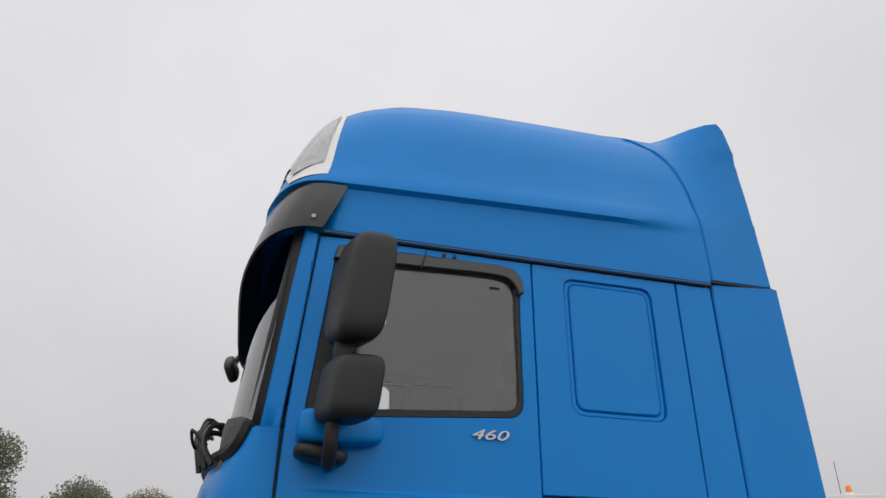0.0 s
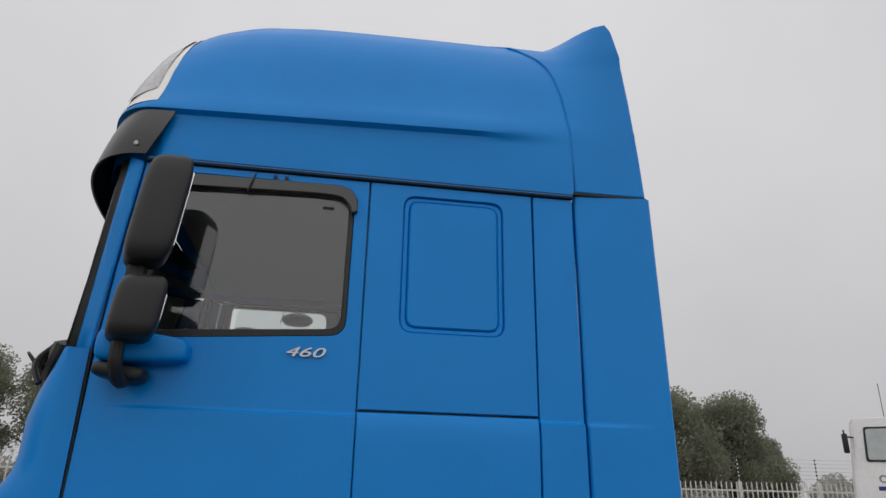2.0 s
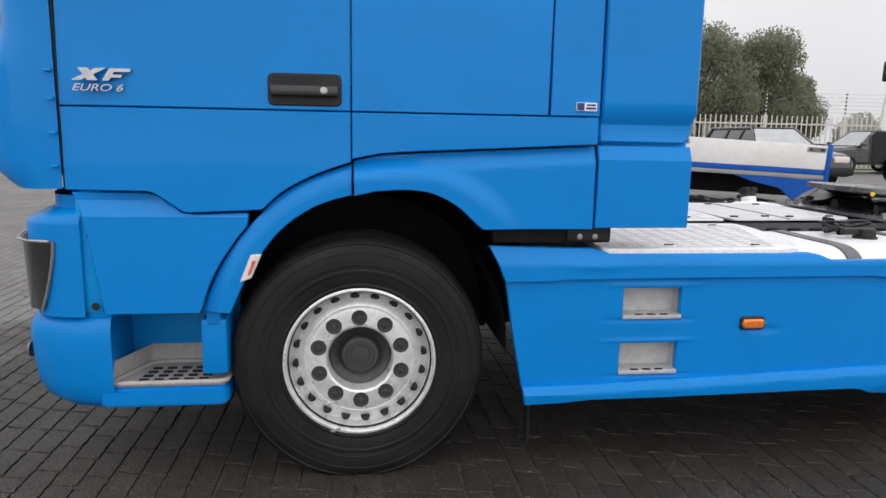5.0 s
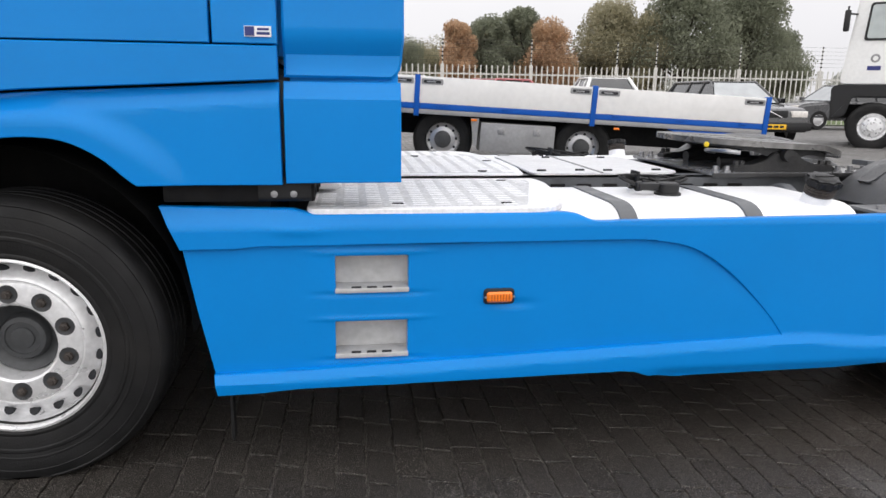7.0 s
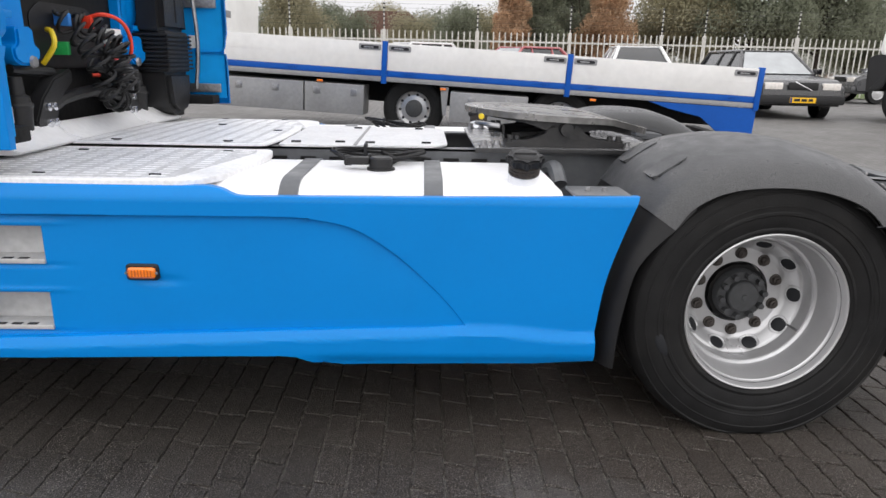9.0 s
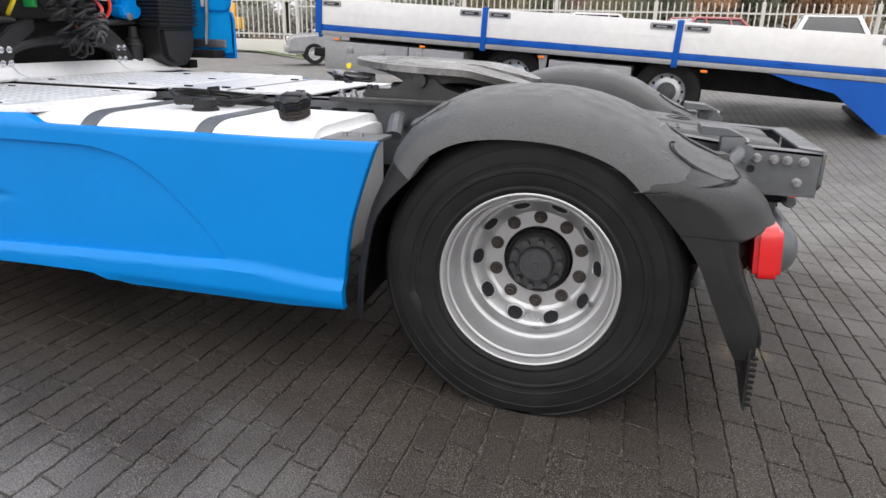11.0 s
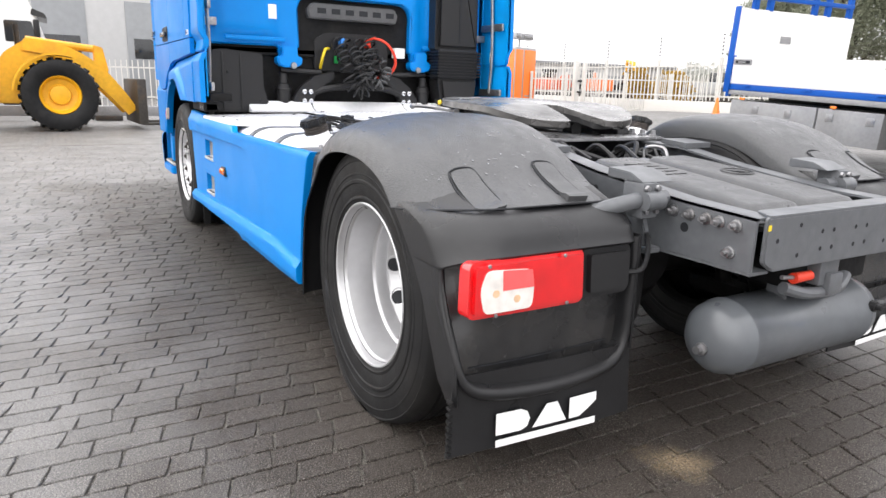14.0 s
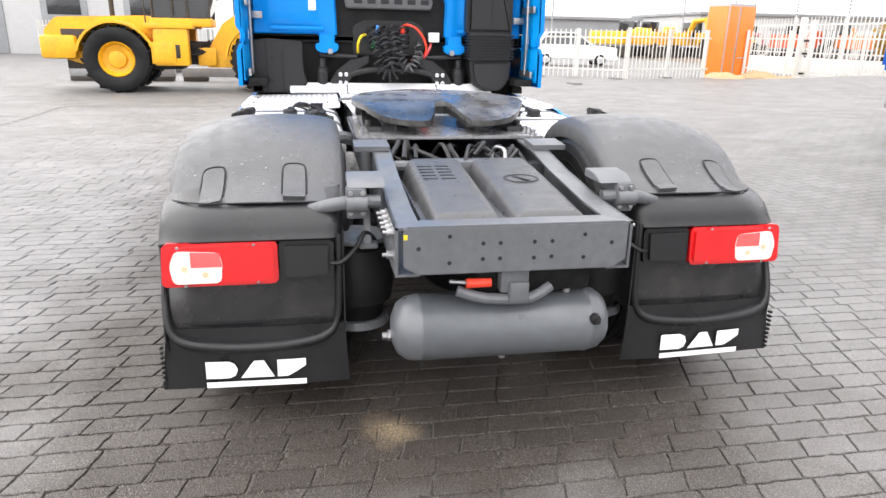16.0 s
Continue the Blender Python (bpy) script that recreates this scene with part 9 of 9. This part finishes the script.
rng = random.Random(11)
for x, y, c, yw, up in ((-51, 25.5, (0.7, 0.42, 0.02), 0.8, -1.0), (-50, 28.5, (0.75, 0.36, 0.02), 2.1, -0.8), (-51, 31.5, (0.72, 0.40, 0.02), 0.3, 0.2), (-50, 34.5, (0.65, 0.38, 0.02), 1.4, -0.6), (-47, 40.5, (0.60, 0.10, 0.03), 1.9, -0.9), (-45, 44.5, (0.66, 0.16, 0.03), 2.6, -0.5), (-42, 47.5, (0.72, 0.38, 0.03), 2.9, 1.2), (-38, 52.0, (0.35, 0.36, 0.36), 0.5, -1.0), (-34, 56.0, (0.70, 0.38, 0.02), 2.0, 0.4), (-54, 39.0, (0.34, 0.10, 0.12), 0.3, -1.2)):
    excavator("used excavator standing in the far compound", c, (x, y, 0.1), yw, up)
pick = car("white pickup standing beyond the gate fence", (0.80, 0.80, 0.80), (-30.5, 13.6, 0.05), radians(80), 5.0, 1.85, 1.75)
for x, y, h in ((-62, 38, 9.0), (-58, 22, 10.0), (-40, 60, 8.0)):
    pole = thing("light_mast", "thin grey light mast far behind the gate", "lamp post", "far light masts", (x, y, 0))
    part("pole", tube([(0, 0, 0), (0, 0, h)], 0.09, 8), GREY_FRAME, pole)
    part("lamp_head", box((-0.3, -0.9, h), (0.3, 0.9, h + 0.15), 0.03), GREY_FRAME, pole)
cone = thing("traffic_cone", "orange traffic cone standing on the pavers", "traffic cone", "", (-10.4, 18.8, ground_z(-10.4, 18.8)))
part("base", box((-0.2, -0.2, 0), (0.2, 0.2, 0.04), 0.02), ORANGE, cone)
part("cone", lathe([(0.15, 0.04), (0.035, 0.70), (0, 0.71)], (0, 0, 0), "z", 18), ORANGE, cone)
house = thing("far_house", "brown tiled house roof far behind the trees", "house", "", (-1.0, 62.0, 0.3))
part("wall", box((-5, -4, 0), (5, 4, 2.6)), material("brown_house_brick", (0.20, 0.12, 0.09), 0.9, grain=0.2, scale=8), house)
part("roof", prism([(-5.5, 2.5), (5.5, 2.5), (2.2, 5.2), (-2.2, 5.2)], "y", -4.5, 4.5), material("brown_roof_tile", (0.15, 0.085, 0.065), 0.85, grain=0.25, scale=6), house)


# ---- trees ----
BARK = material("dark_bark", (0.055, 0.045, 0.036), 0.95, grain=0.4, scale=8, bump=0.6, bump_scale=14)


def leaf_material(name, base):
    """Leaf paint that lets some of the light through."""
    m = material(name, base, 0.75, grain=0.3, scale=1.4, stain=0.4, stain_scale=0.6, stain_colour=tuple(c * 0.75 for c in base), island=0.2)
    n, k = m.node_tree.nodes, m.node_tree.links
    thin, both = n.new("ShaderNodeBsdfTranslucent"), n.new("ShaderNodeMixShader")
    thin.inputs[0].default_value = (*(min(1, c * 1.5) for c in base), 1)
    both.inputs[0].default_value = 0.5
    k.new(n["Principled BSDF"].outputs[0], both.inputs[1])
    k.new(thin.outputs[0], both.inputs[2])
    k.new(both.outputs[0], n["Material Output"].inputs[0])
    return m


# Leaf colours are lifted to put distance haze into them, the far wood most
LEAVES = {"green": leaf_material("dark_green_leaves", (0.205, 0.220, 0.160)), "olive": leaf_material("olive_leaves", (0.300, 0.280, 0.190)), "brown": leaf_material("autumn_brown_leaves", (0.430, 0.300, 0.195)), "far": leaf_material("hazed_far_leaves", (0.36, 0.365, 0.335))}


def leaf_cloud(rng, blobs, count, size):
    """Many small tilted leaf clumps over the shells of overlapping blobs, with gaps."""
    vs, fs = [], []
    weights = [b[3] ** 2 for b in blobs]
    for _ in range(count):
        x, y, z, r = rng.choices(blobs, weights)[0]
        d = Vector((rng.gauss(0, 1), rng.gauss(0, 1), rng.gauss(0, 1) * 0.85)).normalized()
        p = Vector((x, y, z)) + d * r * (0.25 + 0.84 * rng.random() ** 0.6)
        s = size * rng.uniform(0.6, 1.5)
        a = Vector((rng.gauss(0, 1), rng.gauss(0, 1), rng.gauss(0, 1))).normalized()
        b = a.orthogonal().normalized()
        c = a.cross(b)
        k = len(vs)
        vs += [p - b * s, p + c * s * 0.55 - b * s * 0.1, p + b * s * 0.9, p - c * s * 0.6 + b * s * 0.15, p + a * s * 0.35]
        fs += [(k, k + 1, k + 4), (k + 1, k + 2, k + 4), (k + 2, k + 3, k + 4), (k + 3, k, k + 4)]
    return vs, fs


def tree(label, x, y, h, w, kind, seed, count=2600, base=0.2, low=0.2):
    rng = random.Random(seed)
    t = thing("tree", label, "tree", "trees beyond the fence", (x, y, base))
    lean = (rng.uniform(-0.04, 0.04) * h, rng.uniform(-0.03, 0.03) * h)
    bm = bmesh.new()
    add_tube(bm, [(0, 0, -0.3), (lean[0] * 0.3, lean[1] * 0.3, h * 0.2), (lean[0], lean[1], h * 0.55), (lean[0] * 1.2, lean[1], h * 0.9)], [0.045 * h * 0.6, 0.022 * h, 0.013 * h, 0.004 * h], 8)
    blobs = []
    for k in range(44):
        a, q = rng.uniform(0, 6.28), rng.random()
        z = h * (low + 0.12 + (0.80 - low) * q)
        reach = w * 0.5 * (1.05 - 0.75 * max(0.0, q - 0.35)) * rng.uniform(0.25, 0.72)
        cx, cy = reach * math.cos(a), reach * math.sin(a)
        blobs.append((cx, cy, z, w * rng.uniform(0.08, 0.19)))
        if k % 2 == 0:
            add_tube(bm, [(lean[0] * 0.6, lean[1] * 0.6, z * 0.62), (cx * 0.5, cy * 0.5, z * 0.85), (cx * 0.95, cy * 0.95, z)], [0.010 * h, 0.007 * h, 0.003 * h], 6)
    blobs.append((lean[0], lean[1], h * 0.86, w * 0.17))
    part("trunk", bm, BARK, t)
    vs, fs = leaf_cloud(rng, blobs, count, 0.008 * h + 0.030)
    me = bpy.data.meshes.new("crown")
    me.from_pydata(vs, [], fs)
    me.materials.append(LEAVES[kind])
    ob = new("crown", me)
    ob.parent = t
    return t


GREEN_T, OLIVE_T, BROWN_T = "dark green leafy tree with an uneven crown", "olive green tree turning brown for autumn", "rust brown autumn tree with a loose crown"
for k, (x, h, w, kind) in enumerate(((8.3, 6.2, 3.2, "brown"), (10.4, 6.5, 4.2, "green"), (13.4, 7.6, 4.0, "green"), (14.9, 6.2, 4.6, "brown"), (19.2, 7.8, 6.6, "olive"), (24.3, 9.2, 7.6, "green"), (29.6, 9.0, 8.0, "green"), (33.4, 6.6, 4.6, "green"), (22.0, 7.2, 5.0, "olive"))):
    tree({"green": GREEN_T, "olive": OLIVE_T, "brown": BROWN_T}[kind], x, 42 + (k * 7 % 5) * 0.8, h - 0.2, w * 1.12, kind, 20 + k, 23000)
for k, (x, y, h, w, kind) in enumerate(((-11.5, 46, 6.6, 5.0, "green"), (-7.2, 50, 6.4, 5.5, "olive"), (-3.5, 54, 4.8, 5.0, "green"), (1.5, 52, 4.6, 5.0, "olive"), (5.6, 50, 5.2, 4.5, "green"), (37.0, 52, 5.2, 5.0, "green"), (41.0, 56, 6.0, 6.0, "green"), (-9.4, 56, 6.0, 6.0, "green"), (-5.4, 58, 5.6, 6.0, "green"), (-1.2, 70, 6.6, 7.0, "olive"), (3.4, 57, 5.2, 5.5, "green"), (7.6, 56, 5.6, 5.0, "olive"), (12.2, 55, 6.4, 6.0, "green"), (17.0, 54, 6.8, 6.0, "olive"), (-40.6, 79, 16.5, 12.6, "green"), (-30.3, 80.6, 16.0, 11.8, "green"), (-49.4, 79, 15.0, 11.8, "green"))):
    tree({"green": GREEN_T, "olive": OLIVE_T}[kind], x, y, h, w * 1.2, kind, 60 + k, 13000 if y < 75 else 24000)
rng = random.Random(3)
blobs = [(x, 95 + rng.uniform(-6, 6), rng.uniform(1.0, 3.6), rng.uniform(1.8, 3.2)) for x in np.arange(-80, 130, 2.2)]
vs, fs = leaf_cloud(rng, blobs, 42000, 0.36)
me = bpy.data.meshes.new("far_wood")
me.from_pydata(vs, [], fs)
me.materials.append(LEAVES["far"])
tagged(new("far_wood", me), "line of far woodland on the horizon, haze painted into its leaves", "woodland", "", "stuff")
shrub_blobs = [(-21 + rng.uniform(-2, 2), 27 + rng.uniform(-0.5, 0.5), 1.4 + rng.uniform(-0.6, 0.5), 0.7) for _ in range(8)]
shrub = thing("shrub", "yellow autumn shrub behind the white fence", "shrub", "", (0, 0, 0.08))
vs, fs = leaf_cloud(rng, shrub_blobs, 1400, 0.13)
me = bpy.data.meshes.new("foliage")
me.from_pydata(vs, [], fs)
me.materials.append(leaf_material("yellow_leaves", (0.30, 0.19, 0.03)))
ob = new("foliage", me)
ob.parent = shrub


# ---- concrete pavers round the truck ----
def paver_shape(rng):
    """Worn interlocking paver: rippled long sides and slanting toothed ends; its length lies along y."""
    a, b, g = 0.0555, 0.111, 0.0040
    j = lambda s=0.0046: rng.uniform(-s, s)  # noqa: E731
    s = rng.uniform(0.6, 1.5)
    end = [(-1, 0.011), (-0.55, 0.007), (-0.1, -0.001), (0.35, -0.004), (1, -0.014)]
    tail = [(a * u - math.copysign(g, u) + j(), -b + g + s * w + j(0.0025)) for u, w in end]
    head = [(a * u - math.copysign(g, u) + j(), b - g + s * w + j(0.0025)) for u, w in end[::-1]]
    right = [(a - g + 0.0025 * math.sin(9 * v) + j(0.003), b * v) for v in (-0.7, -0.45, -0.2, 0.05, 0.3, 0.52, 0.75)]
    left = [(-a + g + 0.0025 * math.sin(9 * v) + j(0.003), b * v) for v in (0.75, 0.52, 0.3, 0.05, -0.2, -0.45, -0.7)]
    return tail + right + head + left


def paver_verts(shape):
    top = [(x * 0.955, y * 0.975, 0.0) for x, y in shape]
    mid = [(x, y, -0.0035) for x, y in shape]
    low = [(x, y, -0.016) for x, y in shape]
    n = len(shape)
    faces = [tuple(range(n))]
    for k in range(2):
        faces += [(k * n + i, k * n + n + i, k * n + n + (i + 1) % n, k * n + (i + 1) % n) for i in range(n)]
    return top + mid + low, [f if len(f) > 4 else f[::1] for f in faces]


rng = random.Random(9)
variants = []
for k in range(10):
    vs, fs = paver_verts(paver_shape(rng))
    me = bpy.data.meshes.new("paver")
    me.from_pydata(vs, [], fs)
    me.materials.append(PAVER)
    variants.append((vs, fs, me))
rest_v, rest_f, single = [], [], []
shapes = [paver_verts(paver_shape(rng)) for _ in range(40)]
ix0, ix1 = int(-7.5 / 0.111), int(11.5 / 0.111)
for i in range(ix0, ix1):
    x = (i + 0.5) * 0.111
    y1 = -5.5 - (i % 2) * 0.111 + rng.uniform(-0.020, 0.020) + 0.03 * math.sin(i * 0.21)
    while y1 < 3.2:
        long = rng.uniform(0.214, 0.230) if rng.random() < 0.97 else 0.112
        y, y1 = y1 + long / 2, y1 + long
        z, tx, ty = rng.uniform(-0.0016, 0.0012), rng.uniform(-0.006, 0.006), rng.uniform(-0.004, 0.004)
        if 4.95 < x < 6.95 and -2.4 < y < 0.7 and len(single) < 300:
            single.append((x, y, z, tx, ty, long / 0.222))
            continue
        vs, fs = shapes[rng.randrange(40)]
        b, q = len(rest_v), long / 0.222
        rest_v += [(x + vx, y + vy * q, z + vz + vx * tx + vy * ty) for vx, vy, vz in vs]
        rest_f += [tuple(b + v for v in f) for f in fs]
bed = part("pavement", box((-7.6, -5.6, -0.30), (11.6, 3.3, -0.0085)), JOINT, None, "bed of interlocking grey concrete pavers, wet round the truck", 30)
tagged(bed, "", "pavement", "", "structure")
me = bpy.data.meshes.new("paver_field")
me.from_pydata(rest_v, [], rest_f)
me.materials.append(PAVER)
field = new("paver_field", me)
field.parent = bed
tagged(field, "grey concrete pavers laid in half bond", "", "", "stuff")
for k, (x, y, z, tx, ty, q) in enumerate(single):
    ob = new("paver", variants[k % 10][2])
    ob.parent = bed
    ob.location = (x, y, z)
    ob.rotation_euler = (ty, -tx, 0)
    ob.scale = (1, q, 1)
